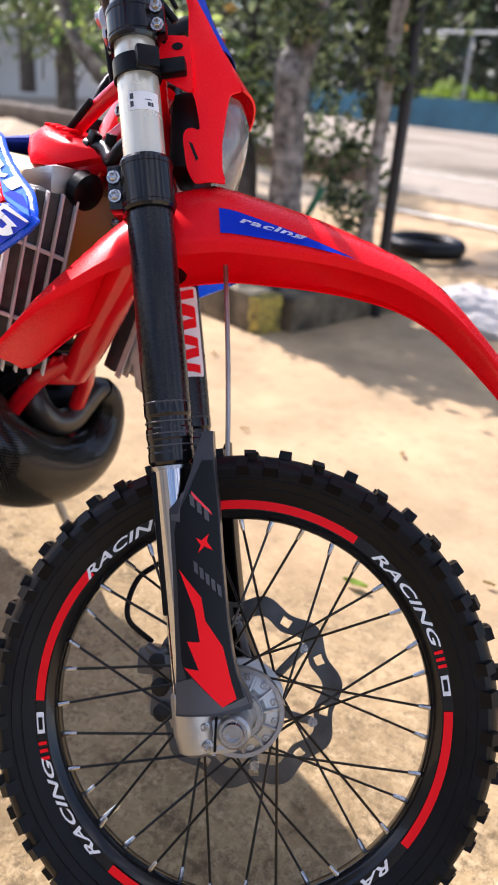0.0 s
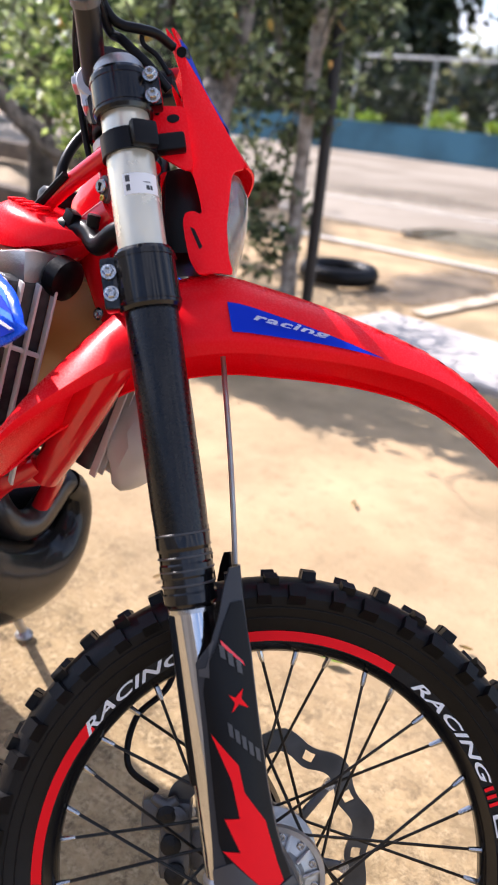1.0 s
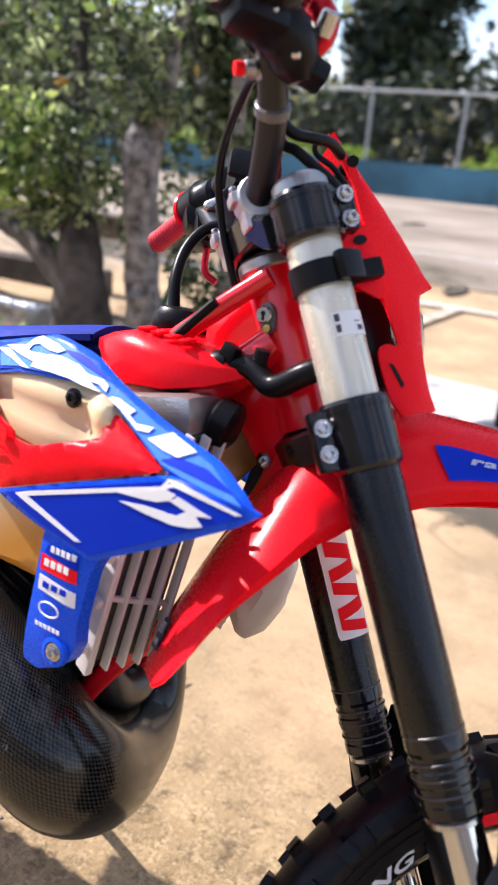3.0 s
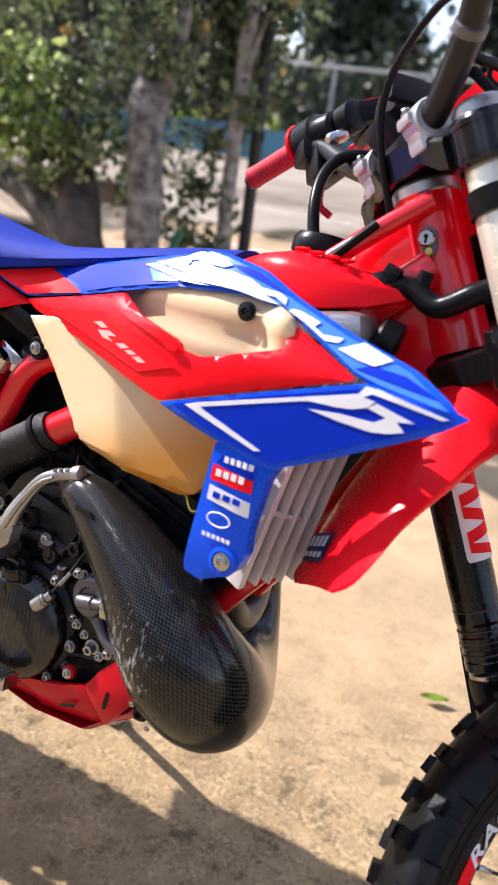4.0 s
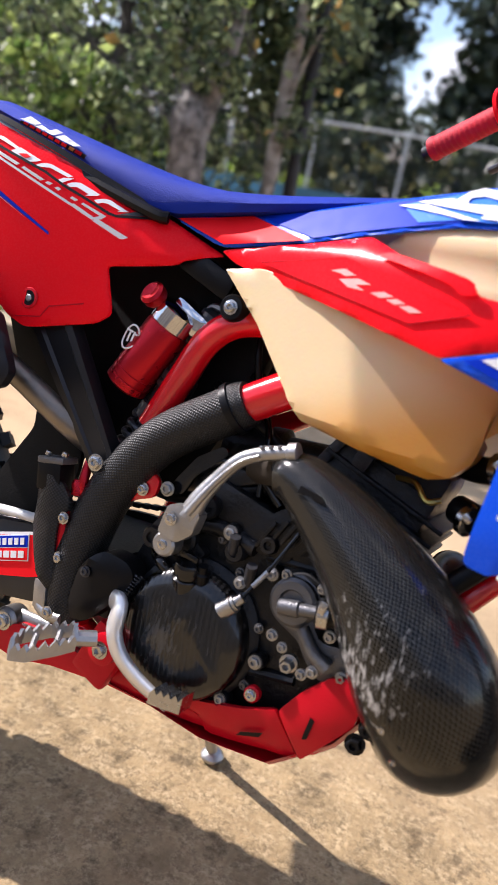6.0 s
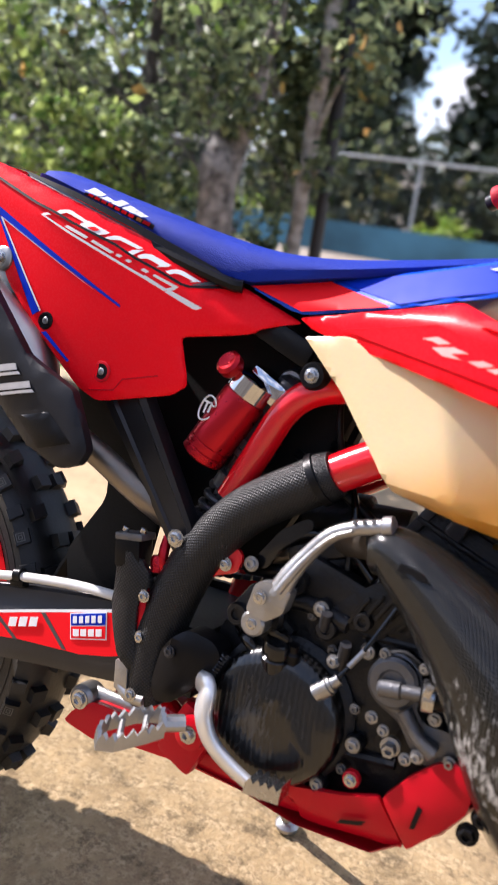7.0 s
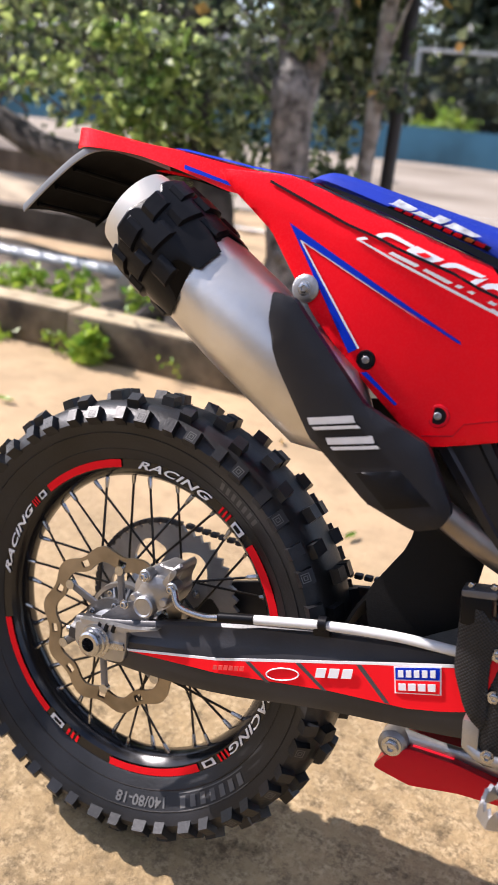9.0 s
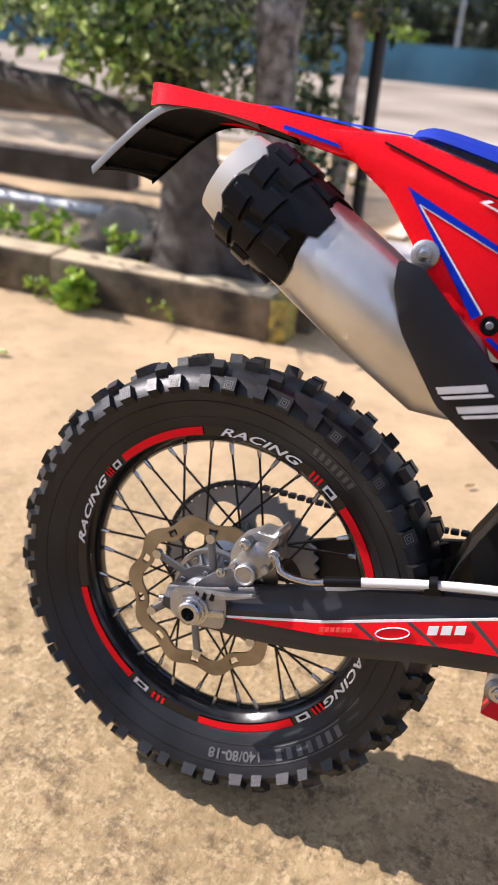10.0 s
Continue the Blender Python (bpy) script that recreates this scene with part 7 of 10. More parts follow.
# graphics
decal([(0.519, 0.868), (0.606, 0.889), (0.686, 0.871), (0.587, 0.851)], fy_shroud, RED_DECAL, shroud, "shroud_decal", "red block")
decal([(0.612, 0.890), (0.80, 0.932), (0.86, 0.947), (0.885, 0.945), (0.93, 0.938), (0.976, 0.918), (1.04, 0.897), (1.11, 0.881), (1.155, 0.859), (1.09, 0.867), (1.062, 0.872), (1.006, 0.898), (0.965, 0.913), (0.92, 0.918), (0.836, 0.910), (0.74, 0.888), (0.694, 0.875)], fy_shroud, BLUE_DECAL, shroud, "shroud_decal", "deep blue graphics", 0.0012)
decal([(0.836, 0.912), (0.80, 0.905), (0.775, 0.922), (0.86, 0.9485), (0.885, 0.9465), (0.929, 0.939), (0.976, 0.9195), (1.043, 0.899), (1.11, 0.8825), (1.155, 0.859), (1.09, 0.8655), (1.064, 0.8705), (1.007, 0.896), (0.967, 0.9125), (0.92, 0.917)], fy_shroud, mat("light_blue_vinyl", (0.05, 0.20, 0.80), 0.25, 0, 0.05, 6, spec=0.28), shroud, "shroud_decal", "light blue field behind the lettering", 0.0024)
for out in ([(0.893, 0.9405), (0.912, 0.9415), (0.929, 0.9385), (0.967, 0.9235), (0.945, 0.928), (0.904, 0.937)], [(1.061, 0.874), (1.075, 0.880), (1.108, 0.8785), (1.146, 0.866), (1.111, 0.869)]):
    decal(out, fy_shroud, BLUE_DECAL, shroud, "shroud_decal", "deep blue block", 0.0034)


def shroud_mark(outline, f=fy_shroud, parent=shroud, lift=0.0044, m0=WHITE):
    decal(outline, f, m0, parent, "shroud_mark", "broken white lettering shape" if m0 is WHITE else "", lift)


shroud_mark([(0.826, 0.931), (0.836, 0.942), (0.848, 0.947), (0.879, 0.944), (0.894, 0.940), (0.886, 0.936), (0.870, 0.936), (0.851, 0.939), (0.840, 0.936), (0.838, 0.930)])
shroud_mark([(0.790, 0.9265), (0.823, 0.933), (0.842, 0.929), (0.869, 0.931), (0.893, 0.934), (0.921, 0.931), (0.937, 0.925), (0.958, 0.924), (0.968, 0.920), (0.969, 0.914), (0.956, 0.919), (0.943, 0.919), (0.963, 0.9125), (0.942, 0.9135), (0.916, 0.9165), (0.893, 0.917), (0.857, 0.916), (0.858, 0.921), (0.827, 0.923)])
shroud_mark([(0.772, 0.9205), (0.800, 0.9245), (0.836, 0.9175), (0.857, 0.9135), (0.842, 0.9128), (0.818, 0.9160)])
shroud_mark([(0.975, 0.9095), (0.979, 0.912), (0.987, 0.912), (1.011, 0.906), (1.007, 0.901), (1.018, 0.896), (1.039, 0.897), (1.036, 0.892), (1.023, 0.891), (0.995, 0.903)])
shroud_mark([(1.038, 0.887), (1.060, 0.898), (1.092, 0.889), (1.077, 0.880), (1.060, 0.882)])
fy_wing = over(fy_shroud, 0.002)
decal([(0.885, 0.793), (0.97, 0.823), (1.072, 0.858), (1.10, 0.862), (1.160, 0.852), (1.06, 0.796), (1.005, 0.766), (0.945, 0.776)], fy_wing, BLUE_DECAL, wing, "wing_decal", "deep blue wing graphics", 0.0012)
decal([(0.900, 0.797), (0.915, 0.803), (1.073, 0.854), (1.078, 0.862), (1.092, 0.862), (1.157, 0.853), (1.151, 0.851), (1.086, 0.857), (1.076, 0.851), (0.918, 0.799), (0.993, 0.776), (0.986, 0.774)], fy_wing, WHITE, wing, "wing_line", "white outline of the wing", 0.0018)
shroud_mark([(1.027, 0.835), (1.056, 0.845), (1.075, 0.8525), (1.090, 0.851), (1.084, 0.844), (1.071, 0.839), (1.057, 0.837)], fy_wing, wing, 0.0022)
shroud_mark([(1.030, 0.828), (1.059, 0.832), (1.093, 0.833), (1.103, 0.840), (1.084, 0.844), (1.092, 0.850), (1.129, 0.842), (1.113, 0.839), (1.122, 0.832), (1.109, 0.827), (1.092, 0.824), (1.061, 0.825)], fy_wing, wing, 0.0022)
for out, m0 in (([(0.953, 0.760), (0.990, 0.757), (0.991, 0.745), (0.949, 0.751)], BLUE_DECAL), ([(0.946, 0.749), (0.991, 0.744), (0.992, 0.731), (0.946, 0.733)], RED_DECAL), ([(0.947, 0.728), (0.993, 0.722), (0.994, 0.707), (0.947, 0.713)], WHITE)):
    decal(out, fy_low, m0, low, "sponsor_sticker", "small sponsor sticker", 0.0016)
for k, (x0, z0, hgt, n_, m0) in enumerate(((0.957, 0.754, 0.006, 5, WHITE), (0.951, 0.7385, 0.007, 4, WHITE), (0.953, 0.7165, 0.006, 3, BLUE_DECAL), (0.950, 0.676, 0.004, 6, WHITE))):
    for i in range(n_):
        w = 0.034 / n_
        xa = x0 + i * w
        decal([(xa, z0), (xa + w * 0.7, z0 - 0.0006), (xa + w * 0.7, z0 - 0.0006 + hgt), (xa, z0 + hgt)], fy_low, m0, low, "sticker_mark", "", 0.0022)
bm = bmesh.new()
tube(bm, [(0.965 + 0.013 * math.cos(a), fy_low(0.965, 0.695) - 0.0018, 0.696 + 0.007 * math.sin(a)) for a in (2 * math.pi * i / 20 for i in range(21))], 0.0009, 6, 1, caps=False)
part("sticker_ring", bm, WHITE, low)
bm = bmesh.new()
lathe(bm, [(0.016, 0), (0.015, 0.004), (0.011, 0.005), (0.010, 0.001)], (0.978, -0.197, 0.656), (0, -1, 0), 20)
cup = part("screw_cup", bm, BLUE, low)
part("screw", bolt_bm(0.007, 0.006, (0.978, -0.199, 0.656)), STEEL, low)
# moulded steps on the red insert
fy_in = over(fy_shroud, 0.001)
PANEL = [(0.640, 0.8405), (0.744, 0.860), (0.882, 0.830), (0.830, 0.812)]
decal(PANEL, fy_in, RED, red_mid, "insert_step", "raised moulding", 0.0026, 0.004)
MIDPT = Vector((0.774, 0.8356))
for k, (a, b) in enumerate(zip(PANEL, PANEL[1:] + PANEL[:1])):
    a, b = Vector(a), Vector(b)
    decal([a, b, b.lerp(MIDPT, 0.03), a.lerp(MIDPT, 0.03)], fy_in, RED_SKID, red_mid, "insert_groove", "moulded groove", 0.0030)
decal([(0.777, 0.866), (0.793, 0.871), (0.876, 0.858), (0.880, 0.846), (0.865, 0.844), (0.86, 0.851)], fy_in, RED, red_mid, "insert_step", "raised moulding", 0.006, 0.003)
for out in ([(0.732, 0.845), (0.748, 0.849), (0.762, 0.8445), (0.750, 0.842), (0.744, 0.844)], [(0.744, 0.8385), (0.766, 0.842), (0.781, 0.8385), (0.764, 0.836), (0.776, 0.832), (0.757, 0.8325)], [(0.782, 0.8315), (0.796, 0.8345), (0.807, 0.832), (0.794, 0.8285)], [(0.800, 0.828), (0.811, 0.8305), (0.821, 0.828), (0.810, 0.8255)], [(0.815, 0.8245), (0.825, 0.827), (0.838, 0.8235), (0.827, 0.821)]):
    decal(out, fy_in, mat("faded_white_print", (0.72, 0.36, 0.33), 0.4, 0, 0.1, 60) if out[0][0] < 0.74 else bpy.data.materials["faded_white_print"], red_mid, "insert_mark", "faded white mark", 0.0036)

# red tank cover with the filler, in front of the seat
bm = bmesh.new()
rings = []
for x, zt, w, zb in ((0.845, 0.955, 0.050, 0.94), (0.885, 0.966, 0.085, 0.93), (0.93, 0.975, 0.100, 0.915), (0.975, 0.968, 0.098, 0.918), (1.02, 0.964, 0.085, 0.93), (1.05, 0.962, 0.060, 0.945)):
    rings.append([(x, y * w, z) for y, z in ((-1, zb), (-1.0, zb + (zt - zb) * 0.6), (-0.86, zt - 0.004), (-0.5, zt), (0, zt + 0.004), (0.5, zt), (0.86, zt - 0.004), (1, zb + (zt - zb) * 0.6), (1, zb), (0, zb - 0.01))])
loft(bm, [r for r in rings])
cover = part("tank_cover", bm, RED, bike, "red plastic tank cover with ribs", 50)
for i in range(4):
    bm = bmesh.new()
    box(bm, (0.93 + i * 0.018, -0.075, 0.974 - i * 0.001), (0.010, 0.022, 0.004), (8, 0, 0), 0.0015)
    part("cover_rib", bm, RED, cover)
bm = bmesh.new()
lathe(bm, [(0.034, 0), (0.036, 0.004), (0.036, 0.018), (0.030, 0.026), (0.012, 0.028)], (0.918, 0.005, 0.972), (0, 0, 1), 28)
part("filler_cap", bm, BLACK, cover, "black fuel filler cap")
bm = bmesh.new()
tube(bm, [(0.908, 0.0, 0.985), (0.892, 0.012, 1.03), (0.884, 0.035, 1.068), (0.893, 0.058, 1.096), (0.922, 0.072, 1.104), (0.952, 0.078, 1.085), (0.972, 0.078, 1.05), (0.985, 0.075, 1.0), (0.99, 0.07, 0.955)], 0.0072, 12, 6)
part("breather_hose", bm, BLACK, cover, "black breather hose loop")

# ---- frame ----
bm = bmesh.new()
hd = Vector((1.435, 0, 0.291)) + steer_axis * 0.735
tube(bm, [tuple(hd - steer_axis * 0.04), tuple(hd + steer_axis * 0.135)], 0.0345, 28, 1)
for sgn in (-1, 1):
    tube(bm, [(1.06, sgn * 0.024, 0.985, 0.021), (0.96, sgn * 0.065, 0.88, 0.021), (0.83, sgn * 0.09, 0.795, 0.021), (0.715, sgn * 0.098, 0.728, 0.021), (0.639, sgn * 0.10, 0.675, 0.021), (0.575, sgn * 0.10, 0.622, 0.021), (0.530, sgn * 0.10, 0.55, 0.021), (0.512, sgn * 0.10, 0.46, 0.021), (0.520, sgn * 0.098, 0.385, 0.021)], None, 18, 5)
    tube(bm, [(0.548, sgn * 0.085, 0.635), (0.572, sgn * 0.086, 0.700), (0.590, sgn * 0.086, 0.745), (0.615, sgn * 0.080, 0.772), (0.650, sgn * 0.060, 0.785)], 0.0165, 16, 5)
    tube(bm, [(0.52, sgn * 0.09, 0.385), (0.60, sgn * 0.085, 0.350), (0.75, sgn * 0.07, 0.345), (0.83, sgn * 0.066, 0.365), (0.875, sgn * 0.062, 0.435), (0.910, sgn * 0.058, 0.525), (0.952, sgn * 0.043, 0.592), (0.988, sgn * 0.018, 0.635)], 0.0145, 14, 5)
box(bm, (0.966, 0, 0.612), (0.007, 0.085, 0.060), (0, 30, 0), 0.003)
tube(bm, [(0.985, 0, 0.615, 0.022), (1.03, 0, 0.70, 0.027), (1.085, 0, 0.82, 0.028), (1.11, 0, 0.92, 0.026)], None, 18, 4)
frame_ob = part("frame", bm, RED_PAINT, bike, "red painted tubular steel frame", 50)
# gusset plate behind the head
GUS = [(0.965, 0.985), (1.030, 1.058), (1.048, 1.060), (1.100, 0.975), (1.125, 0.900), (1.105, 0.840), (1.070, 0.850), (1.020, 0.905), (0.985, 0.945)]
part("head_gusset", mirror(shell(GUS, lambda x, z: -0.026 + 0.10 * clamp(x - 1.05, 0, 0.1), 0.006, 0.02, 0.005)), RED_PAINT, frame_ob, "red head gusset", 45)
bm = bmesh.new()
for sgn in (-1, 1):
    tube(bm, [(0.95, sgn * 0.055, 0.965), (1.00, sgn * 0.046, 1.012), (1.045, sgn * 0.036, 1.052)], 0.011, 12, 3)
part("head_brace", bm, RED_PAINT, frame_ob)
bm = bmesh.new()
tube(bm, [(0.962, -0.066, 0.972), (1.000, -0.059, 1.016)], 0.0052, 8, 1)
part("cable_slot", bm, MATT_BLACK, frame_ob)
bm = bmesh.new()
lathe(bm, [(0.0350, 0.866), (0.0372, 0.868), (0.0372, 0.878), (0.034, 0.882), (0.030, 0.883)], (1.435 - 0.0, 0, 0.291), tuple(steer_axis), 30)
part("head_bearing", bm, ALLOY, frame_ob, "silver head bearing ring")
bm = bmesh.new()
lathe(bm, [(0.030, 0.655), (0.036, 0.66), (0.036, 0.69), (0.031, 0.695)], (1.435, 0, 0.291), tuple(steer_axis), 30)
part("bearing_seat", bm, BLACK, frame_ob)
part("bolt", bolt_bm(0.006, 0.006, (1.077, -0.033, 0.864)), STEEL, frame_ob)
part("bolt", bolt_bm(0.0075, 0.012, (1.034, -0.030, 0.971)), BLACK_GLOSS, frame_ob)
bm = shell([(1.042, 1.022), (1.050, 1.026), (1.059, 1.020), (1.063, 1.000), (1.058, 0.993), (1.051, 0.995), (1.041, 1.012)], lambda x, z: -0.041, 0.010, 0.05, 0.001)
lock = part("lock_plate", bm, CAST, frame_ob, "worn steel steering lock plate")
bm = bmesh.new()
lathe(bm, [(0.0092, 0), (0.0092, 0.003), (0.0076, 0.0045), (0.002, 0.0045)], (1.050, -0.041, 1.012), (0, -1, 0), 20)
part("lock_barrel", bm, STEEL, lock, "bright lock barrel")
bm = bmesh.new()
lathe(bm, [(0.0024, 0), (0.0024, 0.0008)], (1.050, -0.0456, 1.0135), (0, -1, 0), 12)
box(bm, (1.0506, -0.0460, 1.0095), (0.0020, 0.0008, 0.006), (0, 0, 0))
part("keyhole", bm, MATT_BLACK, lock)
part("rivet", bolt_bm(0.0042, 0.003, (1.0565, -0.042, 0.999), (0, -1, 0), False), GOLDBRASS, lock)
# grip guards on the frame's lower bend
bm = bmesh.new()
tube(bm, [(0.668, -0.101, 0.697, 0.024), (0.660, -0.101, 0.691, 0.0265), (0.639, -0.102, 0.676, 0.0265), (0.575, -0.103, 0.624, 0.027), (0.532, -0.105, 0.552, 0.028), (0.512, -0.106, 0.47, 0.029), (0.512, -0.106, 0.415, 0.029), (0.522, -0.104, 0.388, 0.026)], None, 22, 6)
wrap_uv(bm, 22)
fg = part("frame_guard", bm, GRIPPY_TUBE, frame_ob, "black textured frame guard", 60)
bm = bmesh.new()
tube(bm, [(0.655, -0.1015, 0.688), (0.649, -0.102, 0.683)], 0.0295, 22, 1)
part("guard_strap", bm, BLACK, fg)
GP = [(0.532, 0.462), (0.545, 0.480), (0.560, 0.492), (0.590, 0.489), (0.602, 0.476), (0.596, 0.455), (0.586, 0.440), (0.557, 0.405), (0.536, 0.402), (0.528, 0.420)]
part("guard_wing", shell(GP, lambda x, z: -0.137 + 0.10 * clamp(x - 0.565, 0, 0.05), 0.03, 0.015, 0.006, 0.006), BLACK, fg, "moulded black lower guard", 35)
part("bolt", bolt_bm(0.005, 0.004, (0.546, -0.139, 0.463)), ALLOY_DARK, fg)
# subframe struts
for sgn in (1, -1):
    bm = bmesh.new()
    loft(bm, [[(x + a * 0.95, sgn * (0.116 + b), z + a * 0.3) for a, b in ((-w, 0), (-w * 0.92, 0.006), (-w * 0.55, 0.007), (-w * 0.42, 0.0035), (w * 0.50, 0.0035), (w * 0.62, 0.007), (w * 0.94, 0.006), (w, 0), (w, -0.014), (-w, -0.014))] for x, z, w in ((0.392, 0.752, 0.032), (0.4085, 0.7105, 0.0300), (0.460, 0.650, 0.0255), (0.510, 0.5915, 0.0205), (0.522, 0.574, 0.017), (0.528, 0.562, 0.009))])
    sf = part("subframe", bm, STRUT, bike, "black subframe strut with raised edges", 30)
part("bolt", bolt_bm(0.0075, 0.006, (0.516, -0.127, 0.581)), STEEL, sf)
# red engine hanger behind the frame guard
TAB = [(0.548, 0.538), (0.553, 0.560), (0.574, 0.590), (0.590, 0.583), (0.588, 0.562), (0.565, 0.552)]
hang = part("engine_hanger", shell(TAB, lambda x, z: -0.108, 0.006, 0.02, 0.002, 0.006), RED_PAINT, frame_ob, "red engine hanger plate")
part("bolt", bolt_bm(0.006, 0.006, (0.573, -0.109, 0.568)), STEEL, frame_ob)
for sgn in (-1, 1):
    bm = bmesh.new()
    box(bm, (0.572, sgn * 0.092, 0.818), (0.075, 0.012, 0.030), (0, 20, 0), 0.008)
    part("panel_bracket", bm, BLACK, sf)
# airbox: dark backing behind the shock
AIR = [(0.30, 0.90), (0.60, 0.86), (0.66, 0.80), (0.63, 0.68), (0.58, 0.56), (0.50, 0.545), (0.43, 0.60), (0.37, 0.66), (0.33, 0.72)]
part("airbox", mirror(shell(AIR, lambda x, z: -0.040, 0.02, 0.03, 0.008)), MATT_BLACK, bike, "black plastic airbox", 45)

# ---- rear shock ----
bm = bmesh.new()
s0, s1 = Vector((0.500, -0.085, 0.668)), Vector((0.540, -0.085, 0.752))
d = (s1 - s0).normalized()
prof = [(0.020, 0), (0.0265, 0.004), (0.0265, 0.012), (0.0255, 0.013), (0.0265, 0.014), (0.0265, 0.022), (0.0255, 0.023), (0.0265, 0.024), (0.0268, 0.085), (0.025, 0.090)]
lathe(bm, prof, tuple(s0), tuple(d), 30)
res = part("shock_reservoir", bm, RED_ANOD, bike, "red anodised shock reservoir", 40)
bm = bmesh.new()
lathe(bm, [(0.0255, 0.090), (0.0275, 0.092), (0.0275, 0.112), (0.018, 0.118)], tuple(s0), tuple(d), 30)
box(bm, (0.560, -0.075, 0.765), (0.05, 0.035, 0.028), (0, 25, 0), 0.008)
part("reservoir_head", bm, CHROME, res, "polished reservoir head")
bm = bmesh.new()
lathe(bm, [(0.013, 0), (0.015, 0.004), (0.015, 0.012), (0.011, 0.015), (0.004, 0.012)], (0.524, -0.102, 0.776), (-0.3, -1, 0.5), 18)
part("adjuster_knob", bm, RED_ANOD, res, "red clicker knob")
bm = bmesh.new()
tube(bm, [(0.507 + 0.009 * math.cos(a) + 0.004 * math.sin(a), -0.1115 + 0.004 * math.cos(a) ** 2, 0.727 + 0.014 * math.sin(a) - 0.002 * math.cos(a)) for a in (2 * math.pi * i / 24 for i in range(25))], 0.0011, 6, 1, caps=False)
part("reservoir_badge", bm, WHITE, res, "white ring badge")
bm = bmesh.new()
for x, z, w, h in ((0.506, 0.734, 0.009, 0.0022), (0.506, 0.727, 0.002, 0.012), (0.5115, 0.728, 0.002, 0.012), (0.514, 0.731, 0.005, 0.002)):
    box(bm, (x, -0.1118, z), (w, 0.001, h), (0, 12, 0))
part("badge_mark", bm, WHITE, res)
bm = bmesh.new()
sa, sb = Vector((0.586, -0.064, 0.780)), Vector((0.518, -0.064, 0.585))
d = (sb - sa).normalized()
lathe(bm, [(0.012, 0.0), (0.0195, 0.006), (0.0195, 0.050), (0.0185, 0.051), (0.0195, 0.052), (0.0200, 0.084), (0.0230, 0.086), (0.0230, 0.096), (0.0210, 0.097), (0.0230, 0.099), (0.0230, 0.106), (0.0190, 0.110), (0.0190, 0.130), (0.0240, 0.132), (0.0240, 0.150), (0.0160, 0.156), (0.0160, 0.205)], tuple(sa), tuple(d), 24)
shock = part("rear_shock", bm, ALLOY_DARK, bike, "dark shock absorber body")
bm = bmesh.new()
sp = []
for i in range(150):
    t = i / 149
    a = t * 2 * math.pi * 4
    c = sa + d * (0.152 + 0.052 * t)
    e1 = d.orthogonal().normalized()
    e2 = d.cross(e1)
    sp.append(tuple(c + e1 * 0.022 * math.cos(a) + e2 * 0.022 * math.sin(a)))
tube(bm, sp, 0.0045, 8, 1)
part("shock_spring", bm, ALLOY_DARK, shock, "dark coil spring")
for at in ((0.616, -0.100, 0.788), (0.572, -0.05, 0.775)):
    bm = bmesh.new()
    lathe(bm, [(0.015, -0.02), (0.015, 0.0), (0.013, 0.003)], at, (0, -1, 0), 20)
    lug = part("shock_lug", bm, ALLOY if at[0] < 0.6 else BLACK, shock)
    part("bolt", bolt_bm(0.0062, 0.006, (at[0], at[1] - 0.003, at[2])), STEEL, shock)

# ---- swingarm ----
ARM_TOP = [(-0.045, 0.345), (0.031, 0.365), (0.176, 0.414), (0.319, 0.453), (0.46, 0.483), (0.53, 0.487)]
ARM_BOT = [(-0.045, 0.315), (0.023, 0.305), (0.11, 0.322), (0.265, 0.358), (0.403, 0.386), (0.53, 0.405)]
bm = bmesh.new()
for sgn in (-1, 1):
    rings = []
    for (x, zt), (_, zb) in zip(smooth_path(ARM_TOP, 4), smooth_path(ARM_BOT, 4)):
        yo, yi = 0.112, 0.088
        h = zt - zb
        rings.append([(x, sgn * y, z) for y, z in ((yi, zb), (yo - 0.005, zb), (yo, zb + h * 0.12), (yo, zb + h * 0.60), (yo - 0.007, zb + h * 0.72), (yo - 0.010, zt - 0.004), (yo - 0.014, zt), (yi, zt))])
    loft(bm, rings)
loft(bm, [[(x, y, z) for x, z in ((0.40, 0.40), (0.56, 0.40), (0.56, 0.48), (0.40, 0.47))] for y in (-0.09, -0.03, 0.03, 0.09)])
arm = part("swingarm", bm, SWING_GREY, bike, "black swingarm with red sponsor decal", 35)
fy_arm = lambda x, z: -0.1122
decal([(0.052, 0.3335), (0.177, 0.369), (0.364, 0.4375), (0.460, 0.4715), (0.478, 0.454), (0.484, 0.428), (0.454, 0.4155), (0.416, 0.4035), (0.325, 0.388), (0.180, 0.353)], fy_arm, RED_DECAL, arm, "arm_decal", "red sponsor strip", 0.001)
decal([(0.048, 0.3355), (0.177, 0.3725), (0.364, 0.441), (0.460, 0.4755), (0.460, 0.4715), (0.364, 0.4375), (0.177, 0.369), (0.052, 0.3335)], fy_arm, WHITE, arm, "arm_line", "thin white edge", 0.0011)
for a, b in (((0.216, 0.383), (0.247, 0.3675)), ((0.279, 0.406), (0.317, 0.386)), ((0.350, 0.432), (0.391, 0.4005))):
    decal([a, (a[0] + 0.006, a[1] + 0.002), (b[0] + 0.006, b[1] + 0.001), b], fy_arm, GREY, arm, "arm_stripe", "grey slash", 0.0018)
q00, q10, q11, q01 = [Vector(p) for p in ((0.400, 0.4165), (0.4495, 0.434), (0.442, 0.466), (0.392, 0.4465))]


def on_sticker(u, v):
    return q00.lerp(q10, u).lerp(q01.lerp(q11, u), v)


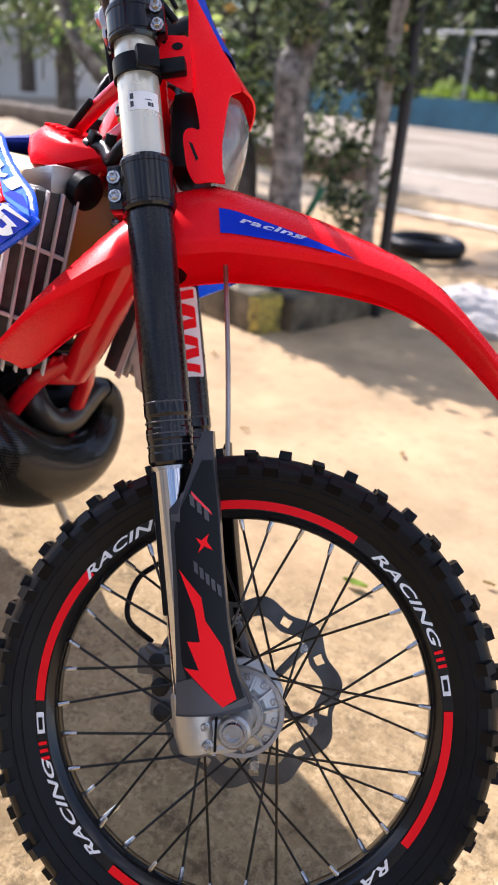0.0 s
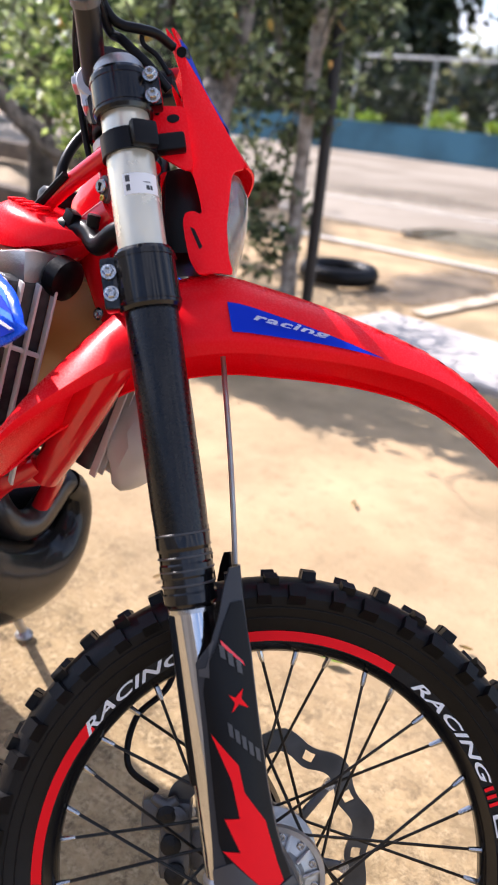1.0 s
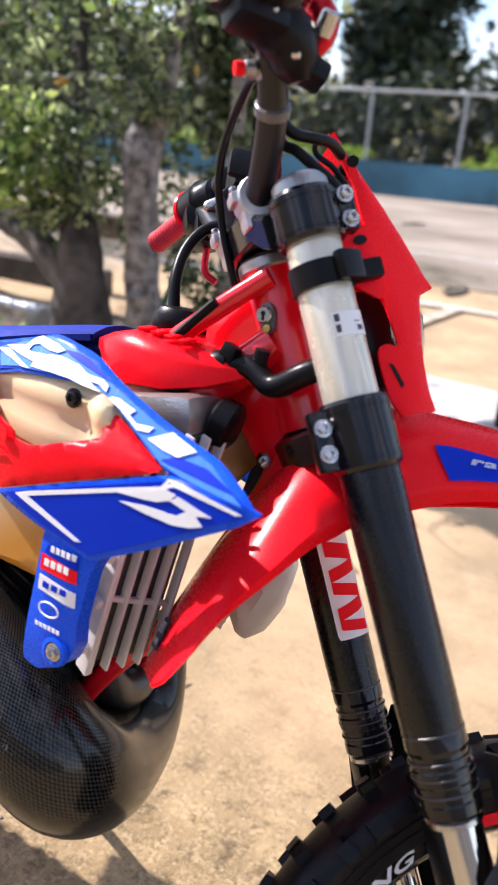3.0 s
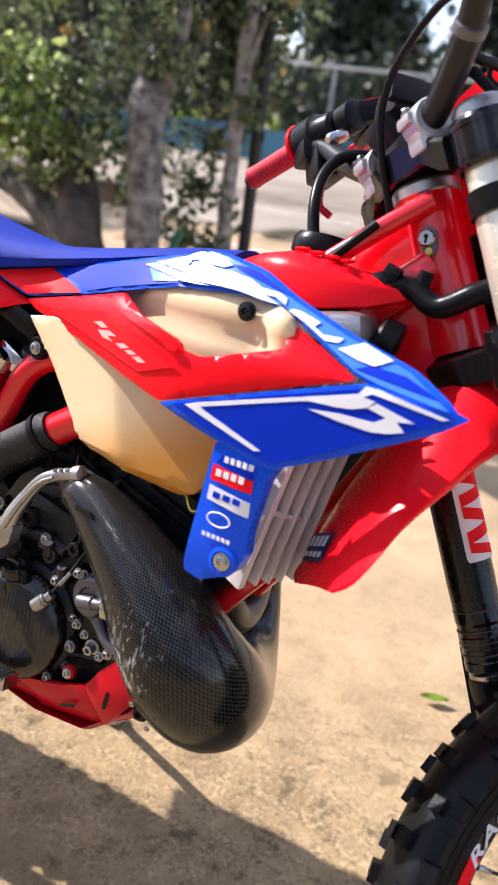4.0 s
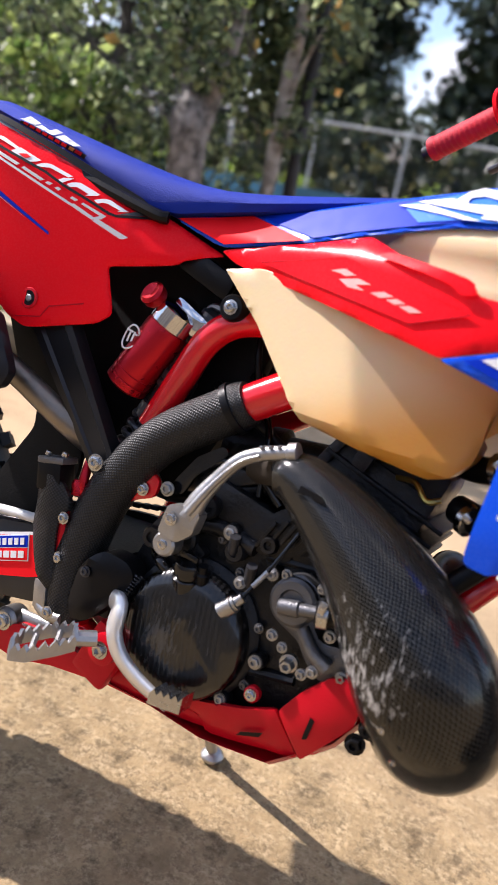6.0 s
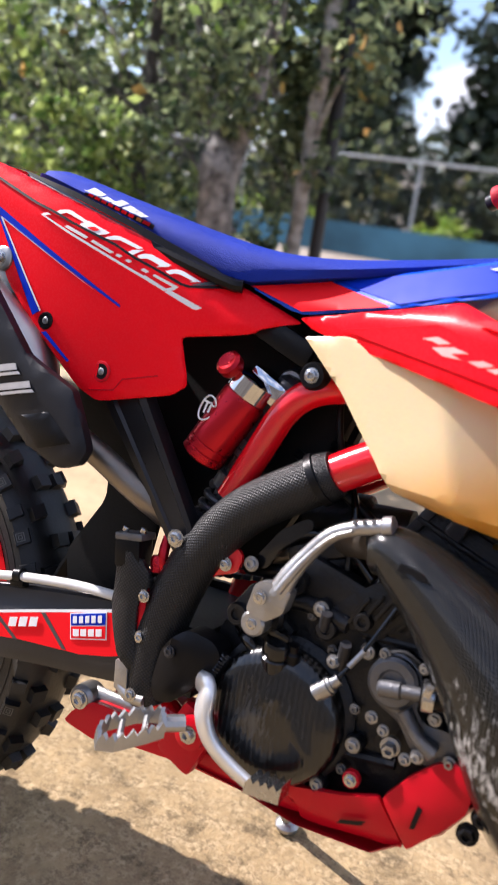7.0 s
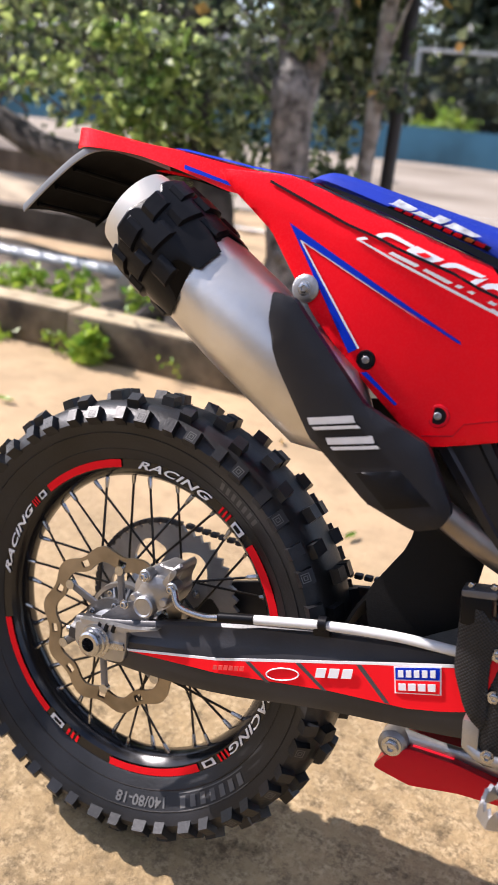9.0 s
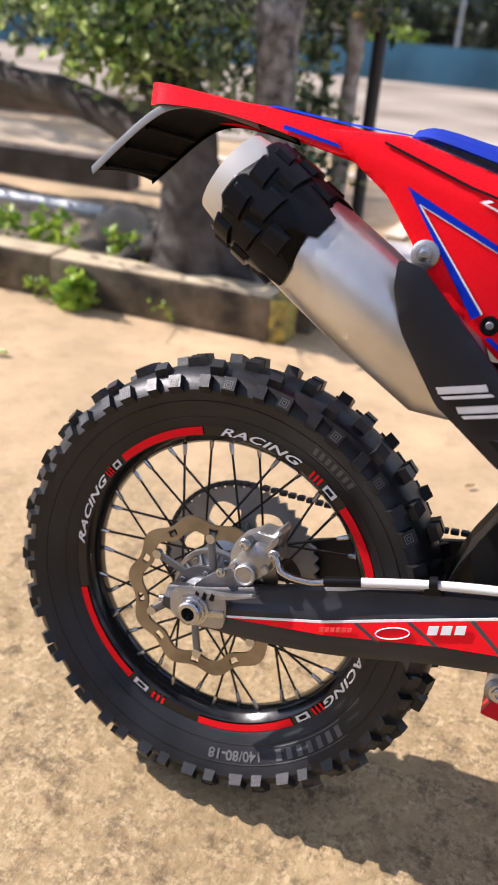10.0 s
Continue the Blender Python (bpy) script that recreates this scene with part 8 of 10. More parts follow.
def quad_on(u0, v0, u1, v1, m0, lift, nm):
    decal([on_sticker(u0, v0), on_sticker(u1, v0), on_sticker(u1, v1), on_sticker(u0, v1)], fy_arm, m0, arm, nm, "", lift)


quad_on(0, 0, 1, 1, WHITE, 0.0018, "arm_sticker")
quad_on(0.03, 0.53, 0.97, 0.96, BLUE_DECAL, 0.0024, "arm_sticker")
quad_on(0.03, 0.04, 0.97, 0.49, RED_DECAL, 0.0024, "arm_sticker")
for k in range(5):
    quad_on(0.09 + 0.17 * k, 0.62, 0.20 + 0.17 * k, 0.88, WHITE, 0.0030, "sticker_mark")
for k in range(4):
    quad_on(0.09 + 0.21 * k, 0.13, 0.25 + 0.21 * k, 0.39, WHITE, 0.0030, "sticker_mark")
for x0, z0, n_, w, hgt, sl in ((0.306, 0.3985, 3, 0.046, 0.012, 0.36), (0.176, 0.357, 6, 0.042, 0.006, 0.34)):
    for i in range(n_):
        xa, xb_ = x0 + w * i / n_, x0 + w * (i + 0.75) / n_
        decal([(xa, z0 + (xa - x0) * sl), (xb_, z0 + (xb_ - x0) * sl), (xb_, z0 + hgt + (xb_ - x0) * sl), (xa, z0 + hgt + (xa - x0) * sl)], fy_arm, WHITE if hgt > 0.01 else RED_PALE, arm, "sticker_mark", "", 0.003)
bm = bmesh.new()
tube(bm, [(0.266 + 0.020 * math.cos(a), -0.1142, 0.386 + 0.008 * math.sin(a) + 0.007 * math.cos(a)) for a in (2 * math.pi * i / 20 for i in range(21))], 0.0009, 6, 1, caps=False)
part("sticker_ring", bm, WHITE, arm)
# axle block, nut, adjuster
bm = shell([(-0.034, 0.347), (0.006, 0.353), (0.046, 0.362), (0.050, 0.340), (0.048, 0.315), (-0.010, 0.306), (-0.030, 0.318)], lambda x, z: -0.118, 0.010, 0.02, 0.002, 0.005)
ab = part("axle_block", bm, CAST_PALE, arm, "alloy chain adjuster block")
for k in range(3):
    bm = bmesh.new()
    box(bm, (0.006 + 0.011 * k, -0.1185, 0.3545 + 0.0018 * k), (0.006, 0.004, 0.010), (0, 12, 0), 0.001)
    part("block_slot", bm, BLACK, arm)
part("block_lip", shell([(-0.026, 0.3545), (0.052, 0.367), (0.092, 0.380), (0.060, 0.366), (0.040, 0.358), (-0.020, 0.348)], lambda x, z: -0.1205, 0.012, 0.02, 0.001, False), CAST_PALE, arm, "thin bright bracket over the axle")
bm = bmesh.new()
lathe(bm, [(0.0225, 0.0), (0.0225, 0.003), (0.019, 0.004), (0.019, 0.008), (0.0165, 0.009), (0.0165, 0.017), (0.014, 0.019), (0.0095, 0.019), (0.0085, 0.006)], (0.004, -0.1185, 0.333), (0, -1, 0), 28)
part("axle_nut", bm, STEEL, arm, "bright stepped axle end")
bm = bmesh.new()
lathe(bm, [(0.0084, 0.0), (0.0084, 0.0065)], (0.004, -0.1185, 0.333), (0, -1, 0), 18)
part("axle_bore", bm, BLACK, arm, "dark hollow of the axle")
bm = bmesh.new()
box(bm, (0.034, -0.1195, 0.336), (0.030, 0.004, 0.010), (0, -14, 0), 0.0015)
part("adjuster_nut", bm, STEEL, arm)
bm = bmesh.new()
for sgn in (-1, 1):
    tube(bm, [(-0.055, sgn * 0.1, 0.322), (0.0, sgn * 0.1, 0.333)], 0.005, 10, 1)
tube(bm, [(0, -0.12, 0.333), (0, 0.12, 0.333)], 0.010, 14, 1)
part("rear_axle", bm, STEEL, arm)
# rear brake: caliper, bracket, hose
bm = bmesh.new()
CAL = [(0.036, 0.420), (0.043, 0.440), (0.062, 0.452), (0.071, 0.460), (0.089, 0.458), (0.098, 0.471), (0.104, 0.463), (0.098, 0.443), (0.104, 0.428), (0.096, 0.409), (0.082, 0.396), (0.063, 0.384), (0.047, 0.388), (0.039, 0.401)]
merge(bm, shell(CAL, lambda x, z: -0.100, 0.036, 0.012, 0.004, 0.005))
merge(bm, shell([(0.047, 0.404), (0.052, 0.428), (0.068, 0.446), (0.090, 0.446), (0.098, 0.430), (0.090, 0.410), (0.070, 0.396)], lambda x, z: -0.113 - 0.12 * clamp(0.03 - math.hypot(x - 0.075, z - 0.424), 0, 0.03), 0.02, 0.010, 0.004, 0.006))
merge(bm, shell([(0.084, 0.444), (0.100, 0.468), (0.105, 0.462), (0.092, 0.438)], lambda x, z: -0.117, 0.02, 0.01, 0.002, 0.003))
lathe(bm, [(0.0145, -0.01), (0.0145, 0.005), (0.0125, 0.007), (0.0105, 0.0055)], (0.068, -0.117, 0.405), (0, -1, 0), 24)
for x, z, r in ((0.060, 0.444, 0.0085), (0.101, 0.440, 0.0085), (0.092, 0.417, 0.006), (0.048, 0.410, 0.005)):
    lathe(bm, [(r, -0.012), (r, 0.004), (r * 0.8, 0.006)], (x, -0.112, z), (0, -1, 0), 16)
cal = part("rear_caliper", bm, CAST_PALE, bike, "cast silver rear brake caliper", 30)
bm = bmesh.new()
merge(bm, shell([(-0.012, 0.352), (0.006, 0.372), (0.040, 0.398), (0.062, 0.392), (0.068, 0.372), (0.030, 0.352)], lambda x, z: -0.098, 0.012, 0.02, 0.002, 0.008))
part("caliper_bracket", bm, CAST, cal, "dark caliper bracket", 40)
for at in ((0.060, -0.117, 0.444), (0.101, -0.117, 0.440), (0.028, -0.100, 0.388)):
    part("bolt", bolt_bm(0.005, 0.006, at), STEEL, cal)
bm = bmesh.new()
tube(bm, [(0.105, -0.118, 0.440), (0.118, -0.122, 0.424), (0.15, -0.118, 0.421), (0.175, -0.112, 0.426)], 0.0045, 10, 5)
part("banjo_hose", bm, STEEL, cal)
bm = bmesh.new()
tube(bm, [(0.170, -0.112, 0.425), (0.215, -0.108, 0.437)], 0.0065, 12, 1)
part("hose_end", bm, BLACK, cal)
bm = bmesh.new()
tube(bm, [(0.205, -0.108, 0.434), (0.30, -0.106, 0.460), (0.385, -0.106, 0.478), (0.46, -0.108, 0.488), (0.49, -0.105, 0.50)], 0.006, 12, 6)
part("brake_hose", bm, HOSE_WHITE, cal, "white sheathed brake hose")
bm = bmesh.new()
box(bm, (0.300, -0.104, 0.455), (0.022, 0.014, 0.016), (0, -14, 0), 0.004)
lathe(bm, [(0.009, -0.005), (0.009, 0.005)], (0.300, -0.106, 0.462), (1, 0, 0.25), 14)
part("hose_clip", bm, BLACK, arm)
# chain and inner mudflap
link = bmesh.new()
box(link, (0, 0, 0), (0.012, 0.012, 0.0075), (0, 0, 0), 0.0025)
link_me = mesh_of(link, ALLOY_DARK)
chain_top = part("chain", link_me, None, bike, "dark drive chain")
chain_top.matrix_basis = pose(0.02, 0.070, 0.457)
for i in range(1, 76):
    t = i / 75
    if i < 40:
        u = i / 39
        p = (0.02 + 0.55 * u, 0.070, 0.457 + 0.063 * u - 0.02 * math.sin(math.pi * u))
        ang = -6
    else:
        a = radians(90 + (i - 40) * 5.6)
        p = (0.126 * math.cos(a), 0.070, 0.33 + 0.126 * math.sin(a))
        ang = -math.degrees(a) + 90
    l2 = part("chain_link", link_me, None, chain_top)
    l2.matrix_basis = chain_top.matrix_basis.inverted() @ pose(*p, 0, ang, 0)
bm = bmesh.new()
strip(bm, [[(x, y, z) for y in (-0.06, -0.03, 0.0, 0.03, 0.06)] for x, z in smooth_path([(0.375, 0.66), (0.372, 0.58), (0.352, 0.53), (0.325, 0.475), (0.312, 0.43)], 3)], 0.004)
flap = part("inner_mudflap", bm, MATT_BLACK, bike, "black mudflap before the rear wheel")
FLAP = [(0.335, 0.735), (0.400, 0.680), (0.455, 0.600), (0.450, 0.500), (0.400, 0.465), (0.345, 0.455), (0.330, 0.500), (0.372, 0.580), (0.362, 0.660)]
part("flap_web", shell(FLAP, lambda x, z: -0.066, 0.006, 0.03, 0.003, 0.008), MATT_BLACK, flap)
INNER = [(0.285, 0.730), (0.390, 0.730), (0.440, 0.650), (0.478, 0.606), (0.470, 0.592), (0.429, 0.580), (0.386, 0.608), (0.362, 0.606), (0.335, 0.640)]
part("inner_guard", shell(INNER, lambda x, z: -0.072, 0.006, 0.03, 0.003, 0.006), MATT_BLACK, flap, "black inner splash guard")
bm = bmesh.new()
box(bm, (0.40, 0.075, 0.415), (0.10, 0.03, 0.05), (0, -10, 0), 0.008)
part("chain_guide", bm, BLACK, bike)

# ---- engine ----
bm = bmesh.new()
CASE = [(0.575, 0.50), (0.64, 0.565), (0.74, 0.57), (0.83, 0.575), (0.875, 0.53), (0.885, 0.45), (0.84, 0.385), (0.74, 0.36), (0.62, 0.36), (0.565, 0.41)]
merge(bm, shell(CASE, lambda x, z: -0.092, 0.184, 0.04, 0.012))
box(bm, (0.80, 0, 0.61), (0.13, 0.11, 0.13), (0, 18, 0), 0.012)
box(bm, (0.828, 0, 0.675), (0.115, 0.10, 0.05), (0, 18, 0), 0.015)
eng = part("engine", bm, ENGINE, bike, "black two-stroke engine", 40)
for k in range(5):
    bm = bmesh.new()
    box(bm, (0.795 + k * 0.007, 0, 0.58 + k * 0.017), (0.15, 0.13, 0.005), (0, 18, 0), 0.001)
    part("cooling_rib", bm, ENGINE, eng)
bm = bmesh.new()
lathe(bm, [(0.074, 0.0), (0.074, 0.020), (0.072, 0.026), (0.068, 0.031), (0.062, 0.0345), (0.055, 0.0365), (0.047, 0.0378), (0.038, 0.0386), (0.028, 0.0392), (0.018, 0.0396), (0.004, 0.040)], (0.670, -0.092, 0.434), (0.05, -1, 0.05), 56)
wrap = [v for v in bm.verts if (v.co - Vector((0.670, -0.092, 0.434))).length > 0.02]
for v in wrap:
    # a soft ridge across the upper half
    u = v.co.z - 0.462 + 1.2 * abs(v.co.x - 0.676)
    v.co.y -= 0.003 * math.exp(-(u / 0.010) ** 2)
clutch = part("clutch_cover", bm, scuffed(CARBON_STRIPE, (0.655, -0.135, 0.425), 0.075, 0.22, 0.2, (1, 1, 0.3)), eng, "striped carbon clutch cover", 40)
bm = bmesh.new()
lathe(bm, [(0.080, 0.0), (0.080, 0.012), (0.074, 0.016)], (0.672, -0.090, 0.438), (0.05, -1, 0.05), 48)
part("clutch_flange", bm, ENGINE, eng)
bm = bmesh.new()
CPUMP = [(0.757, 0.522), (0.764, 0.540), (0.783, 0.548), (0.804, 0.538), (0.812, 0.520), (0.808, 0.500), (0.822, 0.488), (0.845, 0.492), (0.858, 0.476), (0.850, 0.456), (0.830, 0.450), (0.812, 0.462), (0.796, 0.482), (0.768, 0.492), (0.756, 0.506)]
merge(bm, shell(CPUMP, lambda x, z: -0.121, 0.028, 0.02, 0.005, 0.006))
lathe(bm, [(0.0255, 0), (0.0255, 0.007), (0.022, 0.010), (0.014, 0.0105), (0.012, 0.008)], (0.783, -0.119, 0.519), (0, -1, 0), 28)
tube(bm, [(0.800, -0.126, 0.498, 0.008), (0.818, -0.128, 0.480, 0.007), (0.836, -0.126, 0.470, 0.009)], None, 12, 3)
pump = part("water_pump", bm, CAST, eng, "grey cast water pump cover", 32)
bm = bmesh.new()
lathe(bm, [(0.006, -0.012), (0.0085, -0.010), (0.0085, 0.010), (0.0065, 0.012), (0.0065, 0.030), (0.008, 0.031), (0.008, 0.036)], (0.783, -0.132, 0.515), (0.97, 0, 0.2), 18)
part("pump_spigot", bm, CAST, eng, "bright pump spigot")
for at, r in (((0.771, 0.478), 0.0048), ((0.785, 0.470), 0.0044), ((0.812, 0.452), 0.0046), ((0.822, 0.459), 0.0050), ((0.829, 0.500), 0.0048), ((0.768, 0.543), 0.0042), ((0.852, 0.466), 0.0048), ((0.808, 0.543), 0.0042)):
    part("bolt", bolt_bm(r, 0.007, (at[0], -0.122, at[1])), CAST_PALE, eng)
part("drain_plug", bolt_bm(0.0075, 0.016, (0.794, -0.112, 0.455), (0.1, -1, -0.1)), CAST_PALE, eng, "bright drain plug")
for at in ((0.640, 0.545), (0.710, 0.519), (0.680, 0.546), (0.757, 0.436), (0.750, 0.405), (0.730, 0.385), (0.748, 0.470), (0.715, 0.555), (0.62, 0.51)):
    part("bolt", bolt_bm(0.0042, 0.006, (at[0], -0.100, at[1])), CAST, eng)
# ribs and webs cast into the crankcase
for p0, p1, r in (((0.735, 0.545), (0.86, 0.56), 0.005), ((0.74, 0.53), (0.765, 0.575), 0.004), ((0.745, 0.42), (0.80, 0.43), 0.006), ((0.85, 0.55), (0.875, 0.46), 0.006), ((0.70, 0.56), (0.74, 0.575), 0.007), ((0.82, 0.42), (0.87, 0.44), 0.005)):
    bm = bmesh.new()
    tube(bm, [(p0[0], -0.094, p0[1]), (p1[0], -0.094, p1[1])], r, 8, 1)
    part("case_rib", bm, ENGINE, eng)
CASE2 = [(0.69, 0.555), (0.735, 0.600), (0.765, 0.612), (0.79, 0.592), (0.775, 0.560), (0.73, 0.545)]
part("case_cover", shell(CASE2, lambda x, z: -0.104, 0.02, 0.02, 0.005, 0.006), ENGINE, eng, "black finned case cover", 30)
for k in range(4):
    bm = bmesh.new()
    box(bm, (0.728 + k * 0.013, -0.1065, 0.570 + k * 0.006), (0.004, 0.004, 0.035), (0, 25, 0), 0.001)
    part("cover_fin", bm, ENGINE, eng)
bm = bmesh.new()
tube(bm, [(0.812, -0.138, 0.523), (0.835, -0.132, 0.526), (0.86, -0.115, 0.53), (0.90, -0.08, 0.56), (0.95, -0.06, 0.62)], 0.012, 14, 5)
hose = part("coolant_hose", bm, BLACK, eng, "black coolant hose")
bm = bmesh.new()
lathe(bm, [(0.0145, -0.006), (0.0155, -0.005), (0.0155, 0.005), (0.0145, 0.006)], (0.820, -0.137, 0.524), (1, 0.2, 0.1), 18)
box(bm, (0.821, -0.150, 0.534), (0.008, 0.007, 0.014), (0, 10, 0), 0.002)
part("hose_clamp", bm, STEEL, eng)
# upper hoses, thermostat, spark plug
for line, r in (([(0.87, -0.05, 0.70), (0.91, -0.07, 0.70), (0.945, -0.09, 0.71)], 0.014), ([(0.90, -0.06, 0.655), (0.935, -0.085, 0.65), (0.965, -0.10, 0.635)], 0.015)):
    bm = bmesh.new()
    tube(bm, line, r, 14, 5)
    part("radiator_hose", bm, BLACK, eng)
    for q in (0.25, 0.8):
        c = Vector(line[0]).lerp(Vector(line[2]), q)
        bm = bmesh.new()
        lathe(bm, [(r, -0.005), (r + 0.0018, -0.004), (r + 0.0018, 0.004), (r, 0.005)], tuple(c + Vector((0, -0.008, 0))), tuple(Vector(line[2]) - Vector(line[0])), 18)
        box(bm, (c.x, c.y - 0.026, c.z + 0.004), (0.010, 0.008, 0.008), (0, 30, 0), 0.002)
        part("hose_clamp", bm, STEEL, eng)
bm = bmesh.new()
tube(bm, [(0.832, -0.055, 0.665), (0.855, -0.075, 0.668), (0.872, -0.085, 0.655), (0.885, -0.08, 0.66)], 0.003, 8, 5)
part("wire", bm, GOLDBRASS, eng, "thin yellow wire")
bm = bmesh.new()
box(bm, (0.75, -0.055, 0.66), (0.012, 0.012, 0.10), (0, 30, 0), 0.003)
box(bm, (0.80, -0.062, 0.69), (0.020, 0.012, 0.06), (0, 20, 0), 0.004)
part("head_stay", bm, ALLOY_DARK, eng)
# carburettor and intake, dark clutter behind the frame tube
bm = bmesh.new()
lathe(bm, [(0.030, 0), (0.030, 0.05), (0.036, 0.052), (0.036, 0.07), (0.028, 0.075), (0.028, 0.12)], (0.62, -0.01, 0.63), (0.95, 0, 0.1), 22)
box(bm, (0.69, -0.02, 0.60), (0.05, 0.06, 0.07), (0, 8, 0), 0.008)
carb = part("carburettor", bm, ENGINE, eng)
for line, r, m0 in (([(0.58, -0.06, 0.56), (0.63, -0.085, 0.575), (0.68, -0.08, 0.60), (0.74, -0.07, 0.625)], 0.008, BLACK), ([(0.60, -0.05, 0.70), (0.66, -0.07, 0.68), (0.72, -0.06, 0.64), (0.75, -0.08, 0.58)], 0.006, BLACK), ([(0.63, -0.045, 0.79), (0.645, -0.06, 0.74), (0.66, -0.055, 0.70)], 0.004, BLACK), ([(0.61, -0.1, 0.53), (0.66, -0.098, 0.555), (0.72, -0.1, 0.55)], 0.010, ENGINE)):
    bm = bmesh.new()
    tube(bm, line, r, 10, 5)
    part("hose", bm, m0, eng)
bm = bmesh.new()
box(bm, (0.705, -0.085, 0.575), (0.12, 0.03, 0.045), (0, 12, 0), 0.008)
box(bm, (0.625, -0.095, 0.52), (0.07, 0.02, 0.05), (0, 30, 0), 0.006)
box(bm, (0.665, -0.080, 0.610), (0.07, 0.02, 0.02), (0, -25, 0), 0.004)
part("gear_housing", bm, ENGINE, eng)
bm = bmesh.new()
tube(bm, [(0.714, -0.138, 0.484, 0.0085), (0.728, -0.136, 0.499, 0.0085)], None, 14, 1)
tube(bm, [(0.726, -0.136, 0.497, 0.006), (0.733, -0.134, 0.506, 0.006)], None, 12, 1)
lathe(bm, [(0.006, -0.008), (0.0092, -0.006), (0.0092, 0.006), (0.006, 0.008)], (0.722, -0.137, 0.492), (0.7, 0, 0.72), 16)
tube(bm, [(0.738, -0.129, 0.519, 0.0030), (0.748, -0.124, 0.538, 0.0030)], None, 8, 1)
cable_end = part("clutch_cable", bm, CAST_PALE, eng, "bright cable end on the clutch cover")
bm = bmesh.new()
tube(bm, [(0.730, -0.134, 0.503), (0.747, -0.124, 0.537), (0.768, -0.110, 0.594)], 0.0022, 8, 4)
part("cable_wire", bm, BLACK_GLOSS, cable_end, "thin black cable")
bm = bmesh.new()
lathe(bm, [(0.016, -0.012), (0.0165, 0.006), (0.0135, 0.008), (0.0135, 0.010), (0.0165, 0.012), (0.0165, 0.022), (0.014, 0.026), (0.006, 0.027)], (0.659, -0.116, 0.492), (0.0, -0.35, 1), 22)
box(bm, (0.659, -0.125, 0.521), (0.022, 0.005, 0.008), (0, 8, 0), 0.002)
part("oil_filler", bm, BLACK_GLOSS, eng, "black oil filler cap")
bm = bmesh.new()
lathe(bm, [(0.007, 0), (0.008, 0.003), (0.008, 0.012), (0.0055, 0.014), (0.0055, 0.022)], (0.677, -0.118, 0.497), (0.0, -0.35, 1), 16)
part("filler_neck", bm, BLACK, eng)
for at in ((0.722, 0.525), (0.695, 0.548)):
    bm = bmesh.new()
    tube(bm, [(at[0], -0.10, at[1] - 0.02), (at[0] + 0.004, -0.115, at[1] + 0.01)], 0.006, 10, 1)
    part("fitting", bm, ALLOY_DARK, eng)
# bracket, pedal spring and small bosses round the case
BRK = [(0.596, 0.571), (0.602, 0.587), (0.622, 0.621), (0.650, 0.643), (0.659, 0.634), (0.626, 0.601), (0.616, 0.575)]
part("coil_bracket", shell(BRK, lambda x, z: -0.098, 0.006, 0.02, 0.002, 0.004), BLACK_GLOSS, eng, "glossy black bracket")
part("bolt", bolt_bm(0.0062, 0.007, (0.601, -0.104, 0.577)), CAST_PALE, eng)
bm = bmesh.new()
p0, p1 = Vector((0.594, -0.126, 0.446)), Vector((0.606, -0.122, 0.478))
dd = (p1 - p0).normalized()
e1 = dd.orthogonal().normalized()
e2 = dd.cross(e1)
tube(bm, [tuple(p0.lerp(p1, i / 72) + (e1 * math.cos(i * 0.785) + e2 * math.sin(i * 0.785)) * 0.006) for i in range(73)], 0.0012, 6, 1)
part("pedal_spring", bm, BLACK_GLOSS, eng, "small black return spring")
for x, z, r in ((0.632, 0.530, 0.021), (0.700, 0.540, 0.012), (0.735, 0.560, 0.010), (0.655, 0.575, 0.014), (0.600, 0.520, 0.013)):
    bm = bmesh.new()
    lathe(bm, [(r, 0), (r, 0.010), (r * 0.85, 0.013), (r * 0.5, 0.013), (r * 0.45, 0.009)], (x, -0.098, z), (0, -1, 0), 18)
    part("case_boss", bm, ENGINE, eng)
for line, r in (([(0.60, -0.09, 0.50), (0.622, -0.112, 0.498), (0.64, -0.108, 0.485)], 0.007), ([(0.62, -0.085, 0.60), (0.65, -0.09, 0.625), (0.69, -0.085, 0.625), (0.73, -0.09, 0.60)], 0.006), ([(0.66, -0.05, 0.70), (0.69, -0.075, 0.66), (0.70, -0.085, 0.60)], 0.0045), ([(0.64, -0.04, 0.72), (0.68, -0.06, 0.715), (0.74, -0.06, 0.70)], 0.009)):
    bm = bmesh.new()
    tube(bm, line, r, 10, 5)
    part("hose", bm, BLACK_GLOSS, eng)
RIBBED = [(0.752, 0.556), (0.772, 0.604), (0.800, 0.600), (0.824, 0.578), (0.806, 0.553), (0.778, 0.546)]
cover = part("side_casting", shell(RIBBED, lambda x, z: -0.100, 0.016, 0.02, 0.004, 0.005), ENGINE, eng, "black ribbed side casting", 30)
for k in range(5):
    bm = bmesh.new()
    box(bm, (0.766 + k * 0.011, -0.1025, 0.577 - k * 0.001), (0.0035, 0.006, 0.036 - 0.002 * k), (0, 30, 0), 0.001)
    part("casting_rib", bm, ENGINE, cover)
for x, z, r in ((0.716, 0.511, 0.0052), (0.690, 0.558, 0.0062), (0.748, 0.533, 0.0052), (0.757, 0.437, 0.0058), (0.731, 0.382, 0.0050)):
    bm = bmesh.new()
    lathe(bm, [(r + 0.004, -0.012), (r + 0.004, 0), (r + 0.003, 0.002)], (x, -0.106, z), (0, -1, 0), 16)
    seat_ = part("bolt_boss", bm, ENGINE, eng)
    part("bolt", bolt_bm(r, 0.006, (x, -0.108, z)), CAST_PALE, seat_)
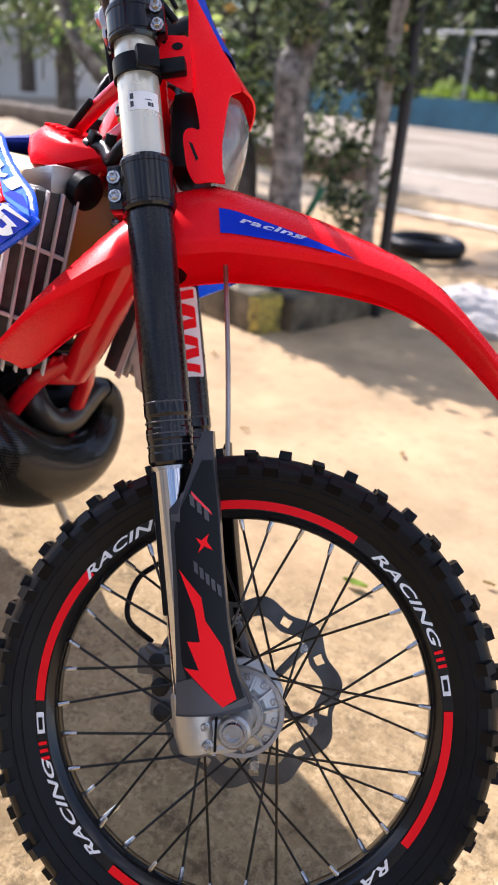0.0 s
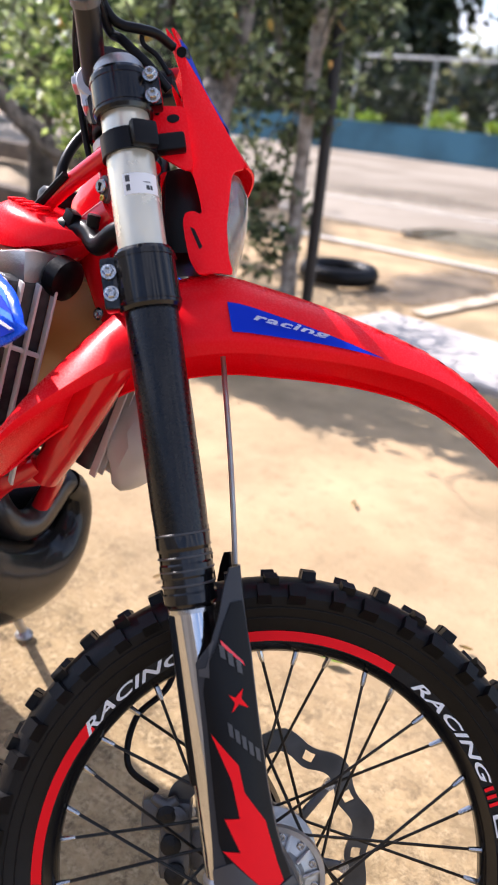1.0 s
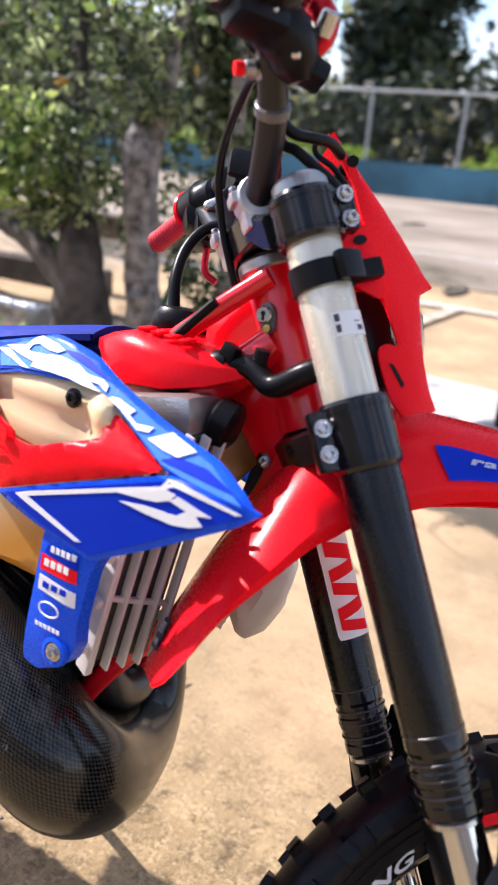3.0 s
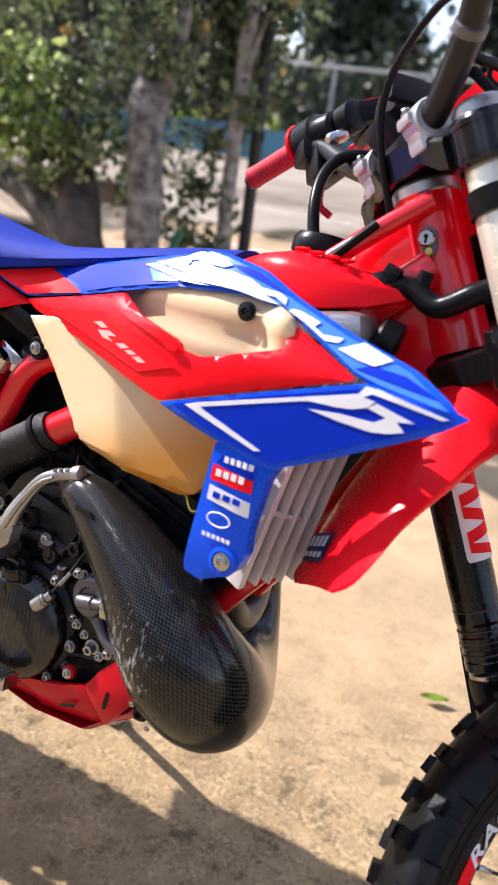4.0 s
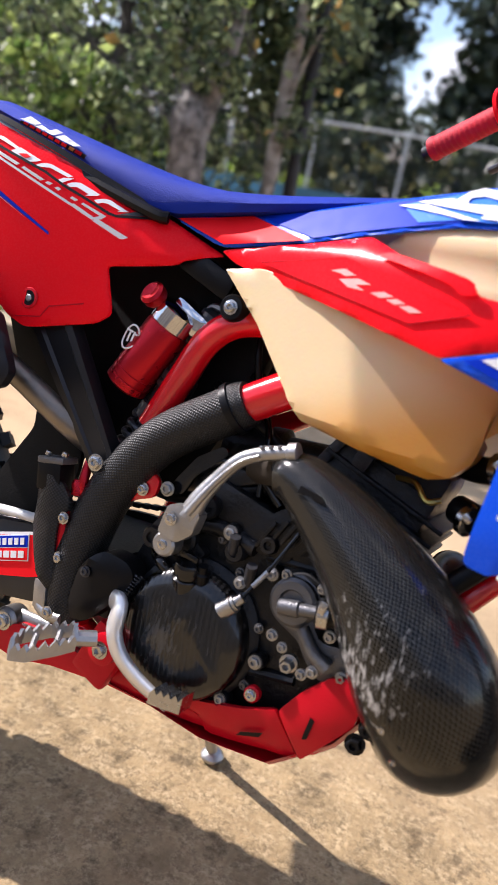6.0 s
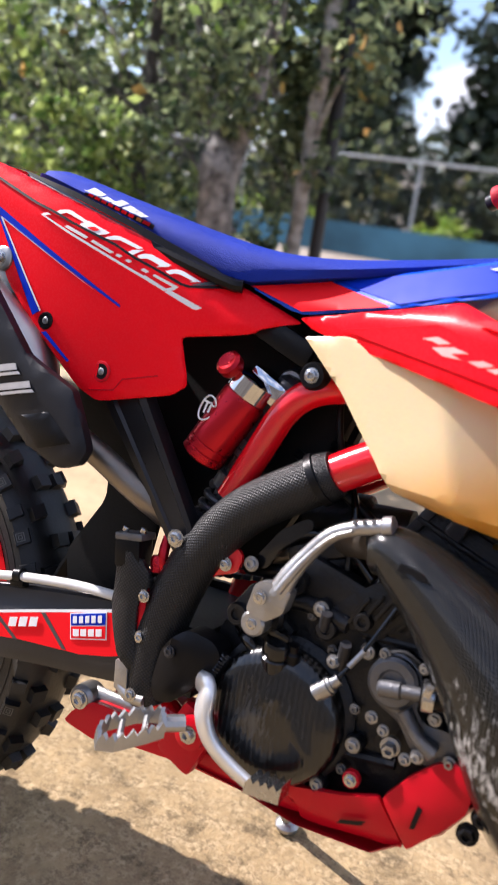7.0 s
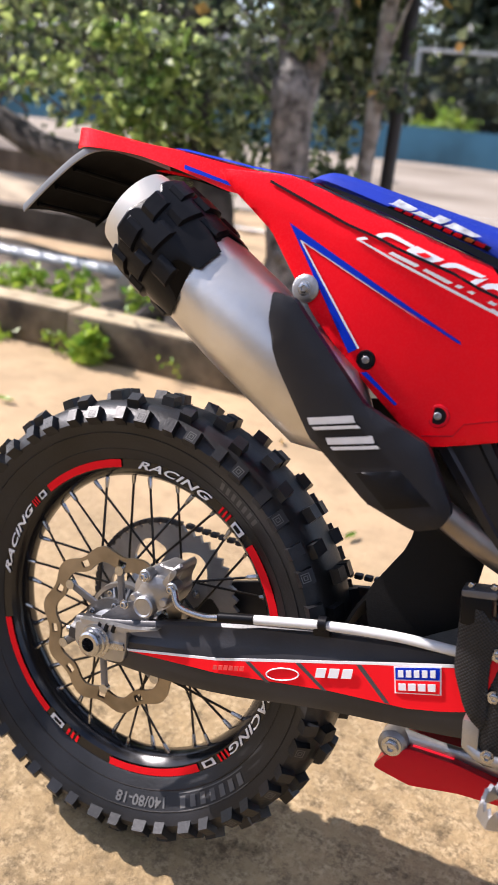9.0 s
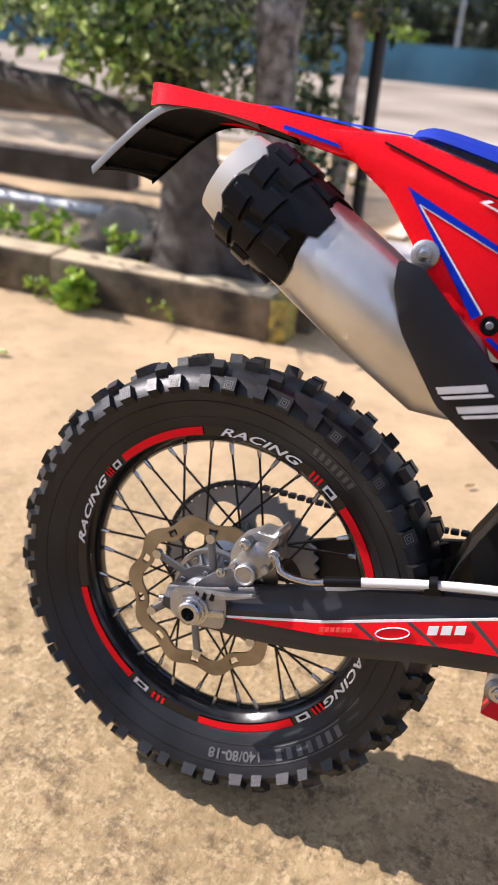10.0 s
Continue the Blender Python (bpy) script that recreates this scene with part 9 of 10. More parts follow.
# kick starter
bm = bmesh.new()
tube(bm, [(0.652, -0.142, 0.566, 0.0125), (0.660, -0.142, 0.590, 0.0105), (0.672, -0.140, 0.614, 0.0085), (0.690, -0.139, 0.640, 0.0078), (0.712, -0.139, 0.654, 0.0076), (0.740, -0.140, 0.664, 0.0080)], None, 16, 6, 0.8)
merge(bm, shell([(0.624, 0.540), (0.628, 0.572), (0.646, 0.578), (0.668, 0.574), (0.664, 0.550), (0.648, 0.536)], lambda x, z: -0.150, 0.018, 0.02, 0.003, 0.004))
tube(bm, [(0.655, -0.152, 0.572, 0.005), (0.664, -0.1505, 0.592, 0.0045), (0.676, -0.147, 0.615, 0.0036), (0.693, -0.1455, 0.639, 0.003), (0.712, -0.1455, 0.652, 0.002)], None, 8, 5)
ks = part("kick_starter", bm, CAST_PALE, bike, "silver folding kick starter", 45)
part("lever_tip", lathe(bmesh.new(), [(0.007, -0.004), (0.0105, -0.002), (0.0105, 0.007), (0.007, 0.009)], (0.742, -0.140, 0.665), (0.9, 0, 0.3), 14), CAST_PALE, ks)
part("pivot_boss", lathe(bmesh.new(), [(0.012, -0.016), (0.0135, -0.012), (0.0135, 0.006), (0.011, 0.009)], (0.634, -0.138, 0.529), (0, -1, 0), 20), CAST_PALE, ks)
for i in range(4):
    bm = bmesh.new()
    box(bm, (0.712 + i * 0.009, -0.140, 0.661 + i * 0.003), (0.003, 0.016, 0.004), (0, -14, 0), 0.001)
    part("tread_rib", bm, CAST_PALE, ks)
for at in ((0.634, -0.146, 0.529), (0.638, -0.152, 0.560)):
    part("bolt", bolt_bm(0.0055, 0.003, at), STEEL, ks)
# skid plate
for k, (out, y) in enumerate((([(0.545, 0.352), (0.583, 0.358), (0.646, 0.350), (0.715, 0.3515), (0.721, 0.338), (0.648, 0.329), (0.545, 0.326)], -0.120), ([(0.650, 0.366), (0.700, 0.368), (0.760, 0.388), (0.797, 0.406), (0.831, 0.361), (0.722, 0.335), (0.716, 0.352)], -0.125), ([(0.801, 0.408), (0.820, 0.438), (0.843, 0.463), (0.866, 0.472), (0.880, 0.466), (0.879, 0.427), (0.834, 0.363)], -0.129))):
    f = (lambda yy: lambda x, z: yy + 0.35 * clamp(0.40 - z, 0, 0.1))(y)
    bm = shell(out, f, 0.008, 0.02, 0.003, 0.004)
    sp_ = part("skid_plate" if k == 0 else "skid_wing", bm, RED_SKID, bike if k == 0 else skid, "red plastic skid plate" if k == 0 else "", 45)
    if k == 0:
        skid = sp_
bm = bmesh.new()
loft(bm, [[(x, -w, z + 0.012), (x, -w * 0.8, z), (x, w * 0.8, z), (x, w, z + 0.012), (x, w * 0.8, z + 0.006), (x, -w * 0.8, z + 0.006)] for x, z, w in ((0.545, 0.322, 0.10), (0.64, 0.322, 0.10), (0.72, 0.320, 0.11), (0.80, 0.332, 0.115), (0.86, 0.38, 0.11), (0.91, 0.46, 0.09))])
part("skid_base", bm, RED_SKID, skid, "", 45)
for out in ([(0.762, 0.3575), (0.766, 0.364), (0.791, 0.376), (0.788, 0.369)], [(0.836, 0.418), (0.841, 0.416), (0.838, 0.394), (0.833, 0.392)]):
    decal(out, lambda x, z: -0.1295 + 0.35 * clamp(0.40 - z, 0, 0.1), BLACK, skid, "skid_slot", "dark slot", 0.0012)
for at in ((0.884, -0.120, 0.409), (0.893, -0.122, 0.430)):
    part("bolt", bolt_bm(0.008, 0.010, at), BLACK, skid)
for at in ((0.765, -0.108, 0.405), (0.552, -0.125, 0.385)):
    bm = bmesh.new()
    lathe(bm, [(0.0095, 0), (0.009, 0.006), (0.006, 0.008)], at, (0, -1, 0), 16)
    part("skid_mount", bm, RED_SKID, skid)
    part("bolt", bolt_bm(0.005, 0.005, (at[0], at[1] - 0.007, at[2])), STEEL, skid)

# ---- brake pedal, footrest, master cylinder ----
bm = bmesh.new()
tube(bm, [(0.588, -0.135, 0.446, 0.011), (0.604, -0.146, 0.446, 0.014), (0.607, -0.150, 0.420, 0.0155), (0.622, -0.150, 0.397, 0.0150), (0.652, -0.151, 0.381, 0.0135), (0.692, -0.154, 0.371, 0.010)], None, 14, 5, 0.55)
ped = part("brake_pedal", bm, mat("satin_silver", (0.72, 0.72, 0.71), 0.35, 0.7, 0.06, 20), bike, "silver brake pedal curving under the engine", 50)
bm = bmesh.new()
saw = [(0.677 + 0.0042 * i, 0.385 + (0.006 if i % 2 else 0.0) + 0.0006 * i) for i in range(10)]
rows = [[(x, y, z) for x, z in [(0.677, 0.373)] + saw + [(0.715, 0.378)]] for y in (-0.171, -0.145)]
loft(bm, rows)
part("pedal_tip", bm, STEEL, ped, "toothed pedal tip")
bm = bmesh.new()
lathe(bm, [(0.018, 0.0), (0.018, 0.012), (0.012, 0.014)], (0.592, -0.128, 0.388), (0, -1, 0), 20)
box(bm, (0.582, -0.115, 0.372), (0.05, 0.02, 0.07), (0, 20, 0), 0.008)
pb = part("footrest_bracket", bm, RED_SKID, bike, "red footrest bracket")
part("bolt", bolt_bm(0.0075, 0.008, (0.592, -0.141, 0.388)), STEEL, pb)
bm = bmesh.new()
cx, cy, cz = 0.548, -0.187, 0.394
rail = [(0.044, -0.020), (0.046, 0.016), (0.010, 0.026), (-0.030, 0.024), (-0.048, 0.008), (-0.048, -0.014), (-0.025, -0.026), (0.02, -0.024), (0.044, -0.020)]
mp = Matrix.Translation((cx, cy, cz)) @ pose(0, 0, 0, 10, -20, 40) @ Matrix.Diagonal((0.76, 0.76, 0.9, 1))
for (x0, y0), (x1, y1) in zip(rail, rail[1:]):
    a, b = mp @ Vector((x0, y0, 0)), mp @ Vector((x1, y1, 0))
    n_ = max(2, int((b - a).length / 0.009))
    lo = Vector((0, 0, -0.011))
    top = [a.lerp(b, i / (2 * n_)) + Vector((0, 0, 0.008 if i % 2 else 0.0)) for i in range(2 * n_ + 1)]
    inn = (mp @ Vector((0, 0, 0)) - (a + b) / 2).normalized() * 0.004
    vs = [[bm.verts.new(p) for p in top], [bm.verts.new(a.lerp(b, i / (2 * n_)) + lo) for i in range(2 * n_ + 1)]]
    ws = [[bm.verts.new(p + inn) for p in top], [bm.verts.new(a.lerp(b, i / (2 * n_)) + lo + inn) for i in range(2 * n_ + 1)]]
    for i in range(2 * n_):
        for q in ((vs[0][i], vs[0][i + 1], vs[1][i + 1], vs[1][i]), (ws[0][i + 1], ws[0][i], ws[1][i], ws[1][i + 1]), (vs[0][i + 1], vs[0][i], ws[0][i], ws[0][i + 1]), (vs[1][i], vs[1][i + 1], ws[1][i + 1], ws[1][i])):
            bm.faces.new(q)
for x in (-0.022, 0.012):
    tube(bm, [tuple(mp @ Vector((x, -0.024, -0.004))), tuple(mp @ Vector((x + 0.012, 0.024, -0.004)))], 0.0035, 8, 1)
tube(bm, [tuple(mp @ Vector((0.042, 0, -0.006))), (0.588, -0.150, 0.402)], 0.009, 10, 1)
peg = part("footrest", bm, CAST_PALE, pb, "wide toothed alloy footrest", 20)
bm = bmesh.new()
box(bm, (0.464, -0.122, 0.548), (0.034, 0.030, 0.034), (0, -12, 0), 0.005)
mc = part("rear_master_cylinder", bm, BLACK, bike, "black rear brake reservoir", 35)
bm = bmesh.new()
box(bm, (0.463, -0.124, 0.567), (0.036, 0.030, 0.008), (0, -12, 0), 0.002)
part("reservoir_lid", bm, CAST, mc, "dark alloy reservoir lid", 35)
for x, z in ((0.452, 0.570), (0.475, 0.575)):
    bm = bmesh.new()
    lathe(bm, [(0.004, 0), (0.004, 0.004), (0.003, 0.005)], (x, -0.130, z), (0.2, 0, 1), 10)
    part("lid_screw", bm, STEEL, mc)
MG = [(0.446, 0.548), (0.470, 0.552), (0.486, 0.545), (0.500, 0.523), (0.490, 0.500), (0.494, 0.470), (0.508, 0.428), (0.498, 0.420), (0.476, 0.440), (0.456, 0.476), (0.450, 0.520)]
part("master_guard", shell(MG, lambda x, z: -0.138 + 1.1 * (x - 0.475 - 0.12 * (0.52 - z)) ** 2 * 12, 0.006, 0.008, 0.003, 0.006), GRIPPY, mc, "textured black guard", 40)
bm = bmesh.new()
box(bm, (0.496, -0.126, 0.472), (0.014, 0.008, 0.095), (0, -8, 0), 0.003)
part("master_plate", bm, RED_ANOD, mc, "red anodised plate")
for at in ((0.496, -0.132, 0.508), (0.503, -0.132, 0.462), (0.512, -0.140, 0.400)):
    part("bolt", bolt_bm(0.0055, 0.005, at), STEEL, mc)
bm = bmesh.new()
tube(bm, [(0.505, -0.115, 0.53), (0.500, -0.118, 0.555), (0.497, -0.110, 0.575)], 0.006, 10, 3)
lathe(bm, [(0.008, 0), (0.008, 0.014), (0.006, 0.018)], (0.497, -0.118, 0.535), (-0.2, 0, 1), 12)
part("switch", bm, RED_ANOD, mc)
bm = bmesh.new()
box(bm, (0.490, -0.125, 0.412), (0.018, 0.018, 0.034), (0, -10, 0), 0.003)
tube(bm, [(0.490, -0.128, 0.398), (0.505, -0.130, 0.392), (0.525, -0.130, 0.394)], 0.007, 12, 3)
part("pedal_clevis", bm, CAST_PALE, mc, "alloy clevis")
# linkage and chain slider under the arm
bm = bmesh.new()
tube(bm, [(0.405, -0.050, 0.329, 0.016), (0.46, -0.052, 0.338, 0.010), (0.53, -0.055, 0.345, 0.012)], None, 14, 4, 0.6)
lathe(bm, [(0.016, -0.02), (0.018, -0.016), (0.018, 0.008), (0.013, 0.012)], (0.405, -0.060, 0.329), (0, -1, 0), 20)
lathe(bm, [(0.014, -0.02), (0.014, 0.010)], (0.455, -0.052, 0.322), (0, -1, 0), 20)
lk = part("suspension_link", bm, CAST_PALE, bike, "silver rear suspension link")
part("bolt", bolt_bm(0.009, 0.008, (0.405, -0.071, 0.329)), STEEL, lk)
REDF = [(0.388, 0.294), (0.398, 0.312), (0.425, 0.334), (0.480, 0.338), (0.53, 0.335), (0.56, 0.345), (0.57, 0.315), (0.49, 0.304), (0.435, 0.289)]
part("link_guard", shell(REDF, lambda x, z: -0.075, 0.12, 0.03, 0.004, 0.004), RED_SKID, bike, "red plastic link guard", 45)
# side stand on the far side
bm = bmesh.new()
foot = bike.matrix_world.inverted() @ Vector((0.600, 0.245, 0.012))
tube(bm, [(0.545, 0.175, 0.345), tuple(Vector((0.545, 0.175, 0.345)).lerp(foot, 0.5)), tuple(foot)], 0.0095, 14, 1)
lathe(bm, [(0.019, -0.006), (0.020, 0.0), (0.016, 0.006), (0.010, 0.010)], tuple(foot), tuple(bike.matrix_world.to_3x3().inverted() @ Vector((0, 0, 1))), 18)
part("side_stand", bm, CAST_PALE, bike, "alloy side stand standing on the ground")

# ---- radiators ----
for sgn in (-1, 1):
    bm = bmesh.new()
    m = Matrix.Translation((1.012, sgn * 0.113, 0.752)) @ pose(0, 0, 0, 0, 11, sgn * 19)
    box(bm, (-0.018, 0, 0), (0.028, 0.080, 0.27), (0, 0, 0), 0.006)
    bm.transform(m)
    rad = part("radiator", bm, CORE, bike, "dark radiator core behind pale louvres")
    slat = bmesh.new()
    box(slat, (0, 0, 0), (0.012, 0.0035, 0.275), (0, 0, sgn * -8), 0.001)
    sm = mesh_of(slat, RADIATOR)
    for i in range(5):
        ob = part("louvre", sm, None, rad)
        ob.matrix_basis = m @ Matrix.Translation((0.004, -0.040 + i * 0.020, 0))
    for j in range(2):
        bm = bmesh.new()
        box(bm, (0.003, 0, -0.055 + j * 0.11), (0.006, 0.088, 0.006), (sgn * 12, 0, 0), 0.002)
        bm.transform(m)
        part("louvre_bar", bm, RADIATOR, rad)
    bm = bmesh.new()
    box(bm, (-0.002, sgn * 0.042, 0), (0.022, 0.006, 0.28), (0, 0, 0), 0.002)
    for j in range(4):
        box(bm, (-0.012, sgn * 0.047, -0.105 + j * 0.055), (0.034, 0.010, 0.012), (0, 20, 0), 0.003)
    bm.transform(m)
    part("radiator_frame", bm, RADIATOR, rad, "pale radiator louvre frame")
    bm = bmesh.new()
    box(bm, (0.985, sgn * 0.085, 0.893), (0.10, 0.07, 0.045), (0, -12, 0), 0.016)
    part("radiator_tank", bm, ALLOY, rad, "dull alloy header tank")
    bm = bmesh.new()
    lathe(bm, [(0.022, 0), (0.026, 0.004), (0.026, 0.022), (0.020, 0.026)], (1.034, sgn * 0.075, 0.900), (0.9, 0.2, -0.2), 20)
    part("radiator_cap", bm, BLACK, rad)
bm = bmesh.new()
bmesh.ops.create_icosphere(bm, subdivisions=3, radius=1)
for v in bm.verts:
    k = 1 + 0.22 * noise.noise(v.co * 1.8) + 0.06 * noise.noise(v.co * 6)
    v.co = Vector((v.co.x * 0.045, v.co.y * 0.05, v.co.z * 0.075)) * k + Vector((1.02, 0.13, 0.675))
part("coolant_bottle", bm, RADIATOR, bike, "pale crumpled coolant bottle")
# wiring across the head
bm = bmesh.new()
tube(bm, [(0.975, -0.075, 0.915), (1.01, -0.060, 0.948), (1.05, -0.055, 0.958), (1.085, -0.060, 0.945), (1.12, -0.066, 0.965), (1.15, -0.05, 0.985)], 0.012, 12, 6)
wl_ = part("wiring_loom", bm, BLACK, bike, "black taped wiring loom")
bm = bmesh.new()
lathe(bm, [(0.015, -0.008), (0.017, 0), (0.015, 0.008)], (1.02, -0.058, 0.953), (1, 0.2, 0.2), 14)
box(bm, (1.03, -0.062, 0.968), (0.018, 0.014, 0.018), (0, 20, 0), 0.003)
tube(bm, [(1.062, -0.055, 0.963), (1.064, -0.056, 0.978)], 0.008, 10, 1)
part("loom_clip", bm, BLACK, wl_)

# ---- headlight mask, bars and controls ----
def fy_mask(x, s):
    return -0.082 + 0.35 * clamp(x - 0.085, 0, 0.1) + 0.12 * clamp(s - 0.86, 0, 0.2)


MASK = [(0.070, 0.985), (0.076, 0.975), (0.088, 0.945), (0.104, 0.905), (0.123, 0.853), (0.142, 0.806), (0.124, 0.801), (0.116, 0.770), (0.108, 0.735), (0.105, 0.700), (0.108, 0.679), (0.087, 0.682), (0.068, 0.681), (0.060, 0.700), (0.058, 0.742), (0.062, 0.754), (0.072, 0.756), (0.083, 0.748), (0.079, 0.795), (0.073, 0.808), (0.076, 0.836), (0.078, 0.877), (0.081, 0.920), (0.074, 0.960)]
bm = shell(MASK, fy_mask, 0.004, 0.010, 0.003, 0.005)
mirror(bm)
mask = fpart("headlight_mask", bm, RED, bike, "red headlight mask", 40)
bm = bmesh.new()
rows = []
for x, s, w in ((0.080, 0.985, 0.060), (0.094, 0.915, 0.066), (0.122, 0.850, 0.064), (0.143, 0.806, 0.060)):
    rows.append([(x + 0.012 * (1 - u * u), w * u, s + 0.006 * (1 - u * u)) for u in (-1, -0.9, -0.6, -0.3, 0, 0.3, 0.6, 0.9, 1)])
strip(bm, rows, 0.003)
fpart("mask_front", bm, RED, mask, "", 50)
bm = bmesh.new()
rows = []
for x, s, w in ((0.083, 0.975, 0.056), (0.098, 0.915, 0.063), (0.119, 0.865, 0.060)):
    rows.append([(x + 0.014 * (1 - u * u), w * u, s + 0.008 * (1 - u * u)) for u in (-1, -0.8, -0.4, 0, 0.4, 0.8, 1)])
strip(bm, rows, 0.0012)
fpart("mask_decal", bm, BLUE_DECAL, mask, "blue mask decal")
for sgn in (-1, 1):
    bm = shell([(0.038, 0.868), (0.044, 0.877), (0.080, 0.873), (0.080, 0.800), (0.070, 0.798), (0.042, 0.820), (0.039, 0.845)], lambda x, s: -0.091 + 0.10 * clamp(x - 0.06, 0, 0.03), 0.003, 0.02, 0.001, 0.005)
    if sgn > 0:
        bm.transform(Matrix.Diagonal((1, -1, 1, 1)))
        bmesh.ops.reverse_faces(bm, faces=bm.faces[:])
    fpart("mask_bracket", bm, RED, mask, "red mask ear with two holes")
for x, s, r, k in ((0.047, 0.868, 0.0032, 1.0), (0.064, 0.859, 0.0048, 1.5)):
    bm = bmesh.new()
    lathe(bm, [(r, 0), (r, 0.0010)], (x, -0.0915, s), (0, -1, 0), 16)
    for v in bm.verts:
        v.co.x = x + (v.co.x - x) * k
    fpart("bracket_hole", bm, BLACK, mask)
part("ear_slot", (lambda b: (b.transform(STEER), b)[1])(shell([(0.066, 0.736), (0.0705, 0.733), (0.0765, 0.712), (0.073, 0.709)], over2(fy_mask, 0.0012), 0.001, 0.02, 0, False)), BLACK, mask, "dark slot in the mask foot")
bm = bmesh.new()
rows = []
for x, s, w in ((0.139, 0.806, 0.058), (0.143, 0.784, 0.060), (0.138, 0.755, 0.058), (0.127, 0.723, 0.052), (0.112, 0.690, 0.044)):
    rows.append([(x - 0.026 * abs(u) ** 3, w * u, s) for u in (-1, -0.95, -0.85, -0.6, -0.3, 0, 0.3, 0.6, 0.85, 0.95, 1)])
strip(bm, rows, 0.003)
lens = fpart("headlight_lens", bm, LENS, mask, "smoky clear headlight lens", 60)
bm = bmesh.new()
lathe(bm, [(0.034, 0.0), (0.030, 0.004), (0.012, 0.022), (0.004, 0.024)], (0.100, 0, 0.750), (1, 0, 0), 24)
fpart("reflector", bm, CHROME, mask)
bm = bmesh.new()
box(bm, (0.066, 0, 0.768), (0.060, 0.105, 0.11), (0, 8, 0), 0.02)
fpart("headlight_body", bm, BLACK, mask)
# handlebar
bm = bmesh.new()
bar = [(-0.080, -0.385, 1.040), (-0.047, -0.30, 1.036), (-0.022, -0.21, 1.012), (-0.012, -0.148, 0.973), (-0.017, -0.085, 0.934), (-0.018, -0.05, 0.924), (-0.018, 0, 0.922), (-0.018, 0.05, 0.924), (-0.017, 0.085, 0.934), (-0.012, 0.148, 0.973), (-0.010, 0.21, 1.020), (-0.020, 0.30, 1.047), (-0.052, 0.390, 1.050)]
tube(bm, [(*p, 0.0142 if abs(p[1]) < 0.15 else 0.0115) for p in bar], None, 16, 5)
hb = fpart("handlebar", bm, STRUT, bike, "black tapered handlebar turned to full lock", 60)


def near_controls(g0, d):
    """Throttle housing, brake master cylinder, lever and banjo beside the near grip."""
    bm = bmesh.new()
    lathe(bm, [(0.017, -0.062), (0.024, -0.058), (0.027, -0.040), (0.034, -0.034), (0.036, -0.028), (0.036, -0.012), (0.033, -0.006), (0.02, -0.004)], tuple(g0), tuple(d), 28)
    box(bm, (-0.040, -0.240, 1.008), (0.050, 0.034, 0.040), (0, 14, 20), 0.010)
    box(bm, (-0.058, -0.244, 1.018), (0.028, 0.026, 0.024), (0, 30, 20), 0.007)
    ctl = fpart("throttle_housing", bm, BLACK, hb, "black throttle housing with small bright screws")
    bm = bmesh.new()
    tube(bm, [(-0.034, -0.222, 1.016, 0.012), (-0.022, -0.214, 1.012, 0.022), (-0.006, -0.205, 1.003, 0.025), (0.000, -0.195, 0.985, 0.020), (0.002, -0.190, 0.972, 0.010)], None, 16, 3)
    lathe(bm, [(0.017, -0.014), (0.021, -0.011), (0.021, 0.011), (0.017, 0.014)], (-0.012, -0.180, 1.018), tuple(d), 20)
    box(bm, (0.012, -0.190, 0.981), (0.034, 0.026, 0.020), (0, 35, 10), 0.006)
    perch = fpart("master_cylinder", bm, BLACK, hb, "black brake master cylinder")
    bm = bmesh.new()
    tube(bm, [(0.016, -0.205, 1.038, 0.006), (0.026, -0.205, 1.031, 0.012), (0.030, -0.204, 1.014, 0.0135), (0.024, -0.202, 0.998, 0.010), (0.017, -0.200, 0.989, 0.004)], None, 14, 4)
    tube(bm, [(0.015, -0.210, 1.036, 0.006), (0.022, -0.210, 1.053, 0.0065), (0.038, -0.212, 1.066, 0.0075), (0.055, -0.216, 1.066, 0.010), (0.066, -0.232, 1.058, 0.0095), (0.068, -0.250, 1.052, 0.005)], None, 14, 4)
    fpart("brake_lever", bm, RED_ANOD, hb, "red anodised brake lever and pivot")
    bm = bmesh.new()
    tube(bm, [(0.066, -0.238, 1.056), (0.052, -0.300, 1.050), (0.020, -0.370, 1.046), (0.010, -0.395, 1.045)], 0.0058, 10, 5, 1.4)
    fpart("lever_blade", bm, ALLOY_DARK, hb, "folding control lever")
    bm = bmesh.new()
    lathe(bm, [(0.004, -0.012), (0.0078, -0.010), (0.0078, 0.008), (0.006, 0.010), (0.002, 0.010)], (0.027, -0.216, 1.006), (0.35, -0.6, 0.55), 14)
    fpart("adjuster", bm, STEEL, hb, "bright lever adjuster")
    for at, r in (((-0.058, -0.256, 1.030), 0.0048), ((-0.046, -0.262, 1.008), 0.004), ((-0.030, -0.250, 0.998), 0.004), ((-0.018, -0.236, 1.002), 0.0048), ((0.008, -0.232, 1.030), 0.0060), ((-0.006, -0.214, 0.982), 0.0046)):
        bm = bmesh.new()
        lathe(bm, [(r, 0), (r, 0.003), (r * 0.75, 0.0046), (r * 0.4, 0.0046), (r * 0.36, 0.003)], at, (-0.1, -0.9, 0.3), 12)
        fpart("housing_screw", bm, CHROME, ctl)
    bm = bmesh.new()
    tube(bm, [(-0.080, -0.246, 1.020), (-0.070, -0.250, 1.014), (-0.058, -0.250, 1.018)], 0.0038, 8, 3)
    fpart("cable_elbow", bm, CHROME, ctl, "bright cable elbow")
    bm = bmesh.new()
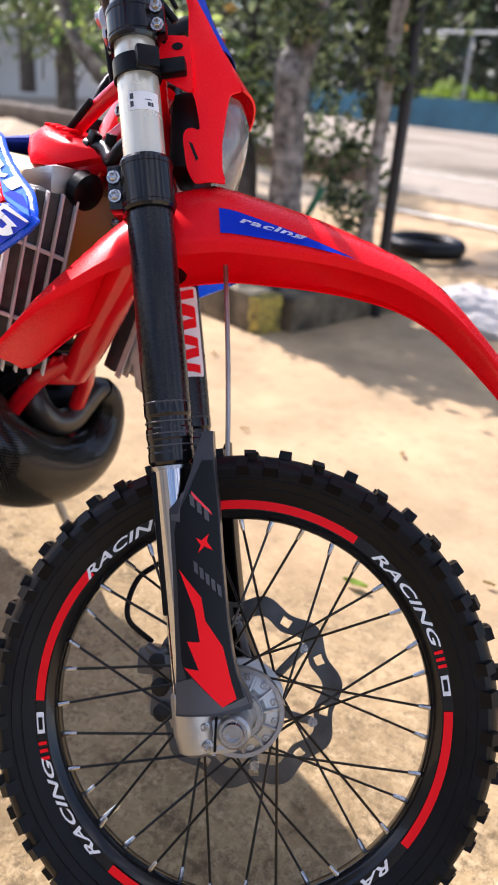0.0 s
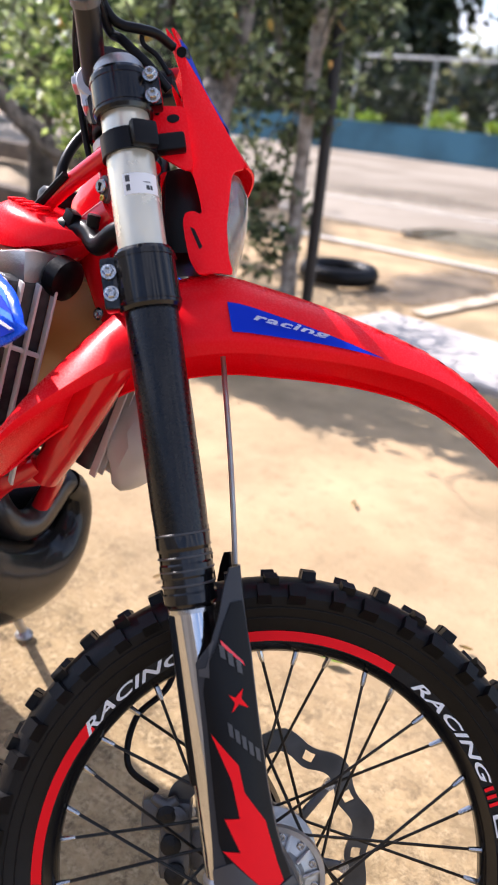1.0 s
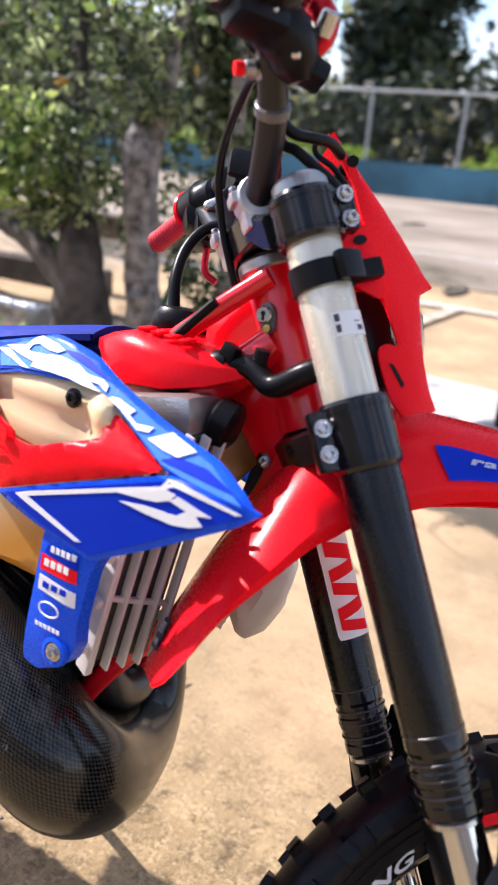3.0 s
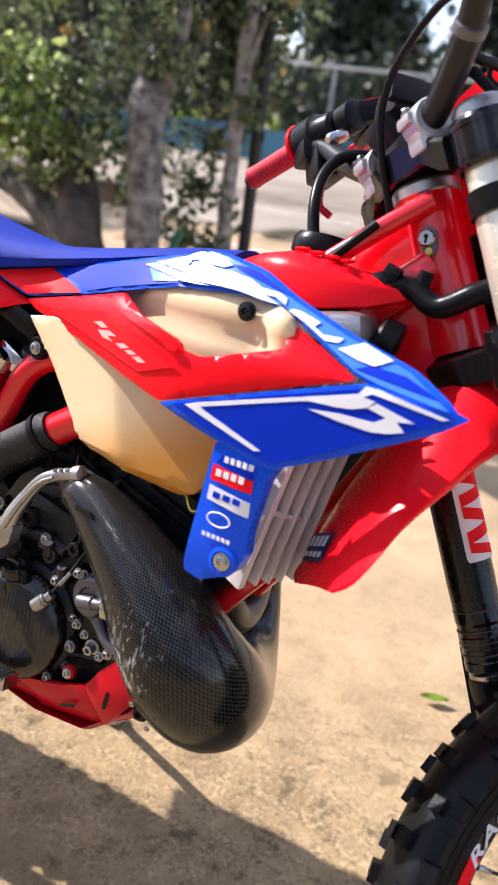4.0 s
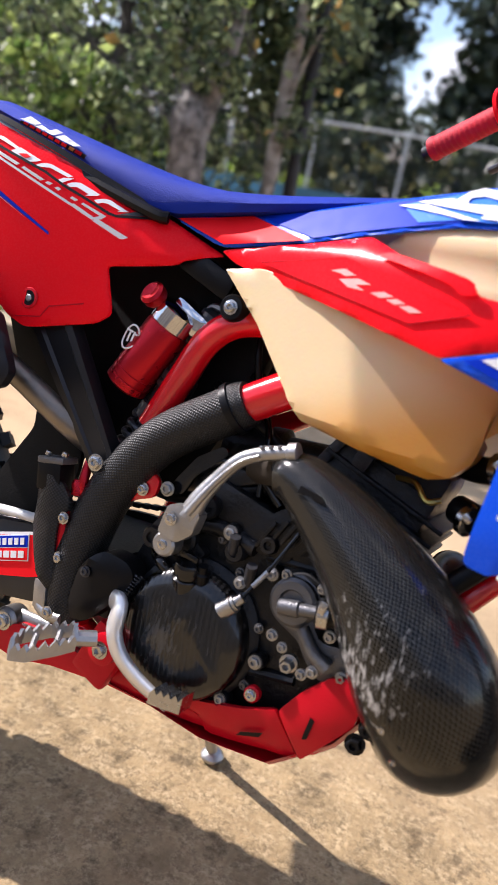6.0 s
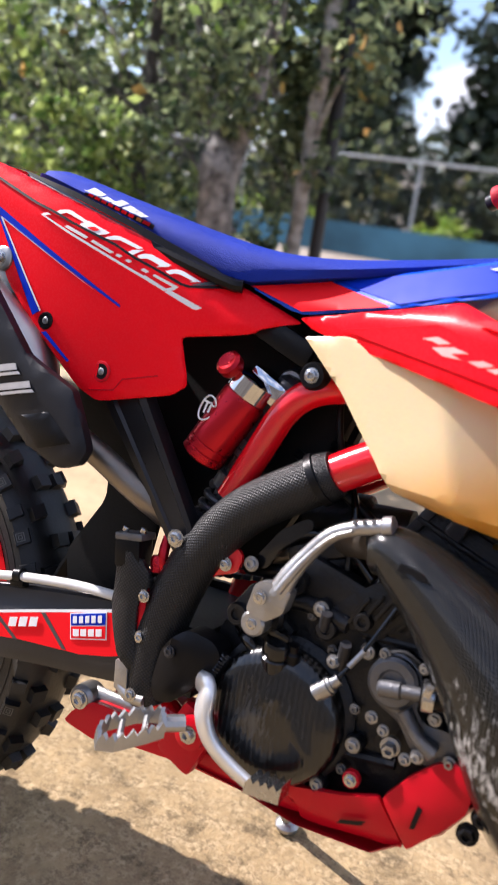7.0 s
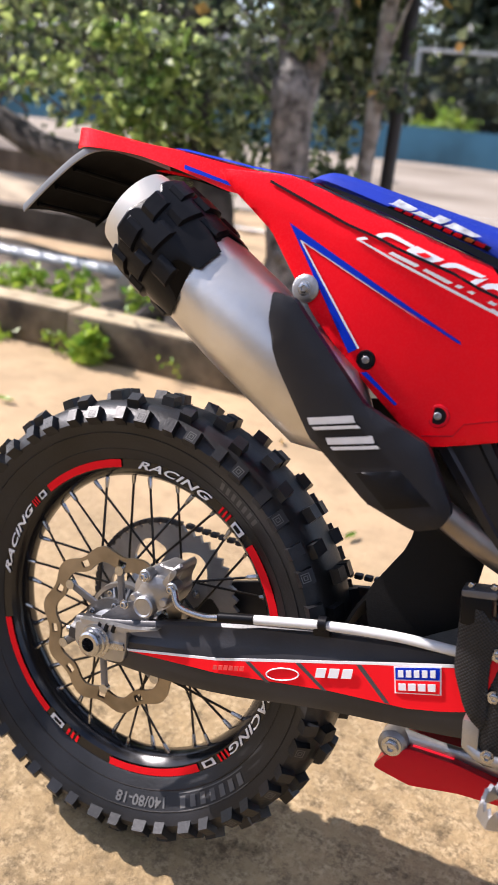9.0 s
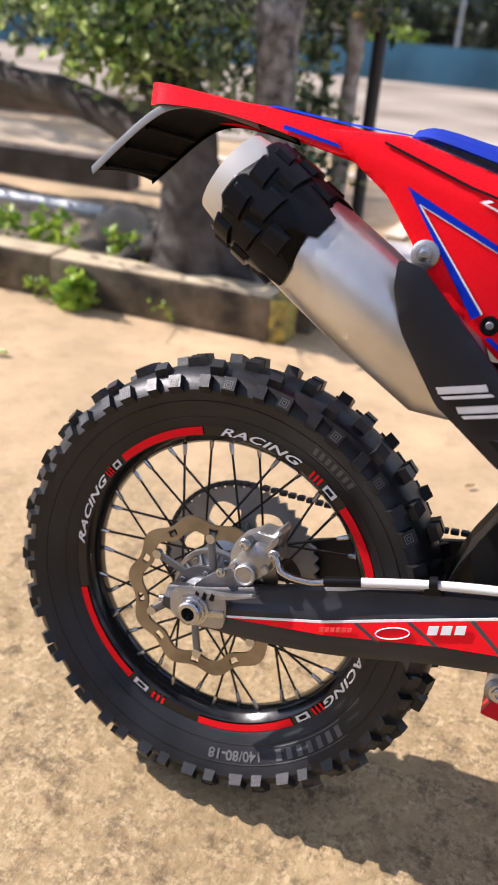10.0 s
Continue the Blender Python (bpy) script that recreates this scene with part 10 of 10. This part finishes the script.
    lathe(bm, [(0.004, 0), (0.0075, 0.002), (0.0085, 0.010), (0.0065, 0.012), (0.0095, 0.015), (0.0095, 0.021), (0.006, 0.023), (0.006, 0.032), (0.008, 0.034), (0.008, 0.040), (0.004, 0.042)], (-0.040, -0.176, 0.997), (1, 0.05, -0.12), 14)
    banjo = fpart("banjo_bolt", bm, CAST_PALE, perch, "bright brake hose banjo")
    bm = bmesh.new()
    lathe(bm, [(0.003, -0.006), (0.0062, -0.005), (0.0062, 0.003), (0.004, 0.004)], (-0.042, -0.176, 0.998), (1, 0.05, -0.12), 12)
    fpart("bleed_cap", bm, RED_DECAL, perch, "small red cap")
    bm = bmesh.new()
    lathe(bm, [(0.0135, -0.006), (0.0165, -0.005), (0.0165, 0.004), (0.0135, 0.006)], (-0.012, -0.148, 0.973), (0.02, -0.85, 0.52), 20)
    fpart("bar_ring", bm, CAST, hb, "bright ring round the bar")


for sgn in (-1, 1):
    bm = bmesh.new()
    box(bm, (-0.018, sgn * 0.056, 0.910), (0.040, 0.030, 0.030), (0, 0, 0), 0.007)
    box(bm, (-0.018, sgn * 0.056, 0.930), (0.056, 0.026, 0.012), (0, 0, 0), 0.004)
    lathe(bm, [(0.0205, -0.015), (0.0225, -0.013), (0.0225, 0.013), (0.0205, 0.015)], (-0.018, sgn * 0.057, 0.926), (0, 1, 0), 26)
    cl = fpart("bar_clamp", bm, CLAMP_SILVER, hb, "silver bar clamp")
    for dx in (-0.018, 0.020):
        fpart("bolt", bolt_bm(0.0045, 0.008, (-0.018 + dx * 1.15, sgn * 0.056, 0.936), (0, 0, 1)), STEEL, cl)
    # grips
    g0, g1 = Vector((-0.010, 0.265, 1.045)), Vector((-0.056, 0.385, 1.050))
    if sgn < 0:
        g0, g1 = Vector((-0.034, -0.265, 1.035)), Vector((-0.080, -0.385, 1.040))
    d = (g1 - g0).normalized()
    prof = [(0.013, 0), (0.024, 0.001), (0.024, 0.006), (0.0165, 0.008)]
    for i in range(12):
        prof += [(0.0148, 0.010 + i * 0.008), (0.0157, 0.012 + i * 0.008), (0.0157, 0.015 + i * 0.008), (0.0148, 0.017 + i * 0.008)]
    prof += [(0.0158, 0.108), (0.0165, 0.110), (0.0165, 0.116), (0.010, 0.120)]
    bm = bmesh.new()
    lathe(bm, prof, tuple(g0), tuple(d), 22)
    fpart("grip", bm, GRIP_RED, hb, "red rubber grip")
    bm = bmesh.new()
    lathe(bm, [(0.018, -0.003), (0.031, -0.003), (0.033, 0.001), (0.028, 0.004), (0.018, 0.005)], tuple(g0), tuple(d), 30)
    fpart("grip_flange", bm, RED, hb, "red grip flange")
    if sgn < 0:
        near_controls(g0, d)
        continue
    bm = bmesh.new()
    lathe(bm, [(0.016, -0.075), (0.022, -0.070), (0.026, -0.045), (0.031, -0.040), (0.031, -0.008), (0.026, -0.004), (0.02, -0.002)], tuple(g0), tuple(d), 24)
    box(bm, tuple(g0 - d * 0.030 + Vector((-0.012, 0, -0.022))), (0.045, 0.045, 0.030), (0, 10, 0), 0.008)
    ctl = fpart("bar_control", bm, BLACK, hb, "black twist grip and switch housing")
    bm = bmesh.new()
    q = g0 - d * 0.095
    lathe(bm, [(0.017, -0.014), (0.021, -0.011), (0.021, 0.011), (0.017, 0.014)], tuple(q), tuple(d), 20)
    box(bm, tuple(q + Vector((0.034, 0, 0.004))), (0.050, 0.034, 0.030), (0, 0, sgn * -15), 0.008)
    box(bm, tuple(q + Vector((0.040, sgn * 0.030, -0.004))), (0.034, 0.060, 0.026), (0, 0, sgn * -10), 0.008)
    fpart("lever_perch", bm, BLACK, hb, "black lever perch")
    bm = bmesh.new()
    box(bm, tuple(q + Vector((0.050, sgn * 0.020, 0.017))), (0.046, 0.060, 0.014), (0, 0, sgn * -12), 0.006)
    box(bm, tuple(q + Vector((0.070, sgn * 0.075, 0.0))), (0.022, 0.075, 0.016), (0, 0, sgn * 12), 0.007)
    lathe(bm, [(0.009, -0.012), (0.013, -0.008), (0.013, 0.008), (0.009, 0.012)], tuple(q + Vector((0.062, sgn * 0.118, 0.0))), (0, 0, 1), 16)
    fpart("reservoir_cover", bm, RED_ANOD, hb, "red anodised lever and cap")
    bm = bmesh.new()
    lathe(bm, [(0.008, 0), (0.010, 0.003), (0.010, 0.018), (0.007, 0.021)], tuple(q + Vector((0.064, sgn * 0.03, 0.004))), (0.8, sgn * 0.3, 0.3), 14)
    fpart("perch_screw", bm, STEEL, hb, "bright adjuster")
    bm = bmesh.new()
    lathe(bm, [(0.007, 0), (0.009, 0.002), (0.009, 0.026), (0.006, 0.030)], tuple(q + Vector((-0.010, 0, -0.020))), (-0.9, 0, -0.2), 14)
    fpart("perch_screw", bm, STEEL, hb, "bright adjuster and screw")
    bm = bmesh.new()
    tube(bm, [tuple(q + Vector((0.074, sgn * 0.10, 0.0))), tuple(q + Vector((0.070, sgn * 0.16, -0.004))), tuple(q + Vector((0.052, sgn * 0.215, -0.008))), tuple(q + Vector((0.044, sgn * 0.235, -0.008)))], 0.0058, 10, 5, 1.4)
    fpart("lever", bm, ALLOY_DARK, hb, "folding control lever")
    if sgn > 0:
        bm = bmesh.new()
        box(bm, tuple(g0 - d * 0.05 + Vector((-0.018, 0, -0.045))), (0.035, 0.05, 0.045), (0, 12, 0), 0.010)
        fpart("switch_pod", bm, BLACK, hb, "black switch pod")
        bm = bmesh.new()
        tube(bm, [tuple(g0 - d * 0.05 + Vector((-0.02, 0, -0.06))), tuple(g0 - d * 0.045 + Vector((-0.03, 0, -0.095))), tuple(g0 - d * 0.05 + Vector((-0.022, 0, -0.115)))], 0.005, 10, 4)
        fpart("choke_lever", bm, RED_ANOD, hb, "small red lever")
bm = bmesh.new()
box(bm, (0.006, 0.014, 0.976), (0.056, 0.062, 0.046), (0, 22, 0), 0.016)
box(bm, (-0.022, 0.020, 0.950), (0.024, 0.050, 0.040), (0, -22, 0), 0.010)
box(bm, (-0.006, -0.014, 0.982), (0.040, 0.014, 0.030), (0, 22, 0), 0.006)
fpart("speedometer", bm, GUARD_GREY, hb, "grey instrument pod")
# cables
for line, r in (([(-0.018, -0.17, 0.997), (-0.020, -0.135, 1.009), (-0.023, -0.105, 1.009), (-0.029, -0.077, 1.002), (-0.037, -0.045, 0.987), (-0.042, -0.020, 0.965), (-0.044, -0.008, 0.940), (-0.045, 0.0, 0.91), (-0.043, 0.01, 0.86)], 0.0042), ([(-0.004, -0.17, 1.000), (0.003, -0.12, 0.992), (0.010, -0.110, 0.976), (0.022, -0.105, 0.966), (0.042, -0.10, 0.962), (0.060, -0.09, 0.960), (0.076, -0.07, 0.955)], 0.0056), ([(-0.004, -0.16, 0.990), (0.006, -0.10, 0.967), (0.019, -0.10, 0.953), (0.032, -0.10, 0.936), (0.046, -0.10, 0.918), (0.064, -0.09, 0.893)], 0.0054), ([(0.045, -0.095, 0.968), (0.042, -0.09, 0.952), (0.056, -0.09, 0.935), (0.067, -0.088, 0.912)], 0.003), ([(-0.02, 0.24, 1.02), (0.05, 0.17, 0.985), (0.075, 0.10, 0.95), (0.06, 0.06, 0.88)], 0.0052), ([(0.085, -0.075, 0.945), (0.09, -0.05, 0.955), (0.088, -0.02, 0.95)], 0.006)):
    bm = bmesh.new()
    tube(bm, line, r, 10, 6)
    fpart("cable", bm, BLACK, hb, "black control cable")
# front brake: caliper and hose on the far leg
bm = bmesh.new()
box(bm, (-0.055, 0.082, 0.020), (0.040, 0.05, 0.095), (0, 10, 0), 0.010)
box(bm, (-0.075, 0.078, 0.055), (0.035, 0.04, 0.04), (0, 10, 0), 0.008)
box(bm, (-0.025, 0.092, -0.005), (0.06, 0.018, 0.05), (0, 0, 0), 0.006)
lathe(bm, [(0.015, 0), (0.017, 0.003), (0.017, 0.010), (0.012, 0.013)], (-0.052, 0.060, 0.048), (0, -1, 0), 18)
tube(bm, [(-0.075, 0.058, 0.078, 0.006), (-0.060, 0.056, 0.066, 0.008), (-0.045, 0.056, 0.070, 0.006)], None, 10, 3)
fc = fpart("front_caliper", bm, CAST, bike, "grey cast front brake caliper")
for s in (-0.015, 0.02, 0.055):
    fpart("caliper_piston", lathe(bmesh.new(), [(0.013, 0), (0.013, 0.006), (0.009, 0.008)], (-0.060, 0.054, s), (0, -1, 0), 16), ENGINE, fc)
bm = bmesh.new()
tube(bm, [(-0.07, 0.07, 0.08), (-0.10, 0.06, 0.12), (-0.085, 0.08, 0.17), (-0.04, 0.10, 0.20), (-0.02, 0.112, 0.26), (0.0, 0.14, 0.34), (0.015, 0.15, 0.45), (0.02, 0.13, 0.60), (0.03, 0.10, 0.74)], 0.0042, 10, 6)
fpart("front_brake_hose", bm, BLACK, fc, "black front brake hose")
bm = bmesh.new()
tube(bm, [(0.064, 0.055, 0.33), (0.071, 0.055, 0.39), (0.080, 0.055, 0.49), (0.088, 0.055, 0.61)], 0.0036, 10, 4)
fpart("speed_cable", bm, CAST_PALE, fc, "slim silvery sensor line")
